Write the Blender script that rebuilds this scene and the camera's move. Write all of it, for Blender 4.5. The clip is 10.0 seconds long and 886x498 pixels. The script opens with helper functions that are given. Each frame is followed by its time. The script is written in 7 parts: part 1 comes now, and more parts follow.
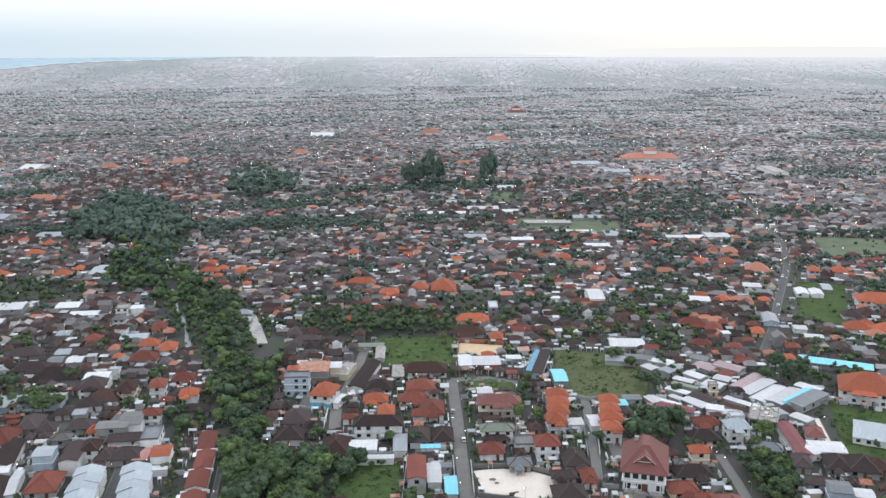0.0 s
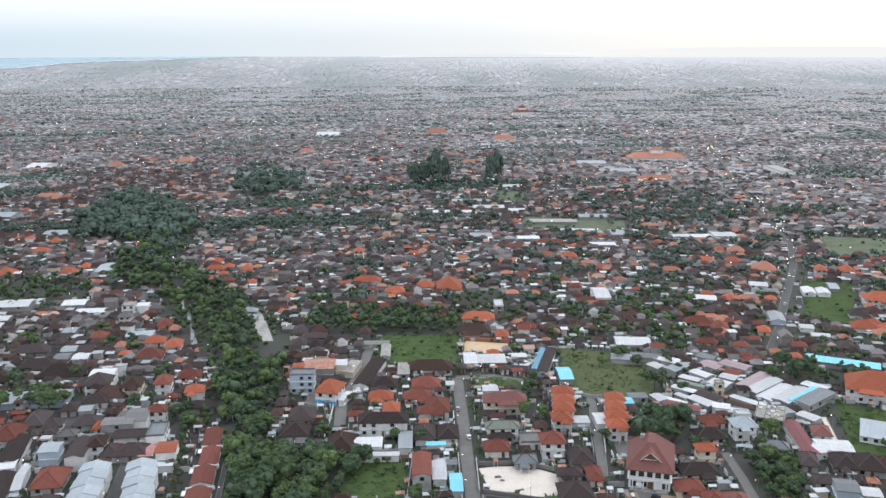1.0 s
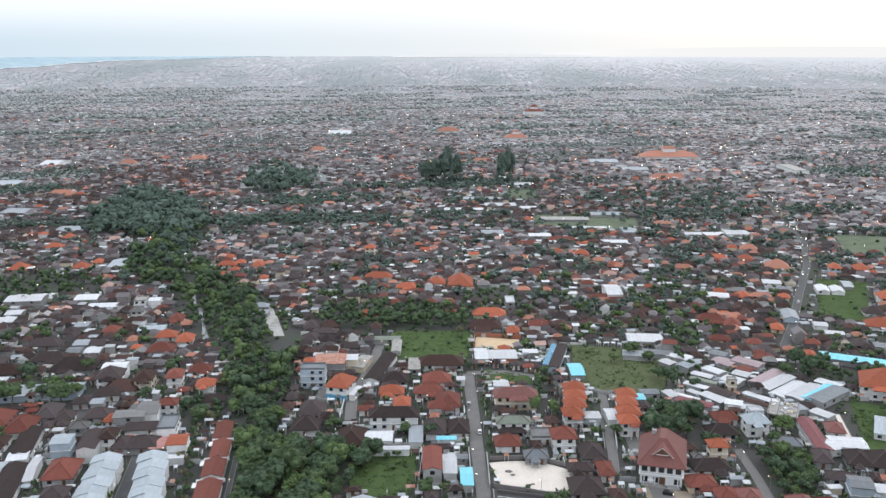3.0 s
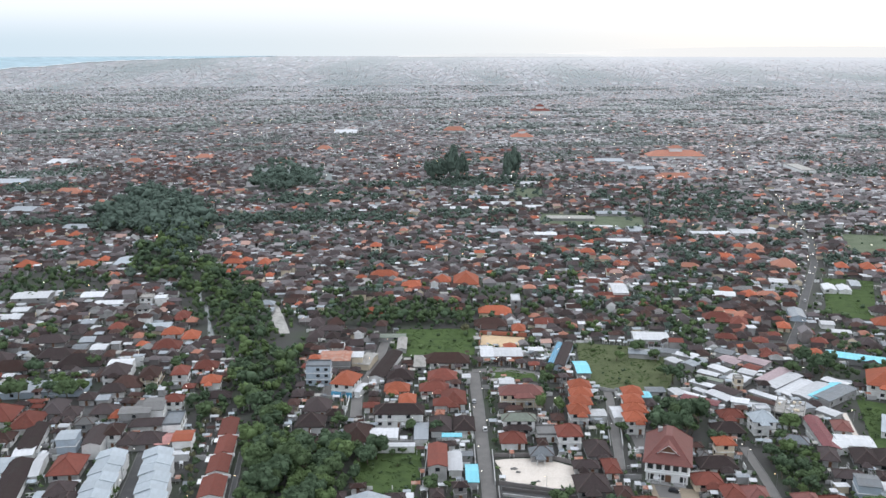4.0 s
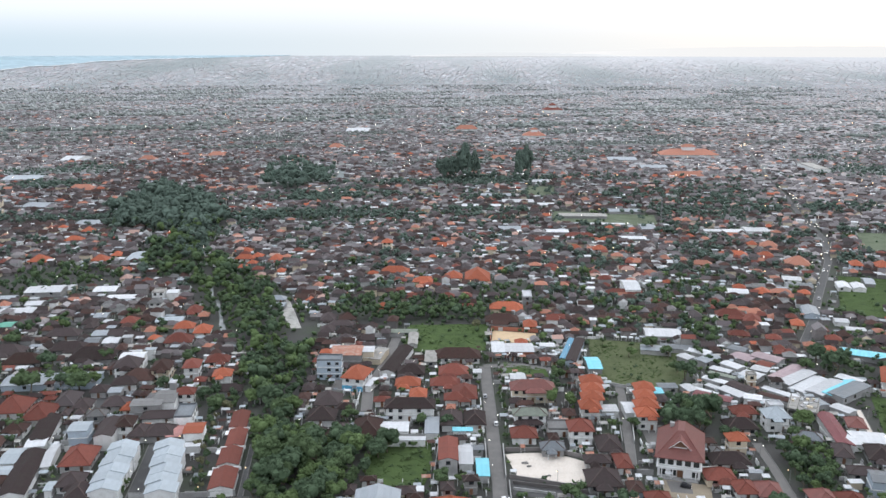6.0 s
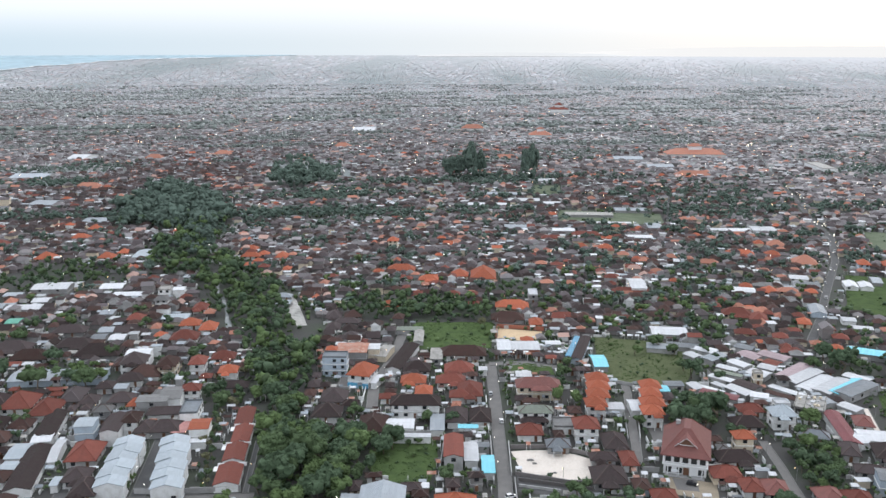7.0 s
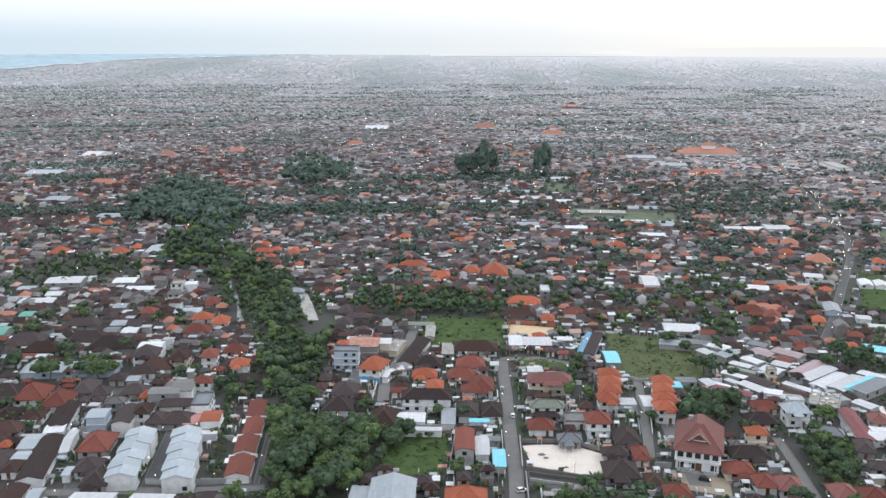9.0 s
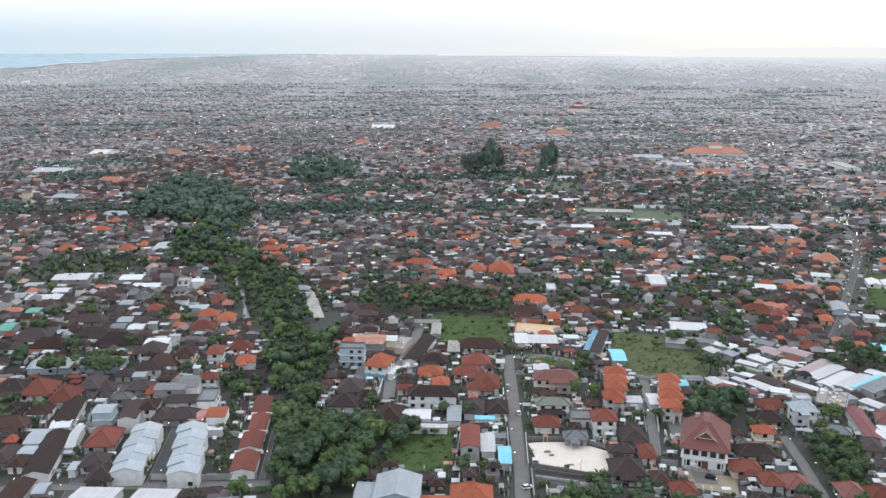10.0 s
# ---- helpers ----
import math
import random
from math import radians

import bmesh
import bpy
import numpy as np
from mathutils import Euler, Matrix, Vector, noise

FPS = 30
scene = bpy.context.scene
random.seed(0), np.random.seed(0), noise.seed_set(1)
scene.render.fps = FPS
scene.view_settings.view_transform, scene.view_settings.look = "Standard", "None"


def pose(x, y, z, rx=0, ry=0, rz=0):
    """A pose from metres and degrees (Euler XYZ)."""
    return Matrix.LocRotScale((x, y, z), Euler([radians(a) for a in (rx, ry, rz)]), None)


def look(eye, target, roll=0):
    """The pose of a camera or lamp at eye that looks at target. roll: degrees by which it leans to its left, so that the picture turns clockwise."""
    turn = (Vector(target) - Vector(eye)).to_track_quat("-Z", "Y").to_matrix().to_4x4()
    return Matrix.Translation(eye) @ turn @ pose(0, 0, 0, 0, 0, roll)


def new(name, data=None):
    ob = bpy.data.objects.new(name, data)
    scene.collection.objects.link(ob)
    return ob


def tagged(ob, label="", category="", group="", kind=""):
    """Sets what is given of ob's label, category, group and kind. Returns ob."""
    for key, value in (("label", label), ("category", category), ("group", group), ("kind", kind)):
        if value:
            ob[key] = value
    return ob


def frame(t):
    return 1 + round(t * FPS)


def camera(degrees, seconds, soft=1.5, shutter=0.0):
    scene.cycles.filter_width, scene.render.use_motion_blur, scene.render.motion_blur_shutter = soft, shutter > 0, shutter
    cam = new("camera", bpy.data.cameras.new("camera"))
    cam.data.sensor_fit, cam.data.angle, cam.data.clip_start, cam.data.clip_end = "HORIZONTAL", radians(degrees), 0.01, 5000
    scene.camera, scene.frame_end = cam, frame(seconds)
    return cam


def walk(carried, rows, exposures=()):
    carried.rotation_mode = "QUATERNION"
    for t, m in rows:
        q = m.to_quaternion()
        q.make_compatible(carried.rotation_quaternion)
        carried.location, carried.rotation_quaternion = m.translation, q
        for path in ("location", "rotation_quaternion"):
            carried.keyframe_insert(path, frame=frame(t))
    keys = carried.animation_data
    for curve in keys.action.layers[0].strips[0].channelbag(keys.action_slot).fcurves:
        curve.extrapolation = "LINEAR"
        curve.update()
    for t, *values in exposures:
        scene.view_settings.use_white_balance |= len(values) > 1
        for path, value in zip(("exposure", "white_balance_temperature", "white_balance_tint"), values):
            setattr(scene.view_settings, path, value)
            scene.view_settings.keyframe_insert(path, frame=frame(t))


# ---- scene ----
cam = camera(53.66, 10.0, soft=1.5)
# seconds, eye x y z, yaw, pitch, roll: a slow descent with a pan to the left
ROWS = [
    (0, -0.02, 0.09, 149.98, 0.015, -13.112, 0.135),
    (0.5, -0.03, 0.16, 149.37, 0.205, -13.105, 0.123),
    (1, -0.04, 0.23, 148.76, 0.396, -13.100, 0.113),
    (1.5, -0.05, 0.29, 148.15, 0.587, -13.096, 0.103),
    (2, -0.05, 0.35, 147.54, 0.778, -13.092, 0.094),
    (2.5, -0.05, 0.41, 146.92, 0.969, -13.089, 0.085),
    (4, -0.05, 0.55, 145.07, 1.547, -13.083, 0.057),
    (4.5, -0.05, 0.59, 144.45, 1.742, -13.082, 0.046),
    (5, -0.05, 0.63, 143.83, 1.938, -13.081, 0.033),
    (5.5, -0.04, 0.67, 143.21, 2.135, -13.081, 0.019),
    (7, -0.04, 0.79, 141.32, 2.735, -13.080, -0.036),
    (7.5, -0.04, 0.83, 140.69, 2.938, -13.079, -0.059),
    (8, -0.05, 0.88, 140.05, 3.144, -13.078, -0.086),
    (8.5, -0.06, 0.92, 139.42, 3.352, -13.077, -0.116),
    (9, -0.07, 0.97, 138.78, 3.562, -13.076, -0.150),
    (9.5, -0.08, 1.02, 138.14, 3.774, -13.074, -0.188),
    (10, -0.10, 1.07, 137.49, 3.989, -13.071, -0.230),
]
walk(cam, [(t, pose(x, y, z, 90 + pitch, roll, yaw)) for t, x, y, z, yaw, pitch, roll in ROWS],
     exposures=[(0.0, 0.0), (10.0, 0.0)])

# ---- world and light: a pale overcast evening sky, brighter towards the low sun ahead to the right ----
SUN_ELEV, SUN_AZ = 14.0, 38.0
world = bpy.data.worlds.new("world")
scene.world = world
world.use_nodes = True
wn, wl = world.node_tree.nodes, world.node_tree.links
sky = wn.new("ShaderNodeTexSky")
sky.sky_type = "NISHITA"
sky.sun_disc = False
sky.sun_elevation, sky.sun_rotation = radians(SUN_ELEV), radians(SUN_AZ)
sky.dust_density, sky.air_density, sky.altitude = 3.0, 1.0, 100
sky_gain = wn.new("ShaderNodeMix")
sky_gain.data_type, sky_gain.blend_type = "RGBA", "MULTIPLY"
sky_gain.inputs[0].default_value = 1.0
sky_gain.inputs[7].default_value = (0.1, 0.1, 0.1, 1)
wl.new(sky.outputs[0], sky_gain.inputs[6])
# cloud: brighter overhead than at the horizon, bluer away from the sun
way = wn.new("ShaderNodeTexCoord")
axes = wn.new("ShaderNodeSeparateXYZ")
wl.new(way.outputs["Generated"], axes.inputs[0])
side = wn.new("ShaderNodeMapRange")
side.inputs["From Min"].default_value, side.inputs["From Max"].default_value = -0.5, 0.25
wl.new(axes.outputs["X"], side.inputs["Value"])
tint = wn.new("ShaderNodeMix")
tint.data_type = "RGBA"
tint.inputs[6].default_value, tint.inputs[7].default_value = (0.70, 0.85, 0.97, 1), (0.99, 1.0, 1.01, 1)
wl.new(side.outputs[0], tint.inputs[0])
height = wn.new("ShaderNodeMapRange")
height.interpolation_type = "SMOOTHSTEP"
height.inputs["From Min"].default_value, height.inputs["From Max"].default_value = 0.0, 0.05
wl.new(axes.outputs["Z"], height.inputs["Value"])
veil = wn.new("ShaderNodeMix")
veil.data_type = "RGBA"
veil.inputs[7].default_value = (1.04, 1.10, 1.20, 1)
wl.new(height.outputs[0], veil.inputs[0]), wl.new(tint.outputs[2], veil.inputs[6])
zenith = wn.new("ShaderNodeMapRange")
zenith.inputs["From Min"].default_value, zenith.inputs["From Max"].default_value = 0.1, 1.0
zenith.inputs["To Min"].default_value, zenith.inputs["To Max"].default_value = 1.0, 1.55
wl.new(axes.outputs["Z"], zenith.inputs["Value"])
lift = wn.new("ShaderNodeVectorMath")
lift.operation = "SCALE"
wl.new(veil.outputs[2], lift.inputs[0]), wl.new(zenith.outputs[0], lift.inputs["Scale"])
cloud = wn.new("ShaderNodeMix")
cloud.data_type = "RGBA"
cloud.inputs[0].default_value = 0.9
wl.new(sky_gain.outputs[2], cloud.inputs[6]), wl.new(lift.outputs[0], cloud.inputs[7])
wl.new(cloud.outputs[2], wn["Background"].inputs[0])
wn["Background"].inputs[1].default_value = 1.03
sun = new("sun", bpy.data.lights.new("sun", "SUN"))
sun.data.energy, sun.data.angle, sun.data.color = 0.5, radians(25), (1.0, 0.97, 0.95)
sun.matrix_basis = look((0, 0, 0), (-math.sin(radians(SUN_AZ)) * math.cos(radians(40)), -math.cos(radians(SUN_AZ)) * math.cos(radians(40)), -math.sin(radians(40))))

# ---- materials ----
def material(name, colour, rough=0.8, metal=0.0, spread=0.35, stain=0.35, stain_size=3.0, stain_colour=(0.10, 0.09, 0.08), grain=12.0, bump=0.02,
             ribs=0.0, second=None, spec=0.4):
    """Weathered surface: a tint of its own for each piece, large stains, fine grain, ribs where the sheet is corrugated."""
    m = bpy.data.materials.new(name)
    m.use_nodes = True
    n, l = m.node_tree.nodes, m.node_tree.links
    b = n["Principled BSDF"]
    b.inputs["Roughness"].default_value, b.inputs["Metallic"].default_value = rough, metal
    b.inputs["Specular IOR Level"].default_value = spec
    co = n.new("ShaderNodeTexCoord")
    geo, info = n.new("ShaderNodeNewGeometry"), n.new("ShaderNodeObjectInfo")
    add = n.new("ShaderNodeMath")
    add.operation = "ADD"
    l.new(geo.outputs["Random Per Island"], add.inputs[0]), l.new(info.outputs["Random"], add.inputs[1])
    fr = n.new("ShaderNodeMath")
    fr.operation = "FRACT"
    l.new(add.outputs[0], fr.inputs[0])
    base = n.new("ShaderNodeMix")
    base.data_type = "RGBA"
    base.inputs[6].default_value = (*[c * (1 - spread) for c in colour], 1)
    base.inputs[7].default_value = (*[min(c * (1 + spread), 0.9) for c in (second or colour)], 1)
    l.new(fr.outputs[0], base.inputs[0])
    big, fine = n.new("ShaderNodeTexNoise"), n.new("ShaderNodeTexNoise")
    big.inputs["Scale"].default_value, big.inputs["Detail"].default_value = 1 / stain_size, 5
    fine.inputs["Scale"].default_value, fine.inputs["Detail"].default_value = grain, 3
    for x in (big, fine):
        l.new(co.outputs["Object"], x.inputs["Vector"])
    ramp = n.new("ShaderNodeMapRange")
    ramp.inputs["From Min"].default_value, ramp.inputs["From Max"].default_value = 0.45, 0.75
    ramp.inputs["To Max"].default_value = stain
    l.new(big.outputs["Fac"], ramp.inputs["Value"])
    st = n.new("ShaderNodeMix")
    st.data_type = "RGBA"
    st.inputs[7].default_value = (*stain_colour, 1)
    l.new(ramp.outputs[0], st.inputs[0]), l.new(base.outputs[2], st.inputs[6])
    gr = n.new("ShaderNodeMix")
    gr.data_type, gr.blend_type = "RGBA", "OVERLAY"
    gr.inputs[0].default_value = 0.35
    l.new(st.outputs[2], gr.inputs[6]), l.new(fine.outputs["Fac"], gr.inputs[7])
    l.new(gr.outputs[2], b.inputs["Base Color"])
    bp = n.new("ShaderNodeBump")
    bp.inputs["Strength"].default_value, bp.inputs["Distance"].default_value = 0.6, bump
    l.new(fine.outputs["Fac"], bp.inputs["Height"])
    if ribs:
        # sheets and courses laid one beside another, each a little different
        cut = n.new("ShaderNodeVectorMath")
        cut.operation = "MULTIPLY"
        cut.inputs[1].default_value = (1.1, 0.16, 0.0) if ribs > 3 else (1.6, 1.9, 0.0)
        step = n.new("ShaderNodeVectorMath")
        step.operation = "FLOOR"
        white = n.new("ShaderNodeTexWhiteNoise")
        l.new(co.outputs["Object"], cut.inputs[0]), l.new(cut.outputs[0], step.inputs[0]), l.new(step.outputs[0], white.inputs["Vector"])
        shade = n.new("ShaderNodeMapRange")
        shade.inputs["To Min"].default_value, shade.inputs["To Max"].default_value = 0.90, 1.06
        l.new(white.outputs["Value"], shade.inputs["Value"])
        hsv = n.new("ShaderNodeHueSaturation")
        l.new(shade.outputs[0], hsv.inputs["Value"]), l.new(gr.outputs[2], hsv.inputs["Color"])
        l.new(hsv.outputs[0], b.inputs["Base Color"])
        wave = n.new("ShaderNodeTexWave")
        wave.inputs["Scale"].default_value = ribs
        l.new(co.outputs["Object"], wave.inputs["Vector"])
        b2 = n.new("ShaderNodeBump")
        b2.inputs["Strength"].default_value, b2.inputs["Distance"].default_value = 0.5, 0.04
        l.new(wave.outputs["Fac"], b2.inputs["Height"]), l.new(bp.outputs[0], b2.inputs["Normal"])
        bp = b2
    l.new(bp.outputs[0], b.inputs["Normal"])
    return m


MOSS = (0.045, 0.045, 0.038)
ROOF = {
    "dark": material("roof_tile_dark_brown", (0.047, 0.031, 0.030), 0.85, second=(0.062, 0.049, 0.05), spec=0.2, stain=0.4, stain_colour=MOSS, ribs=3),
    "brown": material("roof_tile_brown", (0.068, 0.038, 0.033), 0.85, spec=0.2, stain=0.4, stain_colour=MOSS, ribs=3),
    "grey": material("roof_tile_grey", (0.17, 0.17, 0.17), 0.7, stain=0.35, ribs=3),
    "red": material("roof_tile_red", (0.175, 0.056, 0.042), 0.8, spec=0.25, spread=0.25, stain=0.35, stain_colour=(0.12, 0.06, 0.05), ribs=3),
    "maroon": material("roof_tile_maroon", (0.20, 0.075, 0.065), 0.65, spread=0.15, stain=0.3, stain_colour=(0.10, 0.06, 0.055), ribs=3),
    "orange": material("roof_tile_orange", (0.37, 0.108, 0.06), 0.8, spec=0.25, spread=0.25, stain=0.3, stain_colour=(0.2, 0.08, 0.05), ribs=3),
    "white": material("roof_sheet_white", (0.57, 0.585, 0.61), 0.5, spread=0.2, stain=0.3, stain_colour=(0.35, 0.35, 0.36), ribs=4),
    "zinc": material("roof_sheet_zinc", (0.31, 0.345, 0.38), 0.45, spread=0.15, stain=0.3, stain_colour=(0.22, 0.23, 0.25), ribs=4),
    "pale": material("roof_sheet_pale_blue", (0.38, 0.43, 0.47), 0.5, spread=0.08, stain=0.25, stain_colour=(0.35, 0.38, 0.42), ribs=4),
    "slate": material("roof_sheet_slate", (0.16, 0.18, 0.20), 0.5, spread=0.2, ribs=4),
    "cyan": material("roof_sheet_cyan", (0.20, 0.62, 0.74), 0.45, spread=0.05, stain=0.2, stain_colour=(0.3, 0.4, 0.42), ribs=4),
    "blue": material("roof_sheet_blue", (0.10, 0.28, 0.42), 0.5, spread=0.1, ribs=4),
    "green": material("roof_sheet_green", (0.10, 0.32, 0.24), 0.6, spread=0.15, ribs=4),
    "olive": material("roof_tile_grey_green", (0.20, 0.23, 0.19), 0.7, spread=0.1, ribs=3),
    "rust": material("roof_sheet_rusty", (0.34, 0.15, 0.10), 0.7, spread=0.2, stain=0.7, stain_size=1.5, stain_colour=(0.45, 0.40, 0.36), ribs=4),
    "mauve": material("roof_sheet_faded_red", (0.38, 0.29, 0.31), 0.6, spread=0.12, stain=0.3, ribs=4),
    "concrete": material("roof_concrete", (0.36, 0.35, 0.33), 0.85, spread=0.15, stain=0.6, stain_size=2),
    # down to the ashen sheet: haze painted into roof colours for farther houses
    "haze_mid": material("roof_tile_hazed_brown", (0.20, 0.18, 0.18), 0.8, second=(0.30, 0.285, 0.29), spread=0.2, stain=0.3, stain_colour=(0.18, 0.17, 0.17)),
    "haze_thin": material("roof_tile_thin_haze_brown", (0.086, 0.070, 0.072), 0.85, second=(0.105, 0.090, 0.094), spec=0.2, spread=0.25, stain=0.3, stain_colour=(0.07, 0.065, 0.06)),
    "haze_weathered": material("roof_tile_hazed_grey_brown", (0.165, 0.150, 0.154), 0.85, second=(0.19, 0.178, 0.184), spec=0.15, spread=0.15, stain=0.3, stain_colour=(0.12, 0.11, 0.11)),
    "haze_faded": material("roof_tile_hazed_terracotta", (0.40, 0.26, 0.22), 0.8, spread=0.2, stain=0.3, stain_colour=(0.3, 0.2, 0.18)),
    "haze_thick": material("roof_tile_hazed_grey", (0.35, 0.36, 0.375), 0.8, spread=0.15, stain=0.2, stain_colour=(0.34, 0.34, 0.345)),
    "rosy": material("roof_tile_hazed_rose", (0.43, 0.395, 0.39), 0.8, spread=0.12, stain=0.2, stain_colour=(0.42, 0.36, 0.35)),
    "ashen": material("roof_sheet_hazed_ashen", (0.40, 0.415, 0.44), 0.75, spread=0.15, stain=0.2, stain_colour=(0.42, 0.43, 0.45)),
    "asbestos": material("roof_sheet_fibre_cement", (0.38, 0.395, 0.41), 0.75, spread=0.25, stain=0.3, stain_colour=(0.28, 0.28, 0.29)),
    # orange tile muted by painted haze for the far halls, also used nearer
    "terracotta": material("roof_tile_muted_terracotta", (0.36, 0.155, 0.105), 0.8, spread=0.15, stain=0.3, stain_colour=(0.28, 0.17, 0.14)),
    "crimson": material("roof_sheet_crimson", (0.17, 0.045, 0.052), 0.6, spread=0.1, stain=0.3, stain_colour=(0.11, 0.045, 0.05), ribs=4),
    "pink": material("roof_sheet_pink", (0.50, 0.24, 0.22), 0.6, spread=0.1, ribs=4),
}
WALL = {
    "bright": material("wall_fresh_white_paint", (0.76, 0.77, 0.78), 0.7, spread=0.03, stain=0.25, stain_size=2.0, stain_colour=(0.5, 0.5, 0.49)),
    "dim": material("wall_weathered_brown", (0.17, 0.158, 0.156), 0.85, spread=0.35, stain=0.4, stain_colour=(0.11, 0.10, 0.095)),
    # these two carry painted haze, for walls of far houses
    "hazed_grey": material("wall_hazed_grey", (0.37, 0.365, 0.37), 0.85, spread=0.2, stain=0.2, stain_colour=(0.3, 0.3, 0.3)),
    "hazed_white": material("wall_hazed_white", (0.54, 0.55, 0.57), 0.85, spread=0.2, stain=0.2, stain_colour=(0.46, 0.465, 0.48)),
    "white": material("wall_white_paint", (0.68, 0.69, 0.69), 0.8, spread=0.12, stain=0.45, stain_size=2.0, stain_colour=(0.36, 0.35, 0.33)),
    "cream": material("wall_cream_paint", (0.62, 0.54, 0.42), 0.8, spread=0.12, stain=0.4, stain_colour=(0.34, 0.30, 0.25)),
    "grey": material("wall_grey_render", (0.33, 0.33, 0.33), 0.85, spread=0.3, stain=0.5, stain_colour=(0.16, 0.16, 0.15)),
    "bluegrey": material("wall_blue_grey_paint", (0.38, 0.45, 0.52), 0.8, spread=0.1, stain=0.4, stain_colour=(0.25, 0.27, 0.3)),
    "brick": material("wall_red_brick", (0.32, 0.12, 0.08), 0.85, spread=0.2, stain=0.4, stain_colour=(0.15, 0.09, 0.07)),
    "blue": material("wall_blue_paint", (0.10, 0.36, 0.55), 0.7, spread=0.1),
}
GLASS = material("window_glass_dark", (0.03, 0.035, 0.04), 0.12, spread=0.3, stain=0.1, bump=0.0, spec=0.6)
FRAME = material("window_frame_paint", (0.26, 0.20, 0.16), 0.6, spread=0.7, second=(0.5, 0.48, 0.45))
DOOR = material("door_wood", (0.16, 0.08, 0.045), 0.6, spread=0.3)
CAPS = material("ridge_tiles", (0.080, 0.056, 0.052), 0.8, spread=0.3)
ASPHALT = material("lane_asphalt", (0.145, 0.14, 0.136), 0.85, spread=0.05, stain=0.5, stain_size=4, stain_colour=(0.21, 0.20, 0.19), grain=6)
STREET = material("street_asphalt_dark", (0.078, 0.078, 0.08), 0.85, spread=0.05, stain=0.4, stain_size=4, stain_colour=(0.15, 0.15, 0.145), grain=6)
EARTH = material("bare_earth", (0.30, 0.25, 0.19), 0.9, spread=0.1, stain=0.5, stain_size=5, stain_colour=(0.16, 0.15, 0.10), grain=3)
SAND = material("pale_limestone_fill", (0.66, 0.60, 0.54), 0.9, spread=0.05, stain=0.35, stain_size=5, stain_colour=(0.36, 0.32, 0.28), grain=2, bump=0.15)
RUBBLE = material("grey_river_rubble", (0.42, 0.41, 0.39), 0.9, spread=0.05, stain=0.8, stain_size=2.5, stain_colour=(0.14, 0.14, 0.12), grain=1.5, bump=0.3)
OCHRE = material("ochre_sand", (0.56, 0.42, 0.27), 0.9, spread=0.05, stain=0.4, stain_size=4, stain_colour=(0.36, 0.28, 0.18), grain=2)
PASTURE = material("rough_pasture_grass", (0.105, 0.122, 0.064), 0.95, spec=0.1, spread=0.05, stain=0.8, stain_size=6, stain_colour=(0.066, 0.084, 0.042), grain=3, bump=0.3)
GRASS = material("meadow_grass", (0.070, 0.106, 0.040), 0.95, spec=0.1, spread=0.05, stain=0.85, stain_size=5, stain_colour=(0.042, 0.066, 0.028), grain=3, bump=0.3)
LEAF = {
    "deep": material("leaves_deep_green", (0.053, 0.084, 0.047), 0.85, spread=0.28, stain=0.5, stain_size=2.5, stain_colour=(0.042, 0.068, 0.044), second=(0.068, 0.10, 0.06), spec=0.12, grain=2.2, bump=0.3),
    "mid": material("leaves_mid_green", (0.072, 0.106, 0.052), 0.85, spread=0.28, stain=0.5, stain_size=2.5, stain_colour=(0.06, 0.095, 0.052), spec=0.12, grain=2.2, bump=0.3),
    "fresh": material("leaves_fresh_green", (0.092, 0.134, 0.056), 0.85, spread=0.28, stain=0.45, stain_size=2.5, stain_colour=(0.08, 0.12, 0.055), spec=0.12, grain=2.2, bump=0.3),
    "dry": material("leaves_olive", (0.11, 0.11, 0.06), 0.7, spread=0.4, stain=0.4, stain_size=2.5, stain_colour=(0.05, 0.05, 0.03), spec=0.25),
}
# haze painted into leaf colour: three copies, paler and greyer with distance
LEAF_MID = material("leaves_hazed_green", (0.090, 0.124, 0.102), 0.85, spread=0.25, stain=0.4, stain_size=5, stain_colour=(0.072, 0.102, 0.084), spec=0.12, grain=2.2, bump=0.3)
LEAF_PALE = material("leaves_pale_hazed_green", (0.19, 0.214, 0.20), 0.8, spread=0.3, stain=0.35, stain_size=6, stain_colour=(0.11, 0.14, 0.13), spec=0.1)
LEAF_FAR = material("leaves_hazed_grey_green", (0.30, 0.318, 0.31), 0.7, spread=0.35, stain=0.3, stain_size=8, stain_colour=(0.275, 0.292, 0.287), spec=0.1)
BARK = material("bark", (0.12, 0.095, 0.07), 0.9, spread=0.3)
STEEL = material("painted_steel", (0.30, 0.30, 0.31), 0.5, metal=0.6, spread=0.2)


def emitter(name, colour, strength):
    m = bpy.data.materials.new(name)
    m.use_nodes = True
    b = m.node_tree.nodes["Principled BSDF"]
    b.inputs["Base Color"].default_value = (0.9, 0.9, 0.85, 1)
    b.inputs["Emission Color"].default_value, b.inputs["Emission Strength"].default_value = (*colour, 1), strength
    return m


BULB = emitter("lamp_bulb_white", (1.0, 0.93, 0.80), 4.0)
BULB_WARM = emitter("lamp_bulb_warm", (1.0, 0.62, 0.25), 4.0)


def ground_material():
    """Town ground: packed earth, paving and weeds in patches."""
    m = material("town_ground", (0.053, 0.052, 0.050), 0.9, spread=0.0, stain=0.85, stain_size=22, stain_colour=(0.04, 0.06, 0.03), grain=1.2, bump=0.1)
    return m


GROUND = ground_material()


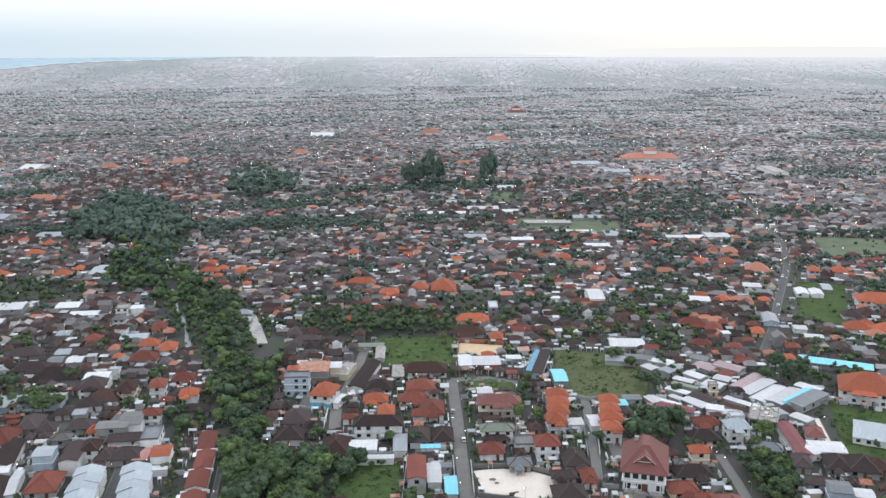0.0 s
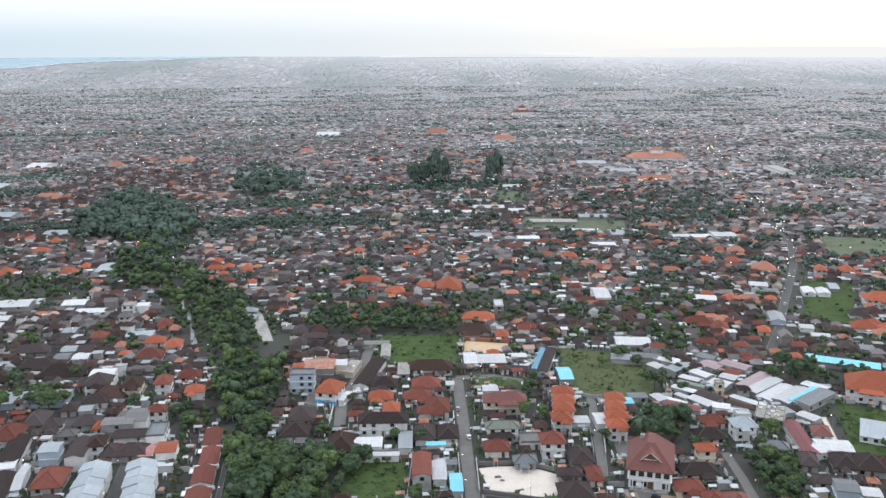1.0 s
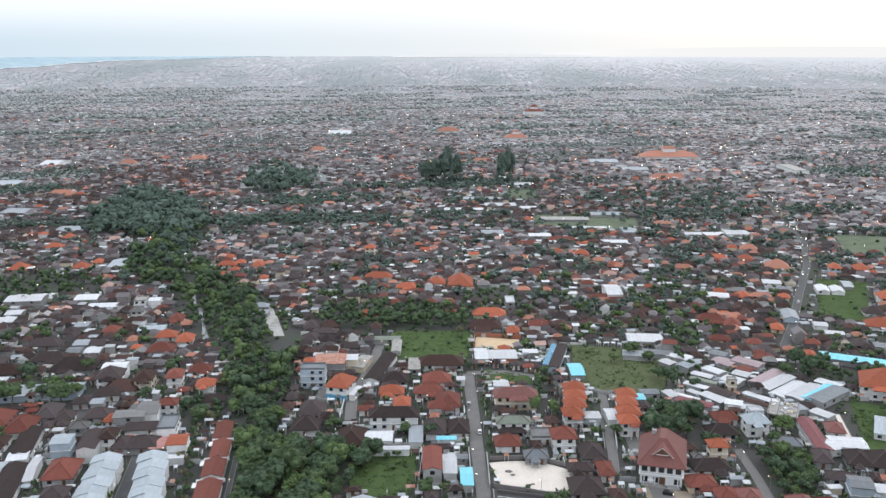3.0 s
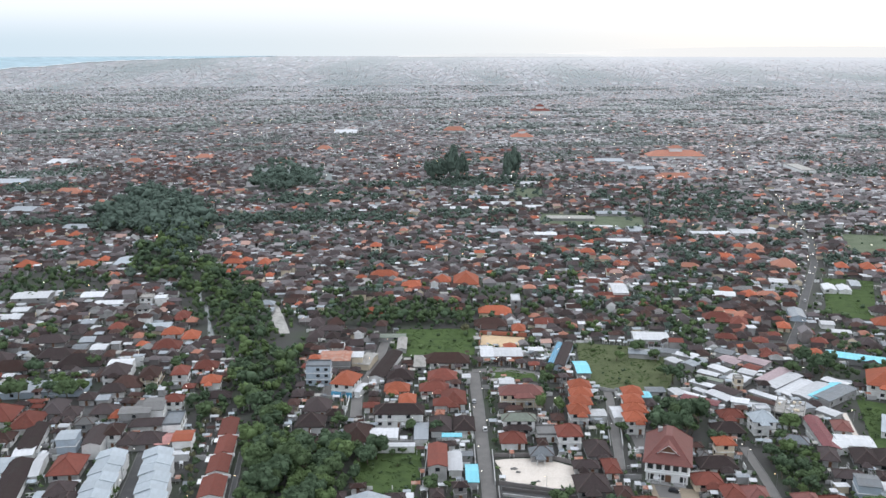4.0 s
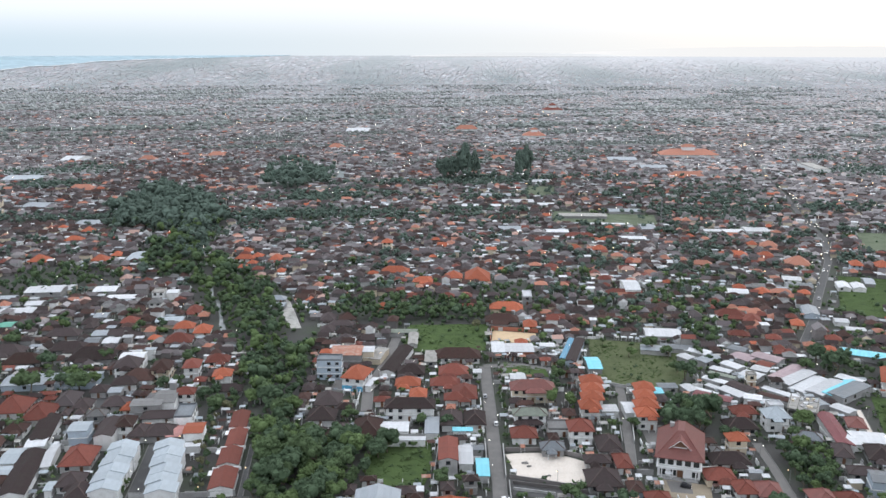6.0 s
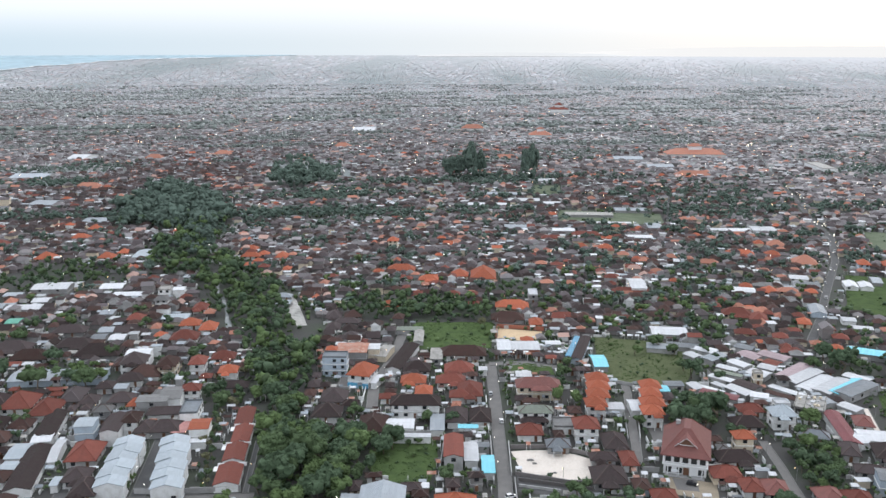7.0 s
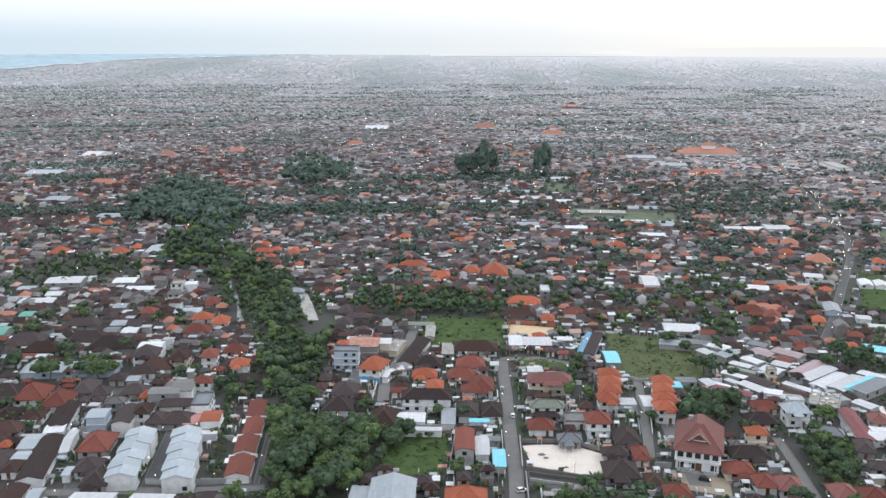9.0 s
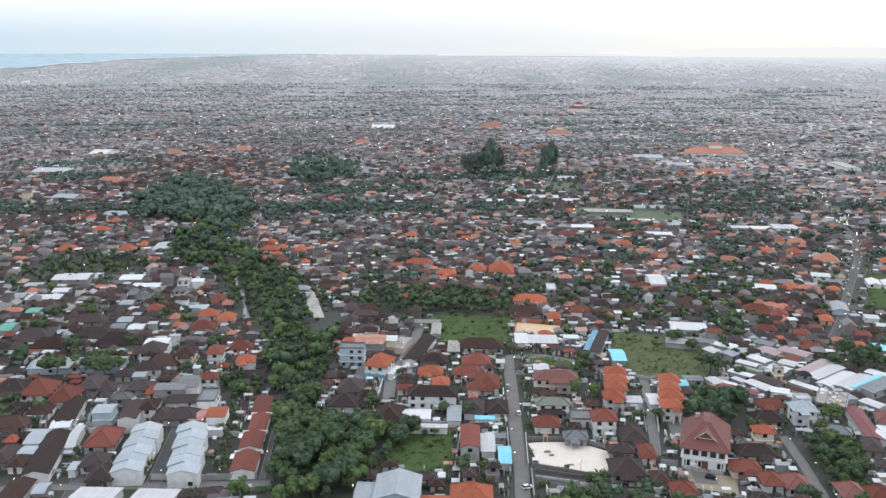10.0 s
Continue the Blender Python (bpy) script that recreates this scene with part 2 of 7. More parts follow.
def district_material(name, size, colours, depth=1.0, pale=None):
    """Ground of a district too far off to tell its yards and small roofs apart: patches of many colours a house wide,
    stretched by depth to suit the camera's low view, trees in drifts.
    pale: (from, to, colour), the distances between which painted haze takes the colours over, more on the sunward side."""
    m = bpy.data.materials.new(name)
    m.use_nodes = True
    n, l = m.node_tree.nodes, m.node_tree.links
    b = n["Principled BSDF"]
    b.inputs["Roughness"].default_value, b.inputs["Specular IOR Level"].default_value = 0.9, 0.1
    co, cell = n.new("ShaderNodeTexCoord"), n.new("ShaderNodeTexVoronoi")
    cell.inputs["Scale"].default_value = 1.0

    def stretched(sx, sy):
        grid = n.new("ShaderNodeVectorMath")
        grid.operation = "MULTIPLY"
        grid.inputs[1].default_value = (sx, sy, 0.0)
        l.new(co.outputs["Object"], grid.inputs[0])
        return grid.outputs[0]

    l.new(stretched(1 / size, depth / size), cell.inputs["Vector"])
    grey = n.new("ShaderNodeSeparateColor")
    l.new(cell.outputs["Color"], grey.inputs[0])
    ramp = n.new("ShaderNodeValToRGB")
    ramp.color_ramp.interpolation = "CONSTANT"
    while len(ramp.color_ramp.elements) < len(colours):
        ramp.color_ramp.elements.new(0.5)
    for k, (at, c) in enumerate(colours):
        ramp.color_ramp.elements[k].position, ramp.color_ramp.elements[k].color = at, (*c, 1)
    l.new(grey.outputs[0], ramp.inputs[0])
    big = n.new("ShaderNodeTexNoise")
    big.inputs["Scale"].default_value, big.inputs["Detail"].default_value = 1.0, 7
    l.new(stretched(1 / 330, depth / 250), big.inputs["Vector"])
    part_green = n.new("ShaderNodeMapRange")
    part_green.inputs["From Min"].default_value, part_green.inputs["From Max"].default_value, part_green.inputs["To Max"].default_value = 0.47, 0.60, 0.85
    l.new(big.outputs["Fac"], part_green.inputs["Value"])
    mix = n.new("ShaderNodeMix")
    mix.data_type = "RGBA"
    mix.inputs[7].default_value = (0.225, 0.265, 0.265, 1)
    l.new(part_green.outputs[0], mix.inputs[0]), l.new(ramp.outputs[0], mix.inputs[6])
    out = mix.outputs[2]
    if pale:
        # haze painted into the base colour, paler with distance and towards the sun
        reach, haze_fade, haze_mix = n.new("ShaderNodeVectorMath"), n.new("ShaderNodeMapRange"), n.new("ShaderNodeMix")
        reach.operation, haze_mix.data_type = "LENGTH", "RGBA"
        l.new(co.outputs["Object"], reach.inputs[0]), l.new(reach.outputs["Value"], haze_fade.inputs["Value"])
        haze_fade.inputs["From Min"].default_value, haze_fade.inputs["From Max"].default_value = pale[0], pale[1]
        haze_fade.inputs["To Max"].default_value = 0.9
        haze_mix.inputs[7].default_value = (*pale[2], 1)
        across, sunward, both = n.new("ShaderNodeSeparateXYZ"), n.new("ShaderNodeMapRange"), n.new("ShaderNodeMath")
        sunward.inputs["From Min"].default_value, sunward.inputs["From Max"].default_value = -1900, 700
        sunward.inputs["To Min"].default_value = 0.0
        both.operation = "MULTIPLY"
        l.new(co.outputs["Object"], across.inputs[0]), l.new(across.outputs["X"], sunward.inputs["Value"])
        l.new(haze_fade.outputs[0], both.inputs[0]), l.new(sunward.outputs[0], both.inputs[1])
        l.new(both.outputs[0], haze_mix.inputs[0]), l.new(out, haze_mix.inputs[6])
        out = haze_mix.outputs[2]
    l.new(out, b.inputs["Base Color"])
    return m


# far ground in paler colours: distance haze is painted into them
DISTRICT = district_material("distant_hazed_ground", 13.0, [(0.0, (0.31, 0.32, 0.335)), (0.22, (0.355, 0.36, 0.38)), (0.42, (0.375, 0.345, 0.345)), (0.56, (0.385, 0.395, 0.415)), (0.70, (0.265, 0.30, 0.295)), (0.84, (0.315, 0.31, 0.32)), (0.93, (0.52, 0.53, 0.55))], 0.20, (3500, 4930, (0.58, 0.575, 0.58)))
OUTER = district_material("outer_hazed_ground", 8.0, [(0.0, (0.225, 0.215, 0.212)), (0.35, (0.255, 0.25, 0.25)), (0.55, (0.275, 0.24, 0.23)), (0.68, (0.285, 0.285, 0.29)), (0.82, (0.21, 0.23, 0.213)), (0.95, (0.40, 0.405, 0.41))])
KERB = material("kerb_concrete", (0.17, 0.17, 0.165), 0.9, spread=0.2)
RIVER = material("river_water", (0.20, 0.22, 0.22), 0.12, spread=0.0, stain=0.4, stain_size=4, stain_colour=(0.13, 0.14, 0.13), grain=1.5, bump=0.05)
PALE_GRASS = material("dry_field_grass", (0.135, 0.16, 0.11), 0.95, spec=0.1, spread=0.0, stain=0.7, stain_size=14, stain_colour=(0.075, 0.10, 0.06), grain=1, bump=0.2)
SEA = material("sea_water", (0.34, 0.45, 0.50), 0.8, spread=0.0, stain=0.3, stain_size=300, stain_colour=(0.38, 0.49, 0.54), grain=0.02, bump=0.5, spec=0.1)

# ---- helpers for meshes ----
def part(name, bm, mats, parent=None, label=""):
    me = bpy.data.meshes.new(name)
    bm.to_mesh(me)
    bm.free()
    for m in mats if isinstance(mats, (list, tuple)) else [mats]:
        me.materials.append(m)
    return child(name, me, parent, label)


def child(name, me, parent=None, label=""):
    ob = new(name, me)
    if parent:
        ob.parent = parent
    if label:
        ob["label"] = label
    return ob


def box(bm, x, y, z, sx, sy, sz, mat=0):
    """A box on its base centre."""
    v = [bm.verts.new((x + i * sx / 2, y + j * sy / 2, z + k * sz)) for k in (0, 1) for i, j in ((-1, -1), (1, -1), (1, 1), (-1, 1))]
    for f in ((3, 2, 1, 0), (4, 5, 6, 7), (0, 1, 5, 4), (1, 2, 6, 5), (2, 3, 7, 6), (3, 0, 4, 7)):
        bm.faces.new([v[i] for i in f]).material_index = mat


def bar(bm, a, b, r, mat=0):
    """A thin square bar from a to b."""
    a, b = Vector(a), Vector(b)
    q = (b - a).to_track_quat("Z", "Y")
    v = [bm.verts.new(p + q @ Vector((i * r, j * r, 0))) for p in (a, b) for i, j in ((-1, -1), (1, -1), (1, 1), (-1, 1))]
    for f in ((3, 2, 1, 0), (4, 5, 6, 7), (0, 1, 5, 4), (1, 2, 6, 5), (2, 3, 7, 6), (3, 0, 4, 7)):
        bm.faces.new([v[i] for i in f]).material_index = mat


def mesh_object(name, verts, faces, mats, index=None, parent=None):
    me = bpy.data.meshes.new(name)
    me.from_pydata(verts, [], faces)
    for m in mats:
        me.materials.append(m)
    if index is not None:
        me.polygons.foreach_set("material_index", np.asarray(index, dtype=np.int32))
    me.update()
    return child(name, me, parent)


def rise(x, y):
    """Lifts the far land like a bowl so that its edge meets the horizon in the camera's view."""
    r = np.hypot(x, y)
    return np.where(r > 2600, 84.0 * ((np.maximum(r, 2600) - 2600) / 2300) ** 2, 0.0)


def inside(poly, x, y):
    """Which of the points lie in the polygon."""
    x, y = np.asarray(x, float), np.asarray(y, float)
    res = np.zeros(x.shape, bool)
    for (ax, ay), (bx, by) in zip(poly, poly[1:] + poly[:1]):
        cross = (ay > y) != (by > y)
        res ^= cross & (x < (bx - ax) * (y - ay) / ((by - ay) or 1e-9) + ax)
    return res


# ---- ground, sea, fields and lanes ----
SHORE_ROWS = [(-60, 3600), (-45, 3900), (-30.3, 4160), (-28.6, 4180), (-27.3, 4364), (-25.5, 4424), (-23.6, 4620), (-20.9, 4736), (-17.6, 4808), (-12, 4950)]
SEA_FROM, SEA_TO = -60.0, -12.0


def SHORE(a):
    """How far out the shore lies in the direction a (radians, clockwise from ahead)."""
    return float(np.interp(math.degrees(a), [p[0] for p in SHORE_ROWS], [p[1] for p in SHORE_ROWS])) if math.degrees(a) < -12 else 4970.0


def sheet(name, mats, label, category):
    """A sheet in rings that reaches the horizon: town earth near by, districts in haze-painted colours beyond."""
    rad = [0.0] + list(np.geomspace(60, 4960, 70))
    ang = np.radians(np.linspace(0, 360, 181))[:-1]
    vs = [(0.0, 0.0, 0.0)]
    for r in rad[1:]:
        for a in ang:
            x, y = r * math.sin(a), r * math.cos(a)
            vs.append((x, y, float(rise(np.array(x), np.array(y)))))
    k, fs = len(ang), []
    for j in range(k):
        fs.append((0, 1 + (j + 1) % k, 1 + j))
    for i in range(len(rad) - 2):
        for j in range(k):
            a, b = 1 + i * k + j, 1 + i * k + (j + 1) % k
            fs.append((a, b, b + k, a + k))
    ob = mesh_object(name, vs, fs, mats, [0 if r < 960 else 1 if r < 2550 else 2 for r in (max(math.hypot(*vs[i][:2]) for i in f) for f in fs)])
    for p in ob.data.polygons:
        p.use_smooth = True
    return tagged(ob, label, category, kind="structure")


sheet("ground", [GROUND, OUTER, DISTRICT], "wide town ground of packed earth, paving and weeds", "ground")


def sea():
    """The sea beyond the shore, a wedge that lies just over the land sheet."""
    vs, fs, n, m = [], [], 60, 16
    for i in range(n + 1):
        a = radians(SEA_FROM + (SEA_TO - SEA_FROM) * i / n)
        r0 = SHORE(a)
        for j in range(m + 1):
            r = r0 + (4970 - r0) * (j / m) ** 1.5
            x, y = r * math.sin(a), r * math.cos(a)
            vs.append((x, y, float(rise(np.array(x), np.array(y))) + 1.5))
    for i in range(n):
        for j in range(m):
            q = i * (m + 1) + j
            fs.append((q, q + 1, q + m + 2, q + m + 1))
    ob = mesh_object("sea", vs, fs, [SEA])
    for p in ob.data.polygons:
        p.use_smooth = True
    return tagged(ob, "calm pale blue sea beyond the shore", "sea", kind="structure")


sea()


def patch(name, poly, mat, label, category, z=0.05, cell=6.0, rough=0.0):
    """A piece of field or yard with an uneven surface, filled by triangles."""
    bm = bmesh.new()
    vs = [bm.verts.new((x, y, z)) for x, y in poly]
    bmesh.ops.triangle_fill(bm, use_beauty=True, edges=[bm.edges.new((a, b)) for a, b in zip(vs, vs[1:] + vs[:1])])
    if rough:
        for _ in range(4):
            bmesh.ops.subdivide_edges(bm, edges=[e for e in bm.edges if e.calc_length() > cell], cuts=1)
        for v in bm.verts:
            v.co.z += rough * (0.5 + noise.noise(v.co * 0.25)) 
    for f in bm.faces:
        if f.normal.z < 0:
            f.normal_flip()
    return tagged(part(name, bm, mat), label, category, kind="structure")


def lane(pts, width, label, mat=None, name="road", z=0.09):
    """A lane as a strip along its middle line, with a low kerb on both sides."""
    bm, rows = bmesh.new(), []
    for i, (x, y) in enumerate(pts):
        a, b = pts[max(i - 1, 0)], pts[min(i + 1, len(pts) - 1)]
        d = Vector((b[0] - a[0], b[1] - a[1])).normalized()
        s = Vector((d.y, -d.x))
        rows.append([bm.verts.new((x + s.x * o, y + s.y * o, z + h)) for o, h in
                     ((-width / 2 - 0.35, 0.0), (-width / 2 - 0.3, 0.15), (-width / 2, 0.15), (-width / 2, 0.0), (width / 2, 0.0), (width / 2, 0.15), (width / 2 + 0.3, 0.15), (width / 2 + 0.35, 0.0))])
    for r, q in zip(rows, rows[1:]):
        for i in range(7):
            f = bm.faces.new((r[i], q[i], q[i + 1], r[i + 1]))
            f.material_index = 0 if i == 3 else 1
    bm.normal_update()
    for f in bm.faces:
        if f.normal.z < 0:
            f.normal_flip()
    z_own = 0.006 * len(LANES)
    for v in bm.verts:
        v.co.z += z_own
    LANES.append((pts, width))
    return tagged(part(name, bm, [mat or ASPHALT, KERB]), label, "road", kind="structure")


LANES, GREEN, TAKEN = [], [], []

# ---- green land, yards and lanes ----
def green(poly, gap, kinds, size):
    """Ground kept for trees: polygon, spacing, leaf kinds, crown size."""
    GREEN.append((poly, gap, kinds, size))


RIVER_WOOD = [(-72, 240), (-75.5, 257), (-80.5, 287), (-86, 326), (-92, 338), (-108, 356), (-112, 394), (-129, 424), (-146, 443), (-172, 506), (-196, 518), (-220, 540), (-241, 608), (-237, 639), (-265, 671), (-294, 675), (-327, 744), (-320, 775), (-337, 860), (-289, 857), (-236, 793), (-205, 701), (-201, 643), (-182, 585), (-166, 565), (-131, 523), (-105, 474), (-81, 423), (-73, 359), (-72, 333), (-68, 303),
              (-51, 300), (-30, 298), (-29, 290), (-34, 275), (-37, 265), (-42, 258), (-44, 243)]
green(RIVER_WOOD, 4.9, "deep deep deep mid mid fresh", 1.0)
green([(-76, 478), (-41, 487), (8, 479), (8, 442), (-34, 432), (-76, 446)], 4.6, "mid deep mid", 0.85)
green([(-226, 891), (-261, 1065), (-222, 1110), (-166, 1020), (-147, 899), (-186, 857)], 8.0, "deep mid", 1.05)
green([(79, 339), (88, 344), (94, 324), (89, 303), (86, 322), (80, 328)], 5.5, "mid deep", 1.05)
green([(104, 300), (130, 300), (125, 284), (120, 267), (103, 263), (105, 284)], 3.6, "fresh mid deep", 0.62)
green([(-4, 505), (30, 520), (40, 490), (5, 488)], 7, "mid deep", 0.8)
green([(-200, 362), (-166, 365), (-160, 345), (-198, 340)], 7, "mid fresh", 0.75)
green([(-260, 470), (-215, 505), (-240, 560), (-300, 540), (-290, 470)], 8, "deep mid", 0.9)
green([(-120, 345), (-98, 350), (-95, 322), (-112, 318)], 6, "mid fresh", 0.7)
green([(97, 405), (112, 412), (118, 385), (97, 372)], 7, "mid deep", 0.8)
green([(140, 385), (190, 395), (190, 345), (160, 365)], 8, "deep mid", 0.9)
green([(-215, 300), (-175, 318), (-165, 290), (-200, 270)], 7, "mid fresh", 0.6)
green([(160, 350), (184, 340), (160, 292), (148, 305)], 9, "mid fresh", 0.6)

MEADOWS = [
    ("meadow", [(-38, 294), (-17, 300), (-15, 281), (-17, 266), (-30, 265), (-39, 275)], GRASS, "lush green vacant plot of tall grass"),
    ("meadow", [(-35, 437), (6, 440), (4, 399), (-25, 395), (-36, 401)], GRASS, "overgrown grass plot behind the tiled houses"),
    ("meadow", [(55, 418), (81, 414), (101, 407), (96, 380), (83, 346), (57, 359), (52, 373)], PASTURE, "rough green pasture with shrubs beside the sheds"),
    ("meadow", [(67, 763), (151, 749), (146, 702), (58, 708)], PALE_GRASS, "pale green sports field"),
    ("meadow", [(52, 908), (78, 901), (73, 840), (40, 838)], PALE_GRASS, "green plot among low sheds"),
    ("meadow", [(228, 547), (256, 540), (222, 459), (197, 464)], GRASS, "green plot beside the lit street"),
    ("meadow", [(295, 683), (345, 672), (327, 616), (275, 616)], PALE_GRASS, "pale green field"),
    ("meadow", [(164, 349), (190, 338), (166, 292), (150, 300)], GRASS, "grassy slope with a footpath"),
    ("meadow", [(12, 384), (31, 375), (32, 366), (13, 368)], GRASS, "small walled garden lawn behind the cream house"),
    ("yard", [(12.0, 272), (28.8, 266.8), (40, 266), (39, 257), (12, 261)], STREET, "dark terraced ground below the bare plot"),
    ("yard", [(62, 274), (78, 270), (76, 258), (62, 262)], EARTH, "earth garden in front of the villa"),
    ("yard", [(10.5, 290), (18, 291.5), (25.8, 291.5), (33, 289), (38, 285.5), (39.5, 276), (38.8, 268.5), (34, 270.3), (29.8, 269.3), (22, 272.5), (13.9, 274.3)], SAND, "bare building plot filled with pale crushed limestone"),
    ("yard", [(7, 411), (8, 430), (30, 426), (28, 412)], OCHRE, "yard of ochre sand behind the cream hall"),
    ("yard", [(-118, 492), (-107, 478), (-99, 455), (-91, 430), (-96, 429), (-106, 453), (-116, 476)], RUBBLE, "pale rubble track beside the river trees"),
    ("yard", [(-62, 345), (-48, 345), (-48, 362), (-62, 360)], ASPHALT, "grey paved yard"),
    ("yard", [(63, 318), (80, 316), (79, 300), (63, 300)], ASPHALT, "grey paved yard behind the lane"),
    ("yard", [(64, 273), (72, 271.5), (71, 264), (64, 265)], ASPHALT, "paved driveway of the villa"),
    ("yard", [(20, 330), (29, 329), (29, 316), (20, 317)], ASPHALT, "paved parking court"),
]
for nm, poly, mat, label in MEADOWS:
    patch(nm, poly, mat, label, "field" if nm == "meadow" else "yard", z=0.05 if mat is not ASPHALT else 0.075, rough=0.35 if nm == "meadow" else 0.12 if mat is SAND else 0.0)
patch("water", [(-133.5, 436), (-135.6, 436), (-139, 448), (-145.5, 465), (-150, 478), (-155.5, 488), (-162, 507), (-172.6, 534), (-170.6, 534), (-160.3, 507), (-154.2, 488), (-147, 476), (-143.6, 465), (-137.4, 448)], RIVER, "narrow grey river between dark trees", "river", z=0.12)

patch("water", [(-133, 436), (-121.5, 405), (-109, 380), (-97, 359), (-91.5, 344), (-94.5, 344), (-100, 359), (-112, 381), (-125, 405), (-136, 436)], RIVER, "dark narrow river bed under the trees", "river", z=0.1)
lane([(9, 225), (8, 251), (8, 266), (6.4, 301), (5.2, 339), (3.6, 378)], 4.3, "narrow grey asphalt lane between walled houses")
lane([(-44, 326), (-46, 348), (-43, 372), (-41, 400), (-40, 424)], 4.0, "pale concrete lane past the orange-roofed house")
lane([(54.5, 284), (56, 297), (58, 322), (60.5, 346), (61, 358)], 2.9, "narrow lane beside the orange row houses")
lane([(101, 240), (102, 258), (103, 282), (103, 303)], 2.9, "grey lane between tiled roofs")
lane([(160, 415), (179, 454), (198, 499), (236, 584), (261, 657), (276, 748), (297, 851), (320, 986), (365, 1201), (385, 1307)], 4.0, "busy street with lit lamps and traffic", mat=STREET)
lane([(-131, 232), (-137, 259), (-142, 290), (-146, 306), (-160, 350)], 4.0, "dark lane between packed houses", mat=STREET)
lane([(-108, 240), (-110, 250), (-114, 274), (-118, 297)], 4.6, "grey alley between two rows of pale roofs", mat=STREET)
lane([(-160, 243), (-141, 246), (-96, 251), (-73, 254)], 3.6, "grey lane across the rows of sheds")
lane([(-76.3, 256), (-80.2, 283), (-81.8, 294)], 1.4, "narrow grey path along the river wood", mat=STREET)
lane([(153, 335), (149, 315), (146, 294)], 2.0, "pale concrete footpath over grass", mat=SAND)
lane([(3, 378), (20, 380), (40, 372)], 4.0, "grey lane in front of the cream hall")

# ---- houses ----
FLOOR_H = 2.9
PITCH = {"hip": 0.40, "shed": 0.07, "barn": 0.10, "flat": 0.0}
LOOKS = {"dark": "dark brown tiled roof", "brown": "brown tiled roof", "grey": "grey tiled roof", "red": "red tiled roof", "maroon": "weathered maroon tiled roof",
         "orange": "bright orange tiled roof", "white": "white metal roof", "zinc": "grey zinc roof", "pale": "pale blue metal roof", "slate": "dark slate roof",
         "cyan": "cyan metal roof", "blue": "blue metal roof", "green": "green sheet roof", "olive": "grey-green tiled roof", "rust": "rusty sheet roof",
         "mauve": "faded reddish metal roof", "concrete": "bare concrete roof", "pink": "pink sheet roof", "crimson": "dark crimson sheet roof",
         "haze_thin": "lightened brown tile roof", "haze_weathered": "haze-toned grey-brown tile roof", "terracotta": "muted terracotta roof", "haze_thick": "haze-toned grey roof", "rosy": "haze-toned rose roof", "ashen": "haze-toned ashen sheet roof",
         "haze_mid": "haze-toned brown tiled roof", "haze_faded": "haze-toned terracotta roof", "asbestos": "grey fibre-cement sheet roof"}
WALLS = {"white": "white walls", "cream": "cream walls", "grey": "grey rendered walls", "bluegrey": "blue-grey walls", "brick": "brick walls", "blue": "blue lower walls"}


def unit_mesh(name, build, mats):
    bm = bmesh.new()
    build(bm)
    me = bpy.data.meshes.new(name)
    bm.to_mesh(me)
    bm.free()
    for m in mats:
        me.materials.append(m)
    return me


def recessed(bm, w, h, depth, rim, back):
    """One piece: a slab with its front face inset and pushed back, the pane or leaf in the second material."""
    box(bm, 0, -depth / 2, 0, w, depth, h)
    front = min(bm.faces, key=lambda f: f.calc_center_median().y)
    bmesh.ops.inset_region(bm, faces=[front], thickness=rim, depth=0)
    bmesh.ops.translate(bm, verts=front.verts[:], vec=(0, back, 0))
    front.material_index = 1


def window_shape(bm):
    recessed(bm, 1.5, 1.35, 0.14, 0.11, 0.09)


def pane_shape(bm):
    box(bm, 0, -0.065, 0.12, 1.27, 0.02, 1.11)


def window(ob, x, y, z, turn=0):
    """A window frame with its pane of glass."""
    o = child("window", WINDOW_MESH, ob)
    o.location, o.rotation_euler = (x, y, z), (0, 0, radians(turn))
    child("pane", PANE_MESH, o)
    return o


def door_shape(bm):
    recessed(bm, 1.1, 2.15, 0.14, 0.1, 0.06)


WINDOW_MESH = unit_mesh("window", window_shape, [FRAME, GLASS])
PANE_MESH = unit_mesh("pane", pane_shape, [GLASS])
DOOR_MESH = unit_mesh("door", door_shape, [FRAME, DOOR])


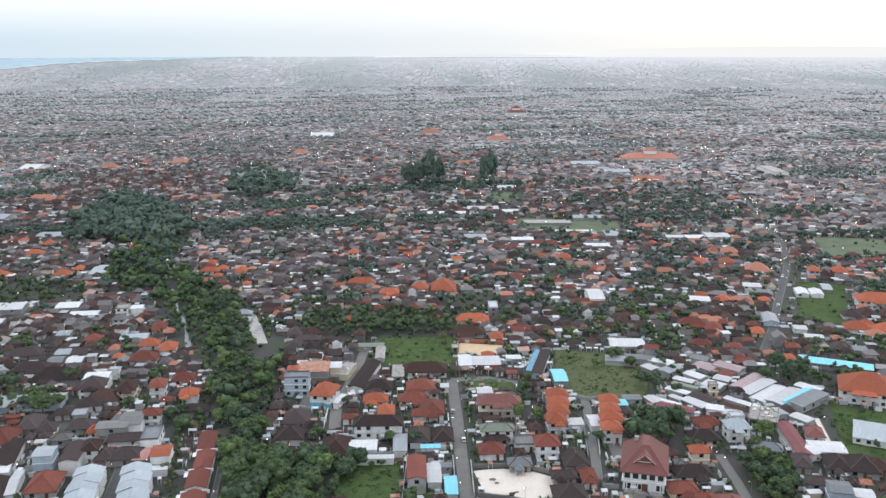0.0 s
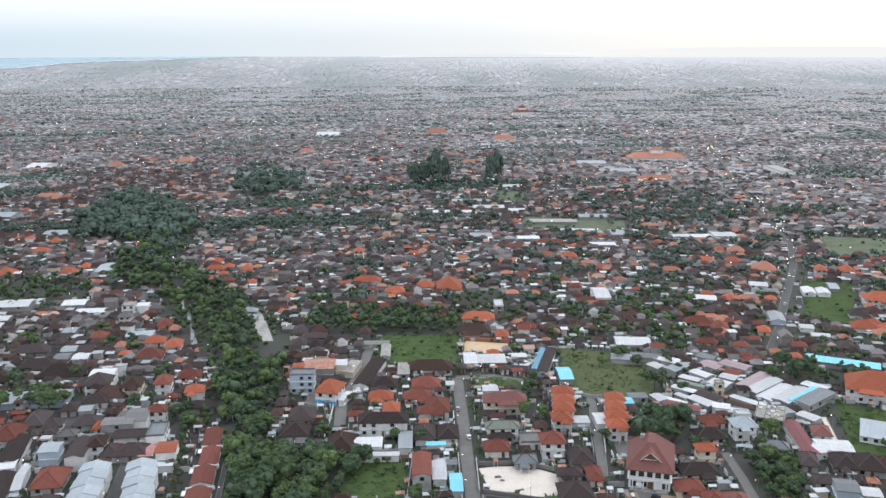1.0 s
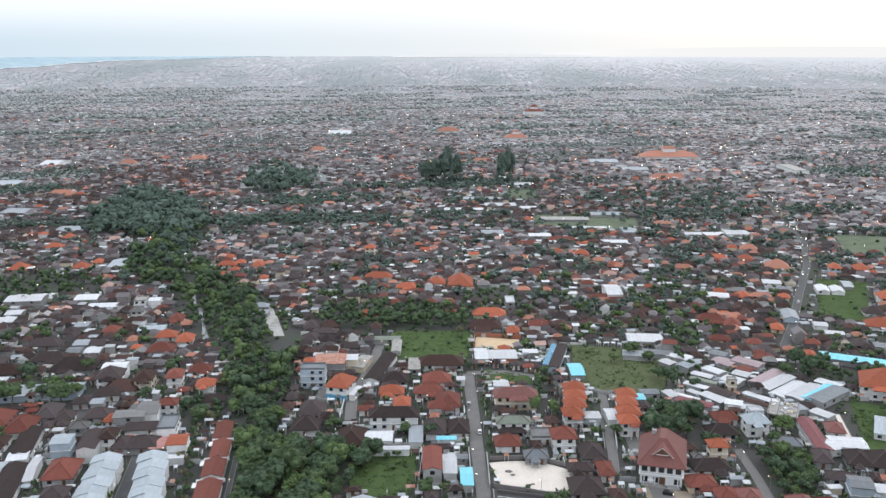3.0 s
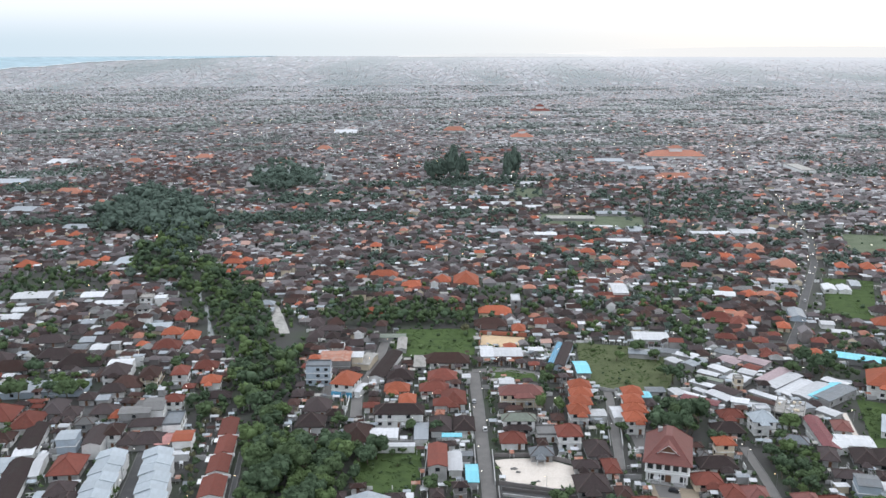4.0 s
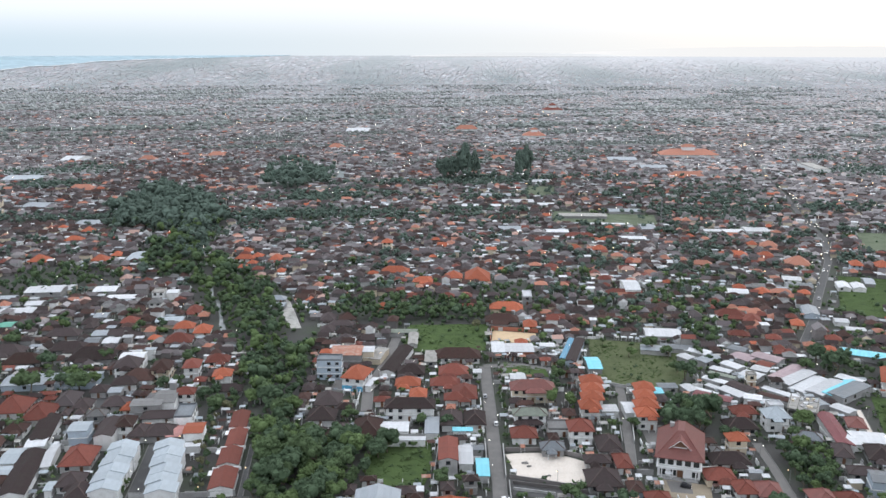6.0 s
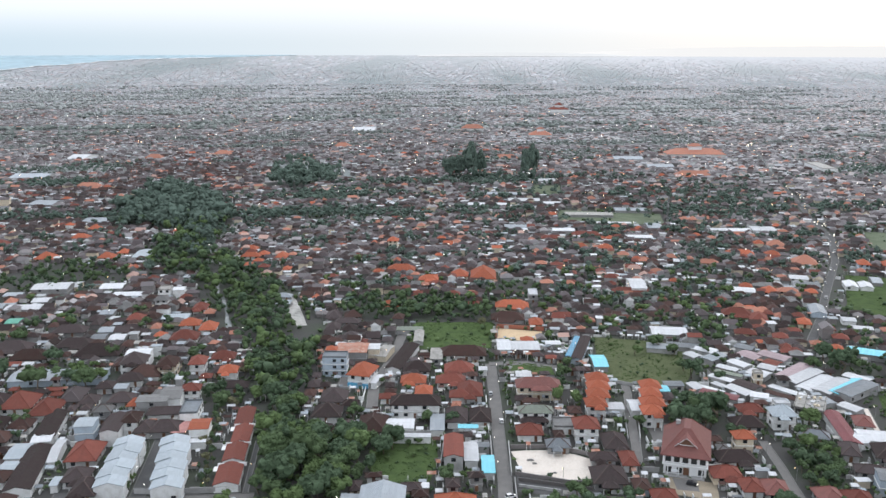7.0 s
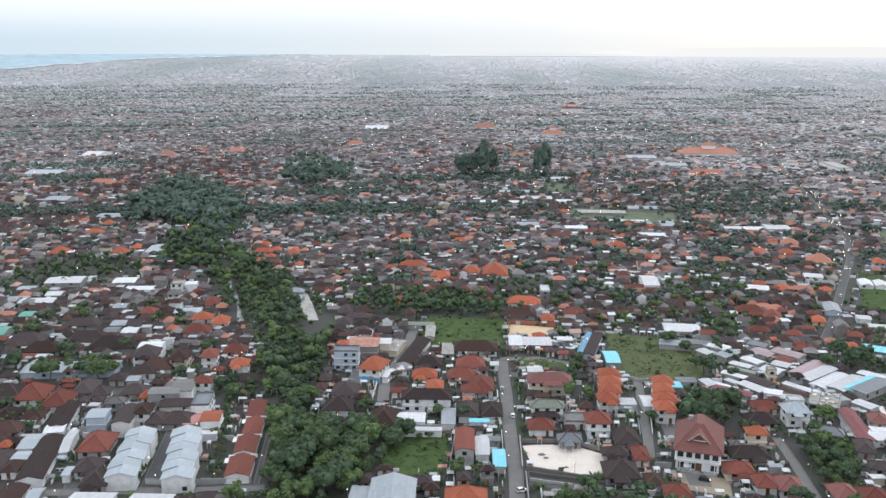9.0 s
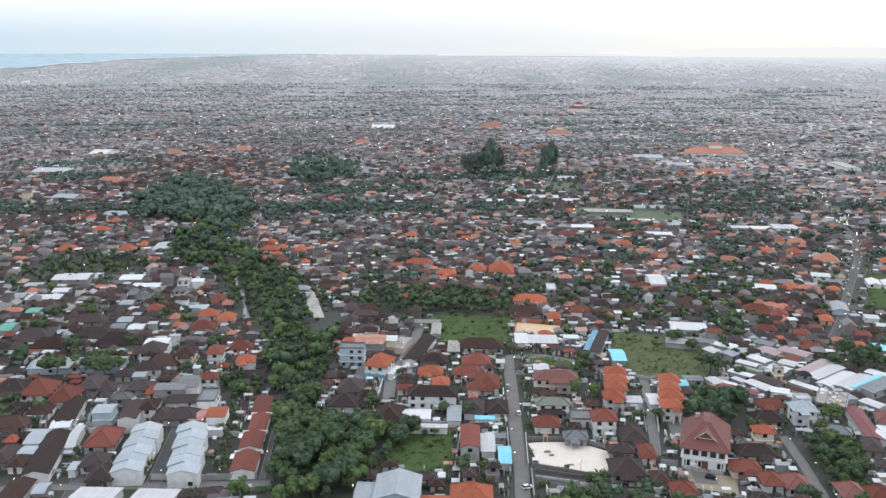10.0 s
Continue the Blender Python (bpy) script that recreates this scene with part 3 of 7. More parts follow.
def roof_mesh(bm, kind, w, d, z, over=0.6):
    """Roof of the given kind over a w by d plan at height z, closed below, with eaves of real thickness. Returns the ridge ends."""
    W, D, t = w / 2 + over, d / 2 + over, 0.2
    if kind == "hip":
        h = min(PITCH["hip"] * min(w, d), 6.5)
        if w >= d:
            ends = ((-(W - D) - 0.01, 0), (W - D + 0.01, 0))
        else:
            ends = ((0, -(D - W) - 0.01), (0, D - W + 0.01))
        lo = [bm.verts.new((x, y, z - t)) for x, y in ((-W, -D), (W, -D), (W, D), (-W, D))]
        e = [bm.verts.new((x, y, z)) for x, y in ((-W, -D), (W, -D), (W, D), (-W, D))]
        r = [bm.verts.new((x, y, z + h)) for x, y in ends]
        bm.faces.new(lo[::-1])
        for i in range(4):
            bm.faces.new((lo[i], lo[(i + 1) % 4], e[(i + 1) % 4], e[i]))
        if w >= d:
            fs = ((e[0], e[1], r[1], r[0]), (e[1], e[2], r[1]), (e[2], e[3], r[0], r[1]), (e[3], e[0], r[0]))
        else:
            fs = ((e[0], e[1], r[0]), (e[1], e[2], r[1], r[0]), (e[2], e[3], r[1]), (e[3], e[0], r[0], r[1]))
        for f in fs:
            bm.faces.new(f)
        return [v.co.copy() for v in e], [v.co.copy() for v in r]
    if kind in ("shed", "barn"):
        h = PITCH[kind] * (d if kind == "shed" else w) * (1 if kind == "shed" else 1.6)
        prof = [(-D, z - t), (-D, z), (0, z + h), (D, z), (D, z - t), (0, z + h - t)] if kind == "shed" else [(-W, z - t), (-W, z), (0, z + h), (W, z), (W, z - t), (0, z + h - t)]
        rows = []
        for s in (-1, 1):
            rows.append([bm.verts.new((s * W, p, q) if kind == "shed" else (p, s * D, q)) for p, q in prof])
        n = len(prof)
        for i in range(n):
            bm.faces.new((rows[0][i], rows[0][(i + 1) % n], rows[1][(i + 1) % n], rows[1][i]))
        for a, b, c, dd in ((0, 1, 2, 5), (2, 3, 4, 5)):
            bm.faces.new([rows[0][i] for i in (a, b, c, dd)][::-1])
            bm.faces.new([rows[1][i] for i in (a, b, c, dd)])
        bmesh.ops.recalc_face_normals(bm, faces=bm.faces[:])
        return None, None
    box(bm, 0, 0, z, w, d, 0.2)
    for x, y, sx, sy in ((0, -d / 2 + 0.1, w, 0.2), (0, d / 2 - 0.1, w, 0.2), (-w / 2 + 0.1, 0, 0.2, d - 0.42), (w / 2 - 0.1, 0, 0.2, d - 0.42)):
        box(bm, x, y, z + 0.2, sx, sy, 0.6)
    return None, None


def wall_mesh(bm, kind, w, d, h):
    """Walls with a plinth and, under a pitched sheet roof, gables."""
    box(bm, 0, 0, 0, w, d, h - 0.02)
    box(bm, 0, 0, 0, w + 0.16, d + 0.16, 0.45)
    if kind in ("shed", "barn"):
        g = (PITCH["shed"] * d if kind == "shed" else PITCH["barn"] * w * 1.6) - 0.3
        if g > 0.1:
            for s in (-1, 1):
                a = [(s * (w / 2 - 0.02), p * d / 2, q) for p, q in ((-1, h), (1, h), (0, h + g))] if kind == "shed" else [(p * w / 2, s * (d / 2 - 0.02), q) for p, q in ((-1, h), (1, h), (0, h + g))]
                b = [(x * (0.96 if kind == "shed" else 1), y * (1 if kind == "shed" else 0.96), q) for x, y, q in a]
                va, vb = [bm.verts.new(p) for p in a], [bm.verts.new(p) for p in b]
                bm.faces.new(va), bm.faces.new(vb[::-1])
                for i in range(3):
                    bm.faces.new((va[i], va[(i + 1) % 3], vb[(i + 1) % 3], vb[i]))
        bmesh.ops.recalc_face_normals(bm, faces=bm.faces[:])


rng = random.Random(11)


def house(kind, x, y, w, d, turn=0, floors=1, roof="dark", wall="white", base=0.0, group="houses of the town", floor_h=FLOOR_H, name=""):
    """A house or shed as one thing: walls, roof, ridge tiles, and each window and door a part."""
    over = 0.8 if kind == "hip" else 0.35
    ww, dd = (w - 2 * over, d - 2 * over) if kind != "flat" else (w, d)
    ww, dd = max(ww, 2.0), max(dd, 2.0)
    floor_h = min(floor_h, 2.4) if 400 < y < 900 else floor_h
    h = floors * floor_h
    name = name or ("house" if kind in ("hip", "flat") else "shed")
    ob = new(name)
    ob.empty_display_size = 1
    ob.matrix_basis = pose(x, y, base, 0, 0, turn)
    storeys = {1: "single-storey", 2: "two-storey", 3: "three-storey"}[floors]
    tagged(ob, f"{storeys} {'building' if name == 'shed' else name} with {WALLS[wall]} and a {LOOKS[roof]}", name, group)
    bm = bmesh.new()
    wall_mesh(bm, kind, ww, dd, h)
    part("wall", bm, WALL["white" if wall == "blue" else wall], ob)
    if wall == "blue":
        bm = bmesh.new()
        box(bm, 0, -dd / 2 - 0.35, 0, ww, 0.5, 2.2)
        part("front_wall", bm, WALL["blue"], ob, "bright blue front wall")
    bm = bmesh.new()
    e, r = roof_mesh(bm, kind, ww, dd, h, over)
    part("roof", bm, ROOF[roof], ob)
    if e and y < 330:
        near = (0, 1, 1, 0) if ww >= dd else (0, 0, 1, 1)
        for a, b in [(r[0], r[1])] + [(e[i], r[near[i]]) for i in range(4)]:
            if (b - a).length > 0.5:
                bm = bmesh.new()
                bar(bm, a, b, 0.13)
                part("ridge_cap", bm, CAPS if roof in ("dark", "brown", "grey", "slate", "olive") else ROOF[roof], ob)
    if kind == "hip" and ww > 6.5 and y < 520 and rng.random() < 0.5:
        bm = bmesh.new()
        pw, px = ww * rng.uniform(0.35, 0.55), ww * rng.uniform(-0.2, 0.2)
        roof_mesh(bm, "hip", pw, 3.4, h - 0.35, 0.4)
        bmesh.ops.translate(bm, verts=bm.verts[:], vec=(px, -dd / 2 - 0.9, 0))
        part("porch_roof", bm, ROOF[roof], ob)
        for s in (-1, 1):
            bm = bmesh.new()
            box(bm, px + s * (pw / 2 - 0.1), -dd / 2 - 2.4, 0, 0.25, 0.25, h - 0.5)
            part("column", bm, WALL["white"], ob)
    if floors > 1 and kind != "barn":
        bm = bmesh.new()
        for k in range(1, floors):
            box(bm, 0, 0, k * floor_h - 0.15, ww + 0.5, dd + 0.5, 0.22)
        part("cornice", bm, WALL["grey" if wall == "grey" else "white"], ob)
    if y < 620:
        n = max(1, min(6, int(ww / 3.2)))
        for k in range(floors):
            for i in range(n):
                if k == 0 and i == n // 2 and name != "shed":
                    o = child("door", DOOR_MESH, ob)
                    o.location = ((i + 0.5) / n * ww - ww / 2, -dd / 2 - 0.02, 0.1)
                elif rng.random() < (0.12 if name == "shed" else 0.85 if floors > 1 else 0.5):
                    window(ob, (i + 0.5) / n * ww - ww / 2, -dd / 2 - 0.02, k * floor_h + 1.0)
            if y < 420 and name != "shed":
                side = 1 if x < 20 else -1
                for i in range(max(1, min(3, int(dd / 4)))):
                    window(ob, side * (ww / 2 + 0.02), (i + 0.5) / max(1, min(3, int(dd / 4))) * dd - dd / 2, k * floor_h + 1.0, 90 * side)
    TAKEN.append((x, y, w, d, turn))
    return ob


def party_wall(ob):
    """White upstand across the back of a terraced house and a flat white canopy beside it."""
    w, d = TAKEN[-1][2:4]
    bm = bmesh.new()
    box(bm, 0.2, d / 2 - 0.3, 2.2, w + 1.2, 0.3, 1.25)
    part("party_wall", bm, WALL["bright"], ob, "white party wall")
    bm = bmesh.new()
    box(bm, -w / 2 - 0.7, d / 2 - 2.2, 2.3, 1.6, 3.4, 0.14)
    part("canopy", bm, WALL["bright"], ob, "flat white canopy")


# ---- houses and sheds that stand out ----
house("shed", 17.3, 396.5, 19.1, 12.5, 2, 1, "white", "brick")
house("shed", 9.9, 397.3, 6.4, 15.2, 2, 1, "white", "white")
house("hip", 22.9, 340.9, 18.6, 9.2, 2, 2, "maroon", "cream")
house("hip", 20.4, 314.4, 13.5, 7.0, 2, 2, "olive", "white")
house("hip", 19.7, 312.0, 11.3, 5.4, 2, 1, "dark", "grey")
house("hip", 17.6, 302.1, 10.1, 8.8, 2, 1, "red", "white")
house("hip", 38.3, 302.7, 9.7, 9.7, 2, 2, "red", "white")
house("hip", 47.6, 294.4, 9.0, 12.8, 2, 1, "dark", "grey")
house("flat", 30.7, 309.1, 7.8, 8.2, 2, 1, "grey", "white")
house("hip", 27.3, 291.6, 9.0, 7.2, 2, 1, "slate", "grey")
house("hip", 47.9, 348.8, 9.6, 8.4, 2, 2, "orange", "white")
house("hip", 47.3, 339.9, 9.4, 8.4, 2, 2, "orange", "white")
house("hip", 46.2, 331.4, 9.2, 8.4, 2, 2, "orange", "white")
house("hip", 44.3, 322.4, 8.5, 8.4, 2, 2, "orange", "white")
house("hip", 68.7, 342.2, 8.6, 8.4, 2, 2, "orange", "white")
house("hip", 67.4, 333.6, 8.4, 8.4, 2, 2, "orange", "white")
house("hip", 66.4, 324.1, 9.5, 8.4, 2, 2, "orange", "white")
house("hip", 64.9, 316.0, 8.5, 8.4, 2, 2, "orange", "white")
house("shed", 60.7, 327.5, 5.5, 11.2, 2, 1, "white", "white")
house("shed", 52.4, 326.6, 6.8, 7.1, 2, 1, "white", "white")
house("shed", 74.6, 345.7, 5.3, 6.9, 2, 1, "cyan", "grey")
house("shed", 80.3, 351.3, 8.4, 5.9, 2, 1, "slate", "grey")
house("shed", 52.5, 377.2, 6.6, 15.3, 2, 1, "cyan", "grey")
house("barn", 46.4, 394.9, 5.2, 33.2, -14, 1, "dark", "bluegrey")
house("barn", 42.6, 396.7, 1.3, 29.6, -14, 1, "blue", "grey")
house("shed", 33.6, 402.6, 7.6, 5.8, 2, 1, "white", "grey")
house("hip", 42.0, 281.9, 9.6, 6.3, 2, 1, "dark", "grey")
house("hip", 42.2, 268.3, 11.9, 11.8, 2, 1, "dark", "grey")
house("hip", 50.6, 281.0, 6.0, 10.8, 2, 1, "red", "white")
house("hip", 51.8, 262.9, 5.7, 7.7, 2, 1, "brown", "bluegrey")
house("hip", 57.9, 255.6, 8.6, 8.3, 2, 1, "red", "white")
house("hip", 81.2, 272.4, 10.4, 8.3, 2, 1, "red", "cream")
house("hip", 87.2, 264.0, 7.4, 9.4, 2, 1, "red", "white")
house("hip", 94.6, 262.6, 8.4, 10.4, -4, 1, "maroon", "white")
house("hip", 110.0, 258.0, 8.6, 11.0, 2, 1, "maroon", "grey")
house("hip", 118.4, 256.6, 9.2, 10.0, -6, 1, "red", "grey")
house("hip", 87.6, 284.0, 13.7, 8.7, 2, 1, "dark", "white")
house("hip", 93.3, 295.4, 7.7, 6.8, 2, 2, "orange", "cream")
house("hip", 99.7, 312.9, 12.2, 8.9, 2, 1, "dark", "grey")
house("hip", 104.8, 326.3, 10.3, 7.6, 2, 1, "red", "white")
house("hip", 121.5, 303.5, 11.0, 7.0, -14, 1, "slate", "grey")
house("hip", 129.6, 292.0, 6.8, 11.0, -14, 1, "dark", "grey")
house("hip", 130.5, 276.5, 10.5, 6.4, -12, 1, "dark", "grey")
house("barn", 75.4, 291.4, 5.5, 7.8, 2, 1, "concrete", "cream")
house("hip", 113.9, 316.9, 9.7, 9.1, 2, 2, "pale", "white")
house("flat", 116.6, 326.0, 5.6, 5.0, 2, 2, "white", "white")
house("barn", 134.2, 310.6, 6.2, 29.0, -5, 1, "crimson", "white")
house("shed", 136.3, 301.6, 5.5, 9.1, 2, 1, "white", "white")
house("shed", 112.8, 340.4, 7.3, 5.9, -20, 1, "white", "white")
house("hip", -26.0, 320.3, 19.9, 8.7, 2, 2, "dark", "white")
house("shed", -30.8, 305.8, 11.1, 8.9, 2, 1, "white", "white")
house("shed", -27.5, 295.8, 18.4, 3.4, 2, 1, "white", "white")
house("hip", -9.6, 314.2, 8.6, 13.4, 2, 1, "dark", "white")
house("hip", -0.6, 314.6, 8.6, 12.4, 2, 1, "dark", "white")
house("shed", -5.1, 304.6, 7.7, 3.6, 2, 1, "cyan", "white")
house("shed", -16.7, 307.9, 5.5, 15.0, 2, 1, "zinc", "white")
house("hip", -40.7, 304.9, 11.0, 14.9, 2, 1, "brown", "white")
house("hip", -59.8, 330.7, 11.0, 12.4, 2, 1, "dark", "white")
house("hip", -59.8, 315.4, 11.5, 10.9, 2, 1, "dark", "white")
house("hip", -50.9, 297.9, 11.0, 7.4, 2, 1, "brown", "white")
house("hip", -60.0, 300.2, 8.1, 7.5, 2, 1, "dark", "grey")
house("hip", -52.2, 323.9, 6.8, 5.7, 2, 1, "dark", "grey")
house("barn", -9.7, 282.0, 7.0, 17.5, 2, 2, "red", "grey")
house("shed", -3.6, 283.7, 5.1, 14.6, 2, 1, "white", "white")
house("shed", 2.3, 274.7, 4.6, 13.1, 2, 1, "cyan", "grey")
house("shed", 0.6, 289.4, 4.5, 4.1, 2, 1, "slate", "grey")
house("barn", -30.4, 244.4, 14.4, 16.0, 2, 2, "zinc", "bluegrey")
house("shed", -40.6, 243.6, 6.0, 12.4, 2, 1, "zinc", "bluegrey", floor_h=4.2)
house("hip", -7.9, 246.5, 13.4, 12.6, 2, 1, "orange", "white")
house("shed", -18.8, 242.5, 10.6, 6.1, 2, 1, "orange", "white")
house("hip", -51.2, 352.6, 10.6, 13.6, -12, 2, "orange", "blue")
house("shed", -44.6, 350.5, 2.9, 10.5, -15, 1, "white", "white")
house("flat", -64.6, 362.6, 10.6, 7.0, 2, 3, "slate", "bluegrey")
house("hip", -67.8, 371.5, 5.4, 5.0, 2, 3, "orange", "white")
house("shed", -59.8, 381.2, 14.5, 13.4, 2, 2, "rust", "grey")
house("shed", -50.1, 383.4, 5.7, 8.1, 2, 2, "white", "cream")
house("shed", -45.4, 385.8, 5.7, 15.9, -10, 1, "concrete", "cream")
house("barn", -36.5, 379.2, 7.5, 34.3, -10, 1, "dark", "white")
house("hip", -28.9, 364.7, 12.4, 9.9, 2, 1, "dark", "grey")
house("hip", -9.1, 385.6, 21.8, 10.5, 2, 1, "brown", "white")
house("shed", -21.2, 383.3, 5.7, 15.5, 2, 1, "concrete", "grey")
house("hip", -10.2, 364.5, 13.3, 10.8, 2, 1, "red", "white")
house("hip", -29.2, 350.5, 11.0, 8.7, 2, 1, "orange", "white")
house("hip", -24.0, 338.4, 7.4, 10.0, 2, 1, "orange", "white")
house("hip", -13.4, 351.1, 12.9, 8.6, 2, 1, "red", "white")
house("hip", -5.0, 340.3, 10.6, 14.4, 2, 1, "red", "white")
house("hip", -8.8, 335.3, 9.2, 7.4, 2, 1, "red", "white")
house("shed", 0.2, 365.2, 4.0, 4.9, 2, 1, "white", "white")
house("shed", 17.7, 359.4, 6.9, 7.1, 2, 1, "white", "white")
house("shed", -39.1, 420.6, 18.1, 6.3, 2, 1, "olive", "grey")
house("barn", -31.3, 409.1, 4.9, 17.5, 2, 1, "concrete", "grey")
house("hip", -78.5, 441.0, 8.6, 11.5, 2, 1, "dark", "grey")
house("hip", -68.6, 442.0, 9.6, 8.6, 6, 1, "brown", "grey")
house("hip", -70.0, 431.0, 13.0, 6.8, 2, 1, "dark", "grey")
house("hip", -75.8, 421.4, 7.8, 9.6, 2, 1, "dark", "white")
house("hip", -67.2, 419.5, 7.6, 8.8, -4, 1, "dark", "grey")
house("barn", -90.6, 309.5, 6.8, 16.1, 8, 1, "red", "grey")
party_wall(house("barn", -87.6, 294.2, 6.8, 14.9, 8, 1, "red", "white"))
party_wall(house("barn", -85.9, 279.2, 7.7, 13.7, 8, 1, "red", "white"))
party_wall(house("barn", -83.6, 263.0, 8.5, 14.6, 8, 1, "red", "white"))
for k in range(6):
    # two terraces of pale-roofed houses, each unit set a little aside from and below the one behind
    house("barn", -123.4 + 0.9 * k + (0.3 if k % 2 else -0.2), 279.6 - 5.6 * k, 10.0, 6.3, 8 + (1.3 if k % 2 else -1.0), 2, "pale", "white", floor_h=2.8 - 0.05 * k)
    house("barn", -107.6 + 1.45 * k + (0.3 if k % 2 else -0.25), 281.0 - 5.9 * k, 10.2, 6.6, 10 + (-1.5 if k % 2 else 1.2), 2, "pale", "white", floor_h=2.85 - 0.06 * k)
house("shed", -122.6, 234.6, 13.6, 16.0, 2, 1, "white", "white")
house("shed", -104.2, 235.0, 13.4, 16.0, 2, 1, "white", "white")
house("barn", -148.6, 237.0, 8.2, 17.0, 8, 1, "brown", "white")
house("shed", -141.6, 240.6, 4.2, 7.4, 8, 1, "zinc", "grey")
house("barn", -152.2, 264.6, 9.0, 33.0, 14, 1, "dark", "white")
house("barn", -161.7, 299.4, 7.8, 23.6, 14, 1, "dark", "white")
house("hip", -183.7, 318.7, 12.9, 14.9, 8, 1, "red", "white")
house("hip", -170.2, 313.1, 11.1, 15.0, 8, 1, "red", "white")
house("hip", -194.5, 318.2, 15.1, 12.0, 8, 1, "dark", "white")
house("hip", -182.6, 297.6, 9.2, 11.6, 8, 1, "dark", "white")
house("hip", -172.6, 298.6, 8.8, 8.4, 8, 1, "brown", "white")
house("shed", -171.8, 291.6, 6.4, 3.6, 8, 1, "zinc", "grey")
house("hip", -177.3, 286.1, 13.8, 9.1, 8, 1, "brown", "grey")
house("shed", -158.8, 287.3, 7.2, 8.0, 14, 1, "white", "white")
house("shed", -148.7, 277.1, 3.4, 18.1, 14, 1, "white", "white")
house("shed", -161.9, 276.2, 6.2, 12.3, 8, 1, "pale", "white")
house("shed", -159.2, 264.7, 5.6, 8.1, 8, 1, "pale", "white")
house("hip", -165.4, 262.0, 6.8, 13.4, 8, 1, "dark", "grey")
house("hip", -158.4, 257.5, 6.2, 8.6, 8, 1, "brown", "white")
house("hip", -138.2, 276.8, 11.1, 14.9, 8, 1, "red", "grey")
house("hip", -133.3, 259.9, 9.0, 9.7, 8, 1, "dark", "white")
house("hip", -126.8, 251.9, 9.1, 12.1, 8, 1, "dark", "grey")
house("shed", -138.5, 255.7, 2.9, 6.5, 8, 1, "pale", "white")
house("shed", -146.0, 295.0, 7.4, 8.6, 8, 2, "pale", "bluegrey")
house("hip", -139.6, 302.6, 6.4, 7.0, 8, 1, "dark", "grey")
house("hip", -144.8, 306.8, 7.6, 6.4, 8, 2, "grey", "grey")
house("shed", -136.6, 309.4, 8.2, 7.2, 8, 1, "slate", "grey")
house("barn", -135.4, 294.8, 7.1, 16.6, 8, 2, "dark", "white")
house("hip", -130.8, 299.7, 7.2, 9.7, 8, 2, "brown", "white")
house("hip", -125.0, 298.1, 7.6, 10.2, 8, 1, "dark", "white")
house("hip", -121.5, 312.5, 16.6, 6.6, 8, 1, "dark", "white")
house("hip", -117.5, 298.3, 11.9, 9.4, 8, 1, "dark", "grey")
house("shed", -111.9, 298.8, 5.7, 10.4, 8, 1, "pink", "grey")
house("shed", -103.4, 295.4, 7.4, 9.4, 8, 2, "orange", "white")
house("shed", -102.2, 287.6, 6.4, 3.4, 8, 1, "white", "white")
house("flat", -111.6, 310.0, 6.7, 12.1, 8, 2, "slate", "white")
house("shed", -124.0, 324.2, 8.9, 13.3, 8, 2, "grey", "white")
house("hip", -118.1, 329.6, 8.1, 6.9, 8, 2, "red", "white")
house("shed", -129.6, 318.2, 12.2, 7.7, 8, 2, "grey", "grey")
house("hip", -137.7, 320.2, 5.7, 7.7, 8, 1, "orange", "white")
house("hip", -165.5, 326.5, 9.0, 14.2, 8, 1, "haze_thin", "grey")
house("hip", -157.0, 322.0, 7.4, 9.0, 8, 1, "dark", "white")
house("shed", -182.3, 348.4, 39.5, 13.6, 8, 1, "zinc", "bluegrey")
house("hip", -177.5, 377.7, 20.6, 12.5, 8, 1, "dark", "grey")
house("hip", -108.8, 350.5, 8.4, 8.2, 8, 2, "orange", "white")
house("hip", -118.2, 375.0, 11.1, 8.8, 8, 1, "red", "white")
house("hip", -125.3, 360.8, 7.7, 10.4, 8, 2, "red", "white")
house("hip", -153.7, 360.4, 11.5, 11.9, 8, 2, "dark", "white")
house("hip", -137.9, 358.2, 8.8, 11.8, 8, 2, "brown", "cream")
house("hip", -146.2, 352.7, 13.9, 11.3, 8, 1, "brown", "white")
house("hip", -149.9, 346.3, 11.2, 8.4, 8, 1, "dark", "white")
house("hip", -157.0, 337.4, 7.6, 7.4, 8, 1, "dark", "grey")
house("shed", -150.2, 337.0, 5.6, 6.2, 8, 1, "zinc", "grey")
house("hip", -144.5, 324.2, 10.6, 8.7, 8, 1, "dark", "grey")
house("hip", -104.9, 340.3, 14.6, 7.0, 8, 1, "dark", "grey")
house("shed", -155.7, 370.8, 10.8, 8.7, 8, 2, "white", "white")
house("shed", -250.5, 481.7, 20.6, 15.2, 8, 2, "white", "grey")
house("shed", -243.5, 493.9, 7.9, 12.8, 8, 1, "white", "cream")
house("shed", -219.3, 492.0, 13.4, 12.3, 8, 1, "white", "grey")
house("shed", -203.3, 475.7, 17.1, 9.1, 8, 1, "white", "grey")
house("shed", -268.5, 471.3, 10.1, 8.2, 8, 1, "zinc", "grey")
house("shed", -247.1, 461.1, 9.0, 9.3, 8, 1, "white", "grey")
house("shed", -249.5, 447.0, 18.9, 10.1, 8, 1, "white", "grey")
house("shed", -265.9, 448.6, 9.6, 10.1, 8, 1, "zinc", "grey")
house("flat", -183.0, 479.6, 6.8, 8.6, 8, 2, "concrete", "white")
house("shed", -175.0, 480.0, 6.8, 7.6, 8, 2, "white", "white")
house("shed", -242.3, 422.8, 7.0, 9.2, 8, 1, "green", "grey")
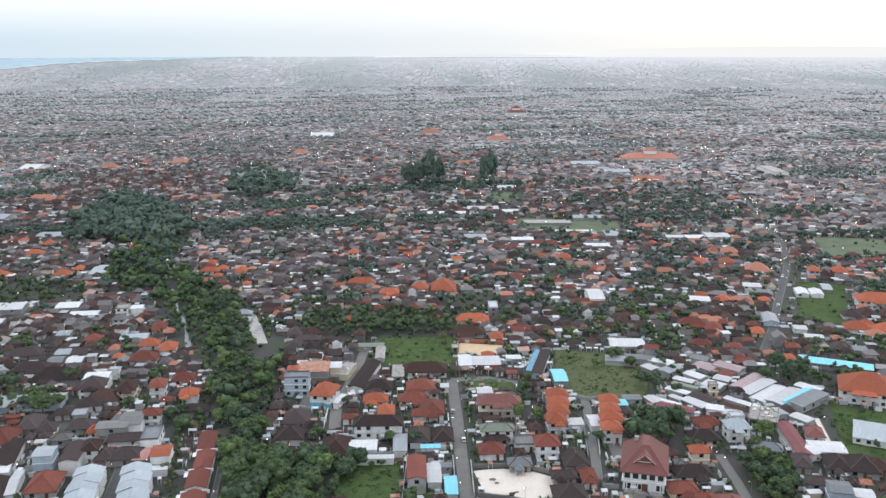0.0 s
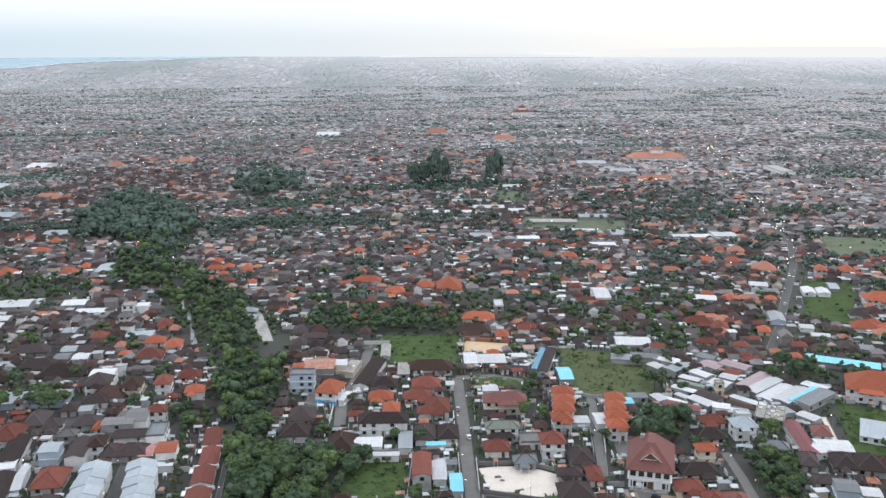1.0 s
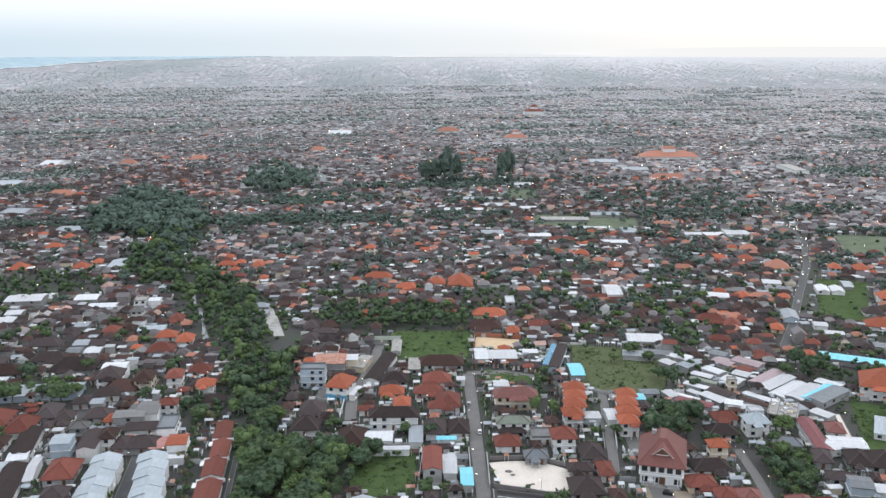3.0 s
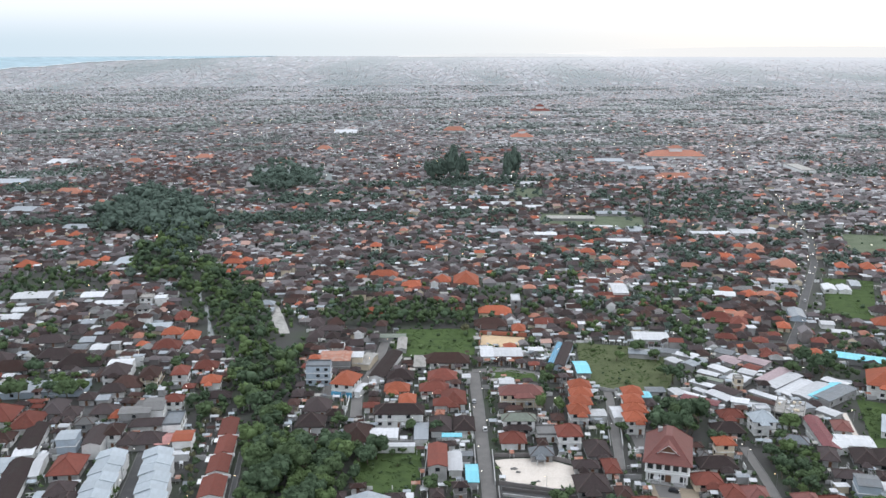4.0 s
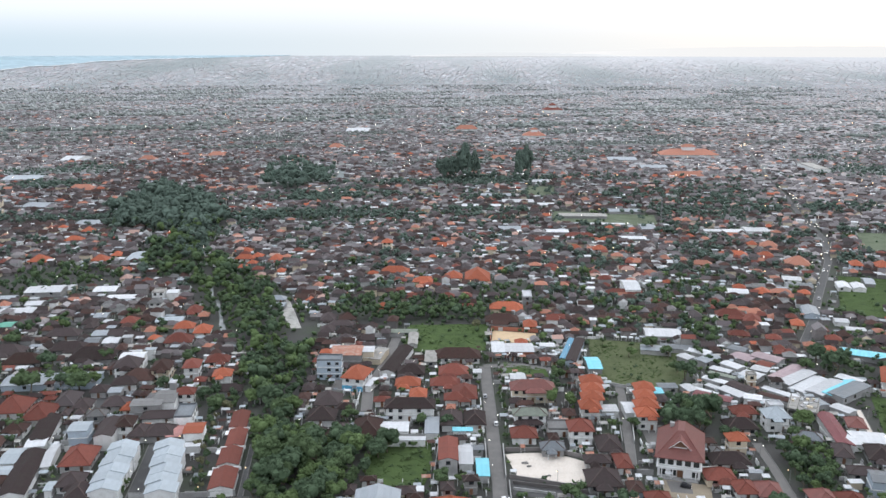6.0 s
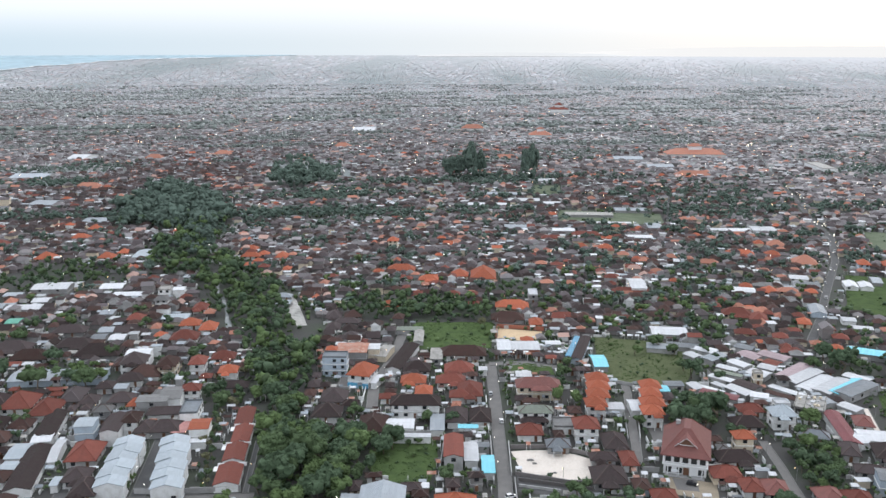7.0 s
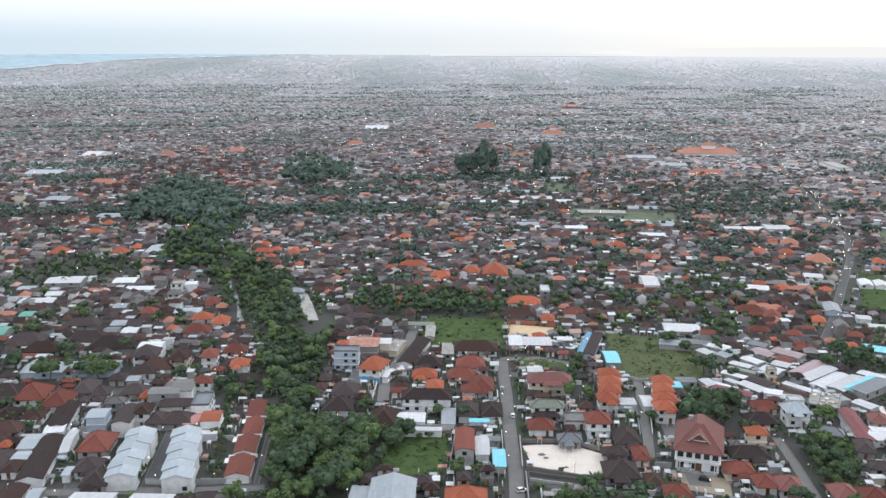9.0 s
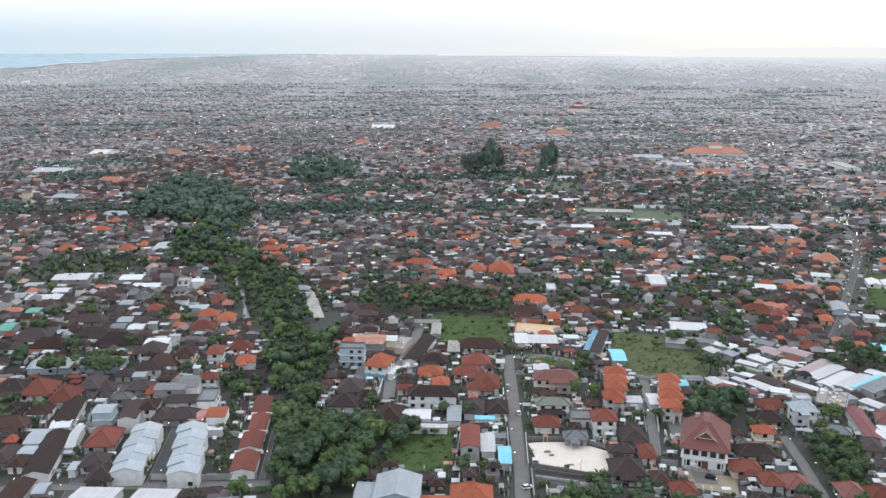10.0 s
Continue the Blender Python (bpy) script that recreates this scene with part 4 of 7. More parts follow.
house("shed", -240.0, 393.7, 7.3, 12.8, 8, 1, "green", "grey")
house("hip", -150.0, 423.9, 10.8, 9.1, 8, 1, "orange", "white")
house("hip", -145.8, 403.0, 13.7, 10.7, 8, 1, "red", "white")
house("hip", -138.8, 418.6, 8.8, 11.9, 8, 1, "orange", "white")
house("hip", -153.8, 452.2, 8.2, 11.1, 8, 1, "red", "white")
house("hip", -168.5, 471.5, 6.6, 6.4, 8, 1, "red", "white")
house("hip", -181.4, 431.7, 9.3, 8.3, 8, 1, "red", "grey")
house("hip", -201.4, 428.6, 8.0, 9.0, 8, 1, "dark", "grey")
house("shed", -200.4, 440.6, 7.4, 9.0, 8, 1, "zinc", "grey")
house("shed", -188.1, 411.5, 8.2, 9.1, 8, 1, "zinc", "grey")
house("shed", -178.2, 400.5, 7.7, 8.8, 8, 1, "white", "grey")
house("shed", -186.8, 398.7, 7.1, 9.5, 8, 1, "slate", "grey")
house("hip", -177.4, 458.4, 8.0, 7.4, 8, 2, "grey", "white")
house("hip", -176.4, 447.4, 7.6, 7.0, 8, 1, "dark", "white")
house("shed", -161.3, 434.9, 14.2, 9.3, 8, 1, "pale", "grey")
house("hip", -206.2, 409.6, 16.5, 9.3, 8, 1, "dark", "grey")
house("hip", -193.2, 388.1, 17.4, 9.8, 8, 1, "dark", "grey")
house("hip", -220.3, 381.2, 17.6, 11.1, 8, 1, "dark", "grey")
house("hip", -206.4, 370.4, 17.0, 10.6, 8, 1, "brown", "grey")
house("shed", -169.9, 564.2, 10.8, 17.3, 0, 1, "grey", "white")
house("hip", -164.1, 593.1, 12.9, 8.1, 0, 1, "orange", "white")
house("hip", -157.4, 572.4, 13.3, 7.8, 0, 1, "orange", "white")
house("hip", -150.3, 578.2, 7.8, 7.8, 0, 1, "orange", "white")
house("hip", -136.4, 572.7, 8.5, 11.4, 0, 1, "orange", "white")
house("hip", -125.6, 538.6, 5.8, 7.9, 0, 1, "orange", "white")
house("hip", -152.3, 547.6, 8.2, 5.9, 0, 1, "orange", "white")
house("hip", -149.3, 559.1, 6.9, 6.1, 0, 1, "orange", "white")
house("hip", -64.1, 604.4, 8.0, 8.3, 0, 3, "orange", "cream")
house("hip", -52.4, 541.5, 17.9, 9.8, 0, 1, "orange", "cream")
house("hip", -66.2, 535.3, 7.1, 5.6, 0, 1, "orange", "cream")
house("hip", -33.5, 518.1, 12.3, 8.0, 0, 1, "orange", "cream")
house("hip", -14.9, 529.5, 11.2, 10.9, 0, 1, "orange", "cream")
house("hip", -0.1, 529.1, 15.9, 21.4, 0, 1, "orange", "cream")
house("hip", -51.0, 461.8, 10.5, 8.2, 0, 1, "orange", "cream")
house("hip", -45.7, 465.5, 6.9, 6.0, 0, 1, "white", "white")
house("hip", 15.9, 464.7, 18.5, 9.4, 0, 1, "orange", "cream")
house("hip", 27.3, 434.5, 7.5, 10.2, 0, 1, "orange", "cream")
house("flat", 28.1, 481.4, 5.1, 12.2, 0, 2, "white", "grey")
house("hip", 13.0, 442.0, 17.7, 10.0, 0, 1, "brown", "grey")
house("hip", -113.2, 476.1, 9.1, 6.3, 0, 1, "zinc", "grey")
house("shed", -110.5, 464.3, 8.2, 7.9, 0, 1, "zinc", "grey")
house("shed", 90.2, 504.5, 9.3, 22.3, 0, 2, "white", "white")
house("hip", 85.7, 495.9, 22.0, 7.7, 0, 1, "red", "grey")
house("shed", 24.8, 680.0, 17.7, 15.3, 0, 1, "zinc", "grey")
house("hip", 271.2, 1149.1, 75.6, 30.0, 0, 2, "terracotta", "white")
house("shed", 36.5, 804.6, 29.2, 16.0, 0, 1, "white", "grey")
house("shed", 2.7, 780.2, 35.4, 12.5, 0, 1, "white", "grey")
house("shed", 65.2, 926.2, 18.0, 17.6, 0, 1, "white", "grey")
house("hip", 27.6, 1111.5, 28.7, 12.6, 0, 1, "terracotta", "white")
house("hip", 86.4, 1386.2, 35.7, 24.0, 0, 2, "terracotta", "white")
house("hip", -21.1, 1488.5, 38.3, 17.3, 0, 2, "terracotta", "white")
house("hip", 157.2, 1913.5, 44.3, 34.1, 0, 3, "red", "white")
house("shed", 115.8, 647.7, 19.7, 10.8, 0, 1, "white", "grey")
house("flat", 389.9, 1033.4, 16.8, 58.8, 0, 2, "concrete", "white")
house("shed", 206.5, 1045.0, 31.4, 27.4, 0, 1, "zinc", "grey")
house("shed", 180.4, 1118.5, 36.3, 30.9, 0, 1, "zinc", "grey")
house("hip", 228.9, 971.0, 38.7, 13.5, 0, 1, "terracotta", "cream")
house("shed", -489.9, 926.1, 40.3, 35.3, 0, 1, "zinc", "grey")
house("hip", -400.6, 863.2, 24.7, 10.6, 0, 1, "terracotta", "white")
house("shed", -512.1, 1093.2, 23.1, 46.4, 0, 1, "white", "white")
house("shed", -203.4, 1487.6, 38.2, 53.6, 0, 1, "white", "grey")
house("shed", 88.5, 737.6, 40.5, 13.7, 0, 1, "concrete", "grey")
house("shed", 127.4, 760.0, 28.0, 14.7, 0, 1, "zinc", "grey")
house("shed", 133.9, 689.5, 10.9, 20.2, 0, 1, "zinc", "grey")
house("shed", 104.4, 699.7, 27.7, 6.3, 0, 1, "white", "grey")
house("shed", 61.5, 670.2, 17.5, 11.3, 0, 1, "white", "grey")
house("shed", 182.1, 676.9, 13.7, 10.2, 0, 1, "white", "grey")
house("shed", 197.7, 675.9, 16.5, 12.3, 0, 1, "white", "grey")
house("shed", 216.8, 681.7, 18.6, 16.9, 0, 1, "white", "white")
house("shed", 61.3, 788.7, 15.4, 12.9, 0, 1, "white", "grey")
house("shed", 16.2, 839.0, 32.6, 14.4, 0, 1, "zinc", "grey")
house("hip", 50.6, 640.1, 16.8, 6.8, 0, 1, "red", "cream")
house("hip", 77.0, 653.9, 21.5, 7.5, 0, 1, "red", "cream")
house("hip", 84.5, 599.7, 10.3, 8.0, 0, 2, "orange", "white")
house("hip", 68.4, 611.8, 10.5, 8.1, 0, 1, "orange", "cream")
house("hip", -201.0, 1232.5, 24.2, 14.3, 0, 1, "terracotta", "cream")
house("hip", -343.0, 1134.4, 22.9, 13.5, 0, 1, "terracotta", "cream")
house("hip", -417.5, 1089.1, 22.6, 13.2, 0, 1, "terracotta", "white")
house("shed", -315.2, 689.6, 19.6, 18.9, 0, 1, "zinc", "grey")
house("hip", -301.6, 653.9, 11.3, 9.7, 0, 1, "orange", "cream")
house("hip", -299.1, 623.8, 13.5, 9.2, 0, 1, "orange", "cream")
house("hip", -293.4, 560.0, 13.2, 11.7, 0, 1, "orange", "cream")
house("hip", -254.0, 564.5, 11.3, 9.8, 0, 1, "orange", "cream")
house("hip", -247.9, 578.4, 8.2, 8.5, 0, 1, "orange", "cream")
house("shed", -230.7, 575.3, 12.0, 25.2, 0, 1, "pale", "white")
house("hip", -346.9, 599.3, 11.7, 9.2, 0, 1, "red", "white")
house("shed", -396.8, 766.2, 22.2, 24.2, 0, 1, "zinc", "grey")
house("shed", 92.9, 423.6, 17.9, 13.0, -4, 1, "white", "grey")
house("shed", 152.0, 502.4, 13.2, 10.9, -12, 1, "white", "white")
house("hip", 155.8, 511.2, 7.8, 6.8, -12, 1, "orange", "cream")
house("barn", 219.4, 517.6, 7.6, 14.0, -12, 1, "white", "white")
house("barn", 227.6, 516.0, 7.6, 13.0, -12, 1, "white", "white")
house("shed", 238.6, 528.1, 6.1, 14.7, -12, 1, "zinc", "grey")
house("shed", 192.9, 517.0, 15.9, 12.0, -12, 1, "slate", "white")
house("shed", 194.0, 532.7, 11.2, 10.1, -12, 1, "white", "white")
house("barn", 180.6, 464.3, 8.4, 17.0, -12, 1, "zinc", "bluegrey")
house("hip", 166.3, 500.8, 9.1, 10.3, -12, 1, "orange", "cream")
house("hip", 177.2, 501.4, 12.0, 6.8, -12, 1, "terracotta", "cream")
house("hip", 190.2, 500.1, 7.1, 6.9, -12, 1, "orange", "cream")
house("hip", 135.3, 455.6, 15.9, 9.6, -12, 1, "red", "cream")
house("hip", 144.3, 447.4, 9.4, 12.7, -12, 1, "red", "cream")
house("hip", 157.6, 451.4, 7.7, 7.3, -12, 1, "terracotta", "cream")
house("hip", 165.9, 441.8, 7.0, 9.4, -12, 1, "orange", "cream")
house("hip", 174.0, 431.6, 7.5, 7.0, -12, 1, "red", "cream")
house("hip", 175.0, 417.6, 7.9, 6.8, -12, 1, "red", "cream")
house("hip", 160.2, 408.0, 6.5, 5.5, -12, 1, "terracotta", "cream")
house("hip", 166.8, 400.7, 6.4, 8.7, -12, 1, "orange", "cream")
house("hip", 130.6, 423.0, 10.8, 6.7, -12, 1, "red", "cream")
house("hip", 146.1, 417.8, 7.8, 6.7, -12, 1, "red", "cream")
house("hip", 147.6, 568.6, 14.0, 7.6, -12, 1, "terracotta", "cream")
house("hip", 176.3, 596.8, 18.9, 8.1, -12, 1, "orange", "cream")
house("hip", 209.0, 624.9, 13.0, 10.4, -12, 1, "terracotta", "cream")
house("hip", 197.5, 594.9, 10.7, 8.2, -12, 1, "orange", "cream")
house("hip", 211.5, 572.5, 16.0, 14.2, -12, 1, "terracotta", "cream")
house("hip", 264.9, 568.3, 9.9, 13.3, -12, 1, "orange", "grey")
house("hip", 244.9, 561.9, 8.1, 10.9, -12, 2, "orange", "bluegrey")
house("hip", 252.4, 491.7, 21.9, 12.8, -12, 2, "orange", "white")
house("hip", 221.5, 447.6, 14.0, 11.0, -12, 1, "orange", "white")
house("hip", 234.5, 443.4, 13.0, 12.0, -12, 1, "orange", "white")
house("hip", 225.6, 436.0, 10.0, 8.4, -12, 1, "terracotta", "white")
house("hip", 228.5, 470.6, 10.8, 9.6, -12, 1, "dark", "white")
house("hip", 239.0, 474.6, 9.0, 11.0, -12, 1, "brown", "white")
house("shed", 192.2, 433.2, 9.6, 6.0, -12, 1, "white", "grey")
house("shed", 190.5, 447.3, 7.2, 7.6, -12, 1, "white", "white")
house("shed", 185.7, 392.5, 32.8, 9.2, -24, 1, "cyan", "grey")
house("hip", 198.0, 416.3, 8.5, 9.7, -12, 1, "dark", "grey")
house("shed", 207.0, 414.0, 7.0, 8.0, -12, 1, "slate", "grey")
house("hip", 183.7, 356.2, 24.2, 19.6, -22, 2, "orange", "white")
house("shed", 167.7, 316.7, 15.2, 18.2, -25, 1, "pale", "white")
house("shed", 143.5, 303.5, 13.1, 9.8, -8, 1, "white", "white")
house("hip", 144.1, 316.1, 7.2, 9.7, -12, 1, "maroon", "white")
house("hip", 141.7, 290.4, 9.0, 12.2, -12, 1, "dark", "grey")
house("hip", 150.2, 288.9, 11.3, 12.8, -15, 1, "dark", "grey")
house("hip", 155.1, 288.7, 9.2, 8.8, -12, 1, "brown", "grey")
house("shed", 132.2, 267.3, 7.6, 9.0, -12, 2, "slate", "bluegrey")
house("shed", 141.1, 268.3, 6.5, 6.7, -12, 1, "white", "white")
house("shed", 85.0, 399.4, 14.6, 8.2, -9.9, 1, "zinc", "grey", floor_h=2.6)
house("shed", 95.5, 402.0, 15.9, 7.1, -12, 1, "slate", "grey", floor_h=3.0)
house("shed", 104.5, 397.3, 12.3, 7.4, -38.1, 1, "white", "grey", floor_h=2.3)
house("shed", 96.8, 388.3, 7.3, 6.1, -55.4, 1, "white", "grey", floor_h=2.6)
house("shed", 105.7, 385.0, 12.6, 6.8, 40.5, 1, "zinc", "grey", floor_h=3.1)
house("shed", 124.1, 401.1, 8.9, 7.1, -37.2, 1, "slate", "grey", floor_h=2.4)
house("shed", 124.0, 390.9, 10.5, 9.2, -51.8, 1, "mauve", "grey", floor_h=2.0)
house("shed", 133.9, 388.4, 13.8, 8.1, -43.5, 1, "mauve", "grey", floor_h=2.8)
house("shed", 130.4, 380.0, 7.1, 6.8, -44.1, 1, "red", "grey", floor_h=2.6)
house("shed", 108.8, 373.2, 9.6, 4.9, -39.3, 1, "white", "grey", floor_h=2.2)
house("shed", 114.8, 377.1, 9.8, 6.1, -52.4, 1, "white", "grey", floor_h=3.0)
house("shed", 120.4, 366.8, 8.9, 8.1, -41.7, 1, "white", "grey", floor_h=2.5)
house("shed", 126.3, 373.4, 7.7, 6.8, -37.7, 1, "white", "grey", floor_h=2.8)
house("shed", 136.9, 370.6, 22.7, 6.6, 43.7, 1, "mauve", "grey", floor_h=2.5)
house("shed", 138.5, 363.9, 23.0, 6.6, 41.5, 1, "white", "grey", floor_h=2.7)
house("shed", 141.6, 357.2, 22.6, 7.7, 42.9, 1, "white", "grey", floor_h=2.1)
house("shed", 106.8, 364.1, 12.2, 3.5, -35.3, 1, "olive", "grey", floor_h=3.1)
house("shed", 102.6, 358.9, 11.6, 4.3, -41, 1, "white", "grey", floor_h=2.8)
house("shed", 99.7, 352.2, 6.4, 3.5, -51.3, 1, "white", "grey", floor_h=2.5)
house("shed", 110.8, 351.0, 11.1, 6.8, -50.8, 1, "dark", "grey", floor_h=3.2)
house("shed", 106.7, 346.4, 11.8, 6.8, -55.4, 1, "white", "grey", floor_h=2.7)
house("shed", 94.8, 347.6, 11.6, 4.9, -38, 1, "white", "grey", floor_h=2.1)
house("shed", 96.5, 339.8, 15.4, 6.1, -30.4, 1, "crimson", "grey", floor_h=3.2)
house("shed", 126.4, 346.0, 16.8, 4.1, -47.9, 1, "white", "grey", floor_h=2.6)
house("shed", 122.2, 341.2, 13.8, 4.1, -41.4, 1, "brown", "grey", floor_h=2.7)
house("shed", 116.0, 338.4, 11.8, 4.9, -14.6, 1, "white", "grey", floor_h=2.0)
house("shed", 147.0, 352.7, 21.7, 8.1, 41.4, 1, "white", "grey", floor_h=2.8)
house("shed", 152.3, 352.6, 23.6, 6.1, 39.7, 1, "cyan", "grey", floor_h=2.9)
house("shed", 154.9, 349.3, 22.4, 8.1, 39.2, 1, "slate", "grey", floor_h=3.2)
house("shed", 160.7, 362.3, 11.1, 6.1, -49.1, 1, "white", "grey", floor_h=2.9)
house("shed", 136.7, 334.9, 7.2, 6.8, -72.4, 1, "zinc", "grey", floor_h=3.2)
house("shed", 145.0, 330.0, 8.8, 6.1, -54, 1, "white", "grey", floor_h=2.9)
house("shed", 89.5, 350.4, 8.0, 5.4, -71.5, 1, "white", "grey", floor_h=2.4)

# ---- the large maroon-roofed villa ----
def villa(x, y, turn):
    W, D, H = 15.6, 23.0, 7.2
    ob = tagged(new("house"), "large white two-storey villa with a steep maroon tiled roof", "house", "houses of the town")
    ob.matrix_basis = pose(x, y, 0, 0, 0, turn)
    bm = bmesh.new()
    box(bm, 0, 0, 0, W - 1.6, D - 1.6, H)
    part("wall", bm, WALL["bright"], ob)
    bm = bmesh.new()
    box(bm, 0, 0, 3.35, W - 0.6, D - 0.6, 0.35)
    part("balcony_slab", bm, WALL["bright"], ob)
    bm = bmesh.new()
    for i in range(13):
        box(bm, -W / 2 + 1 + i * (W - 2) / 12, -D / 2 + 0.45, 3.7, 0.14, 0.14, 0.8)
    box(bm, 0, -D / 2 + 0.45, 4.5, W - 1.6, 0.2, 0.12)
    part("balustrade", bm, WALL["bright"], ob)
    # hipped roof with the ridge running back
    bm = bmesh.new()
    a, b, z, r = W / 2 + 0.4, D / 2 + 0.4, H, 6.4
    lo = [bm.verts.new((i * a, j * b, z - 0.25)) for i, j in ((-1, -1), (1, -1), (1, 1), (-1, 1))]
    e = [bm.verts.new((i * a, j * b, z)) for i, j in ((-1, -1), (1, -1), (1, 1), (-1, 1))]
    top = [bm.verts.new((i * 1.1, j, z + r)) for i, j in ((-1, -2.5), (1, -2.5), (1, b - 6), (-1, b - 6))]
    bm.faces.new(lo[::-1]), bm.faces.new(top)
    for i in range(4):
        k = (i + 1) % 4
        bm.faces.new((lo[i], lo[k], e[k], e[i])), bm.faces.new((e[i], e[k], top[k], top[i]))
    part("roof", bm, ROOF["maroon"], ob)
    for i in range(4):
        bm = bmesh.new()
        bar(bm, ((-a, a, a, -a)[i], (-b, -b, b, b)[i], z), ((-1.1, 1.1, 1.1, -1.1)[i], (-2.5, -2.5, b - 6, b - 6)[i], z + r), 0.16)
        part("ridge_cap", bm, ROOF["maroon"], ob)
    # front gable: two slopes, and a pale gable field with a dark vent
    bm = bmesh.new()
    g0, apex, back = -8.2, z + 5.6, -2.0
    for s in (-1, 1):
        v = [bm.verts.new(p) for p in ((s * 4.0, g0 - 0.7, z + 2.3), (0, g0 - 0.7, apex), (0, back, apex), (s * 4.0, back - 3.2, z + 2.3))]
        w = [bm.verts.new((q.co.x, q.co.y, q.co.z - 0.22)) for q in v]
        bm.faces.new(v), bm.faces.new(w[::-1])
        for i in range(4):
            bm.faces.new((v[i], v[(i + 1) % 4], w[(i + 1) % 4], w[i]))
    bmesh.ops.recalc_face_normals(bm, faces=bm.faces[:])
    part("gable_roof", bm, ROOF["maroon"], ob)
    bm = bmesh.new()
    v = [bm.verts.new(p) for p in ((-3.4, g0, z + 2.2), (3.4, g0, z + 2.2), (0, g0, apex - 0.35))]
    w = [bm.verts.new((q.co.x, q.co.y + 0.3, q.co.z)) for q in v]
    bm.faces.new(v), bm.faces.new(w[::-1])
    for i in range(3):
        bm.faces.new((v[i], v[(i + 1) % 3], w[(i + 1) % 3], w[i]))
    bmesh.ops.recalc_face_normals(bm, faces=bm.faces[:])
    part("gable", bm, DOOR, ob, "dark wooden gable with pale trim")
    bm = bmesh.new()
    bar(bm, (-3.7, g0 - 0.72, z + 2.3), (0, g0 - 0.72, apex - 0.16), 0.07)
    bar(bm, (3.7, g0 - 0.72, z + 2.3), (0, g0 - 0.72, apex - 0.16), 0.07)
    bar(bm, (-2.2, g0 - 0.1, z + 2.7), (2.2, g0 - 0.1, z + 2.7), 0.09)
    part("gable_trim", bm, WALL["bright"], ob, "white gable trim")
    bm = bmesh.new()
    box(bm, -3.2, 4.5, z + 4.6, 1.6, 1.4, 1.5)
    part("roof_vent", bm, WALL["grey"], ob)
    for k, n in ((0, 4), (1, 5)):
        for i in range(n):
            if k == 0 and i == 2:
                continue
            o = window(ob, (i + 0.5) / n * 14 - 7, -D / 2 + 0.78, k * 3.7 + 0.7)
            o.scale = (1.25, 1, 1.5)
    o = child("door", DOOR_MESH, ob)
    o.location, o.scale = (0.4, -D / 2 + 0.76, 0.3), (1.8, 1, 1.2)
    for i in range(4):
        for side in (-1, 1):
            window(ob, side * (W / 2 - 0.78), -8 + i * 5, 4.3, 90 * side)
    for i in (-5.6, -2, 2, 5.6):
        bm = bmesh.new()
        box(bm, i, -D / 2 - 0.1, 0, 0.35, 0.35, 3.4)
        part("column", bm, WALL["bright"], ob)
    bm = bmesh.new()
    box(bm, 0, -D / 2 - 0.4, 0, 13, 2.4, 0.25)
    part("porch_step", bm, WALL["grey"], ob)
    TAKEN.append((x, y, W, D, turn))


villa(71.1, 285.4, -14)


# ---- a raw concrete shell beside the sheds ----
def shell(x, y, turn):
    """An unfinished storey: slab on columns, broken upper walls, blocks stacked on top."""
    ob = tagged(new("building_shell"), "unfinished grey concrete building shell with stacked blocks on its slab", "building")
    ob.matrix_basis = pose(x, y, 0, 0, 0, turn)
    bm = bmesh.new()
    box(bm, 0, 0, 3.2, 11.5, 13.5, 0.35)
    part("slab", bm, ROOF["concrete"], ob)
    bm = bmesh.new()
    box(bm, 0, 3.0, 0, 10.4, 6.0, 3.15)
    part("wall", bm, WALL["grey"], ob)
    post = unit_mesh("column", lambda b: box(b, 0, 0, 0, 0.4, 0.4, 3.2), [ROOF["concrete"]])
    stub = unit_mesh("column_stub", lambda b: box(b, 0, 0, 0, 0.35, 0.35, 1.3), [ROOF["concrete"]])
    for i in range(4):
        child("column", post, ob).location = (-5.2 + 3.46 * i, -6.3, 0)
        for j in range(4):
            child("column_stub", stub, ob).location = (-5.3 + 3.5 * i, -6.2 + 4.1 * j, 3.55)
    pile = random.Random(3)
    for k in range(16):
        bm = bmesh.new()
        box(bm, 0, 0, 0, pile.uniform(0.7, 2.2), pile.uniform(0.6, 1.5), pile.uniform(0.3, 0.9))
        o = part("block", bm, WALL[pile.choice(["cream", "grey", "hazed_grey", "hazed_white"])], ob)
        o.location, o.rotation_euler = (pile.uniform(-4.6, 4.6), pile.uniform(-5.6, 5.6), 3.55), (0, 0, pile.uniform(0, 3))
    TAKEN.append((x, y, 12, 14, turn))


shell(130.2, 332.0, -24)

# ---- far halls with a second, smaller roof above the first ----
def upper_hall(x, y, w, d, z, key):
    """A great hall's raised middle: white drum and its own hipped roof."""
    for ob in [o for o in bpy.data.objects if o.parent is None and abs(o.location.x - x) < 0.2 and abs(o.location.y - y) < 0.2]:
        bm = bmesh.new()
        box(bm, 0, 0, z - 2.5, w - 1.6, d - 1.6, 5.0)
        part("upper_wall", bm, WALL["bright"], ob)
        bm = bmesh.new()
        roof_mesh(bm, "hip", w - 1.6, d - 1.6, z + 2.5, 0.9)
        part("upper_roof", bm, ROOF[key], ob)


upper_hall(271.2, 1149.1, 18.0, 10.0, 12.6, "terracotta")
upper_hall(86.4, 1386.2, 12.0, 8.0, 12.0, "terracotta")
upper_hall(157.2, 1913.5, 18.0, 14.0, 15.0, "red")

# ---- trees that stand out ----
MARKED = []


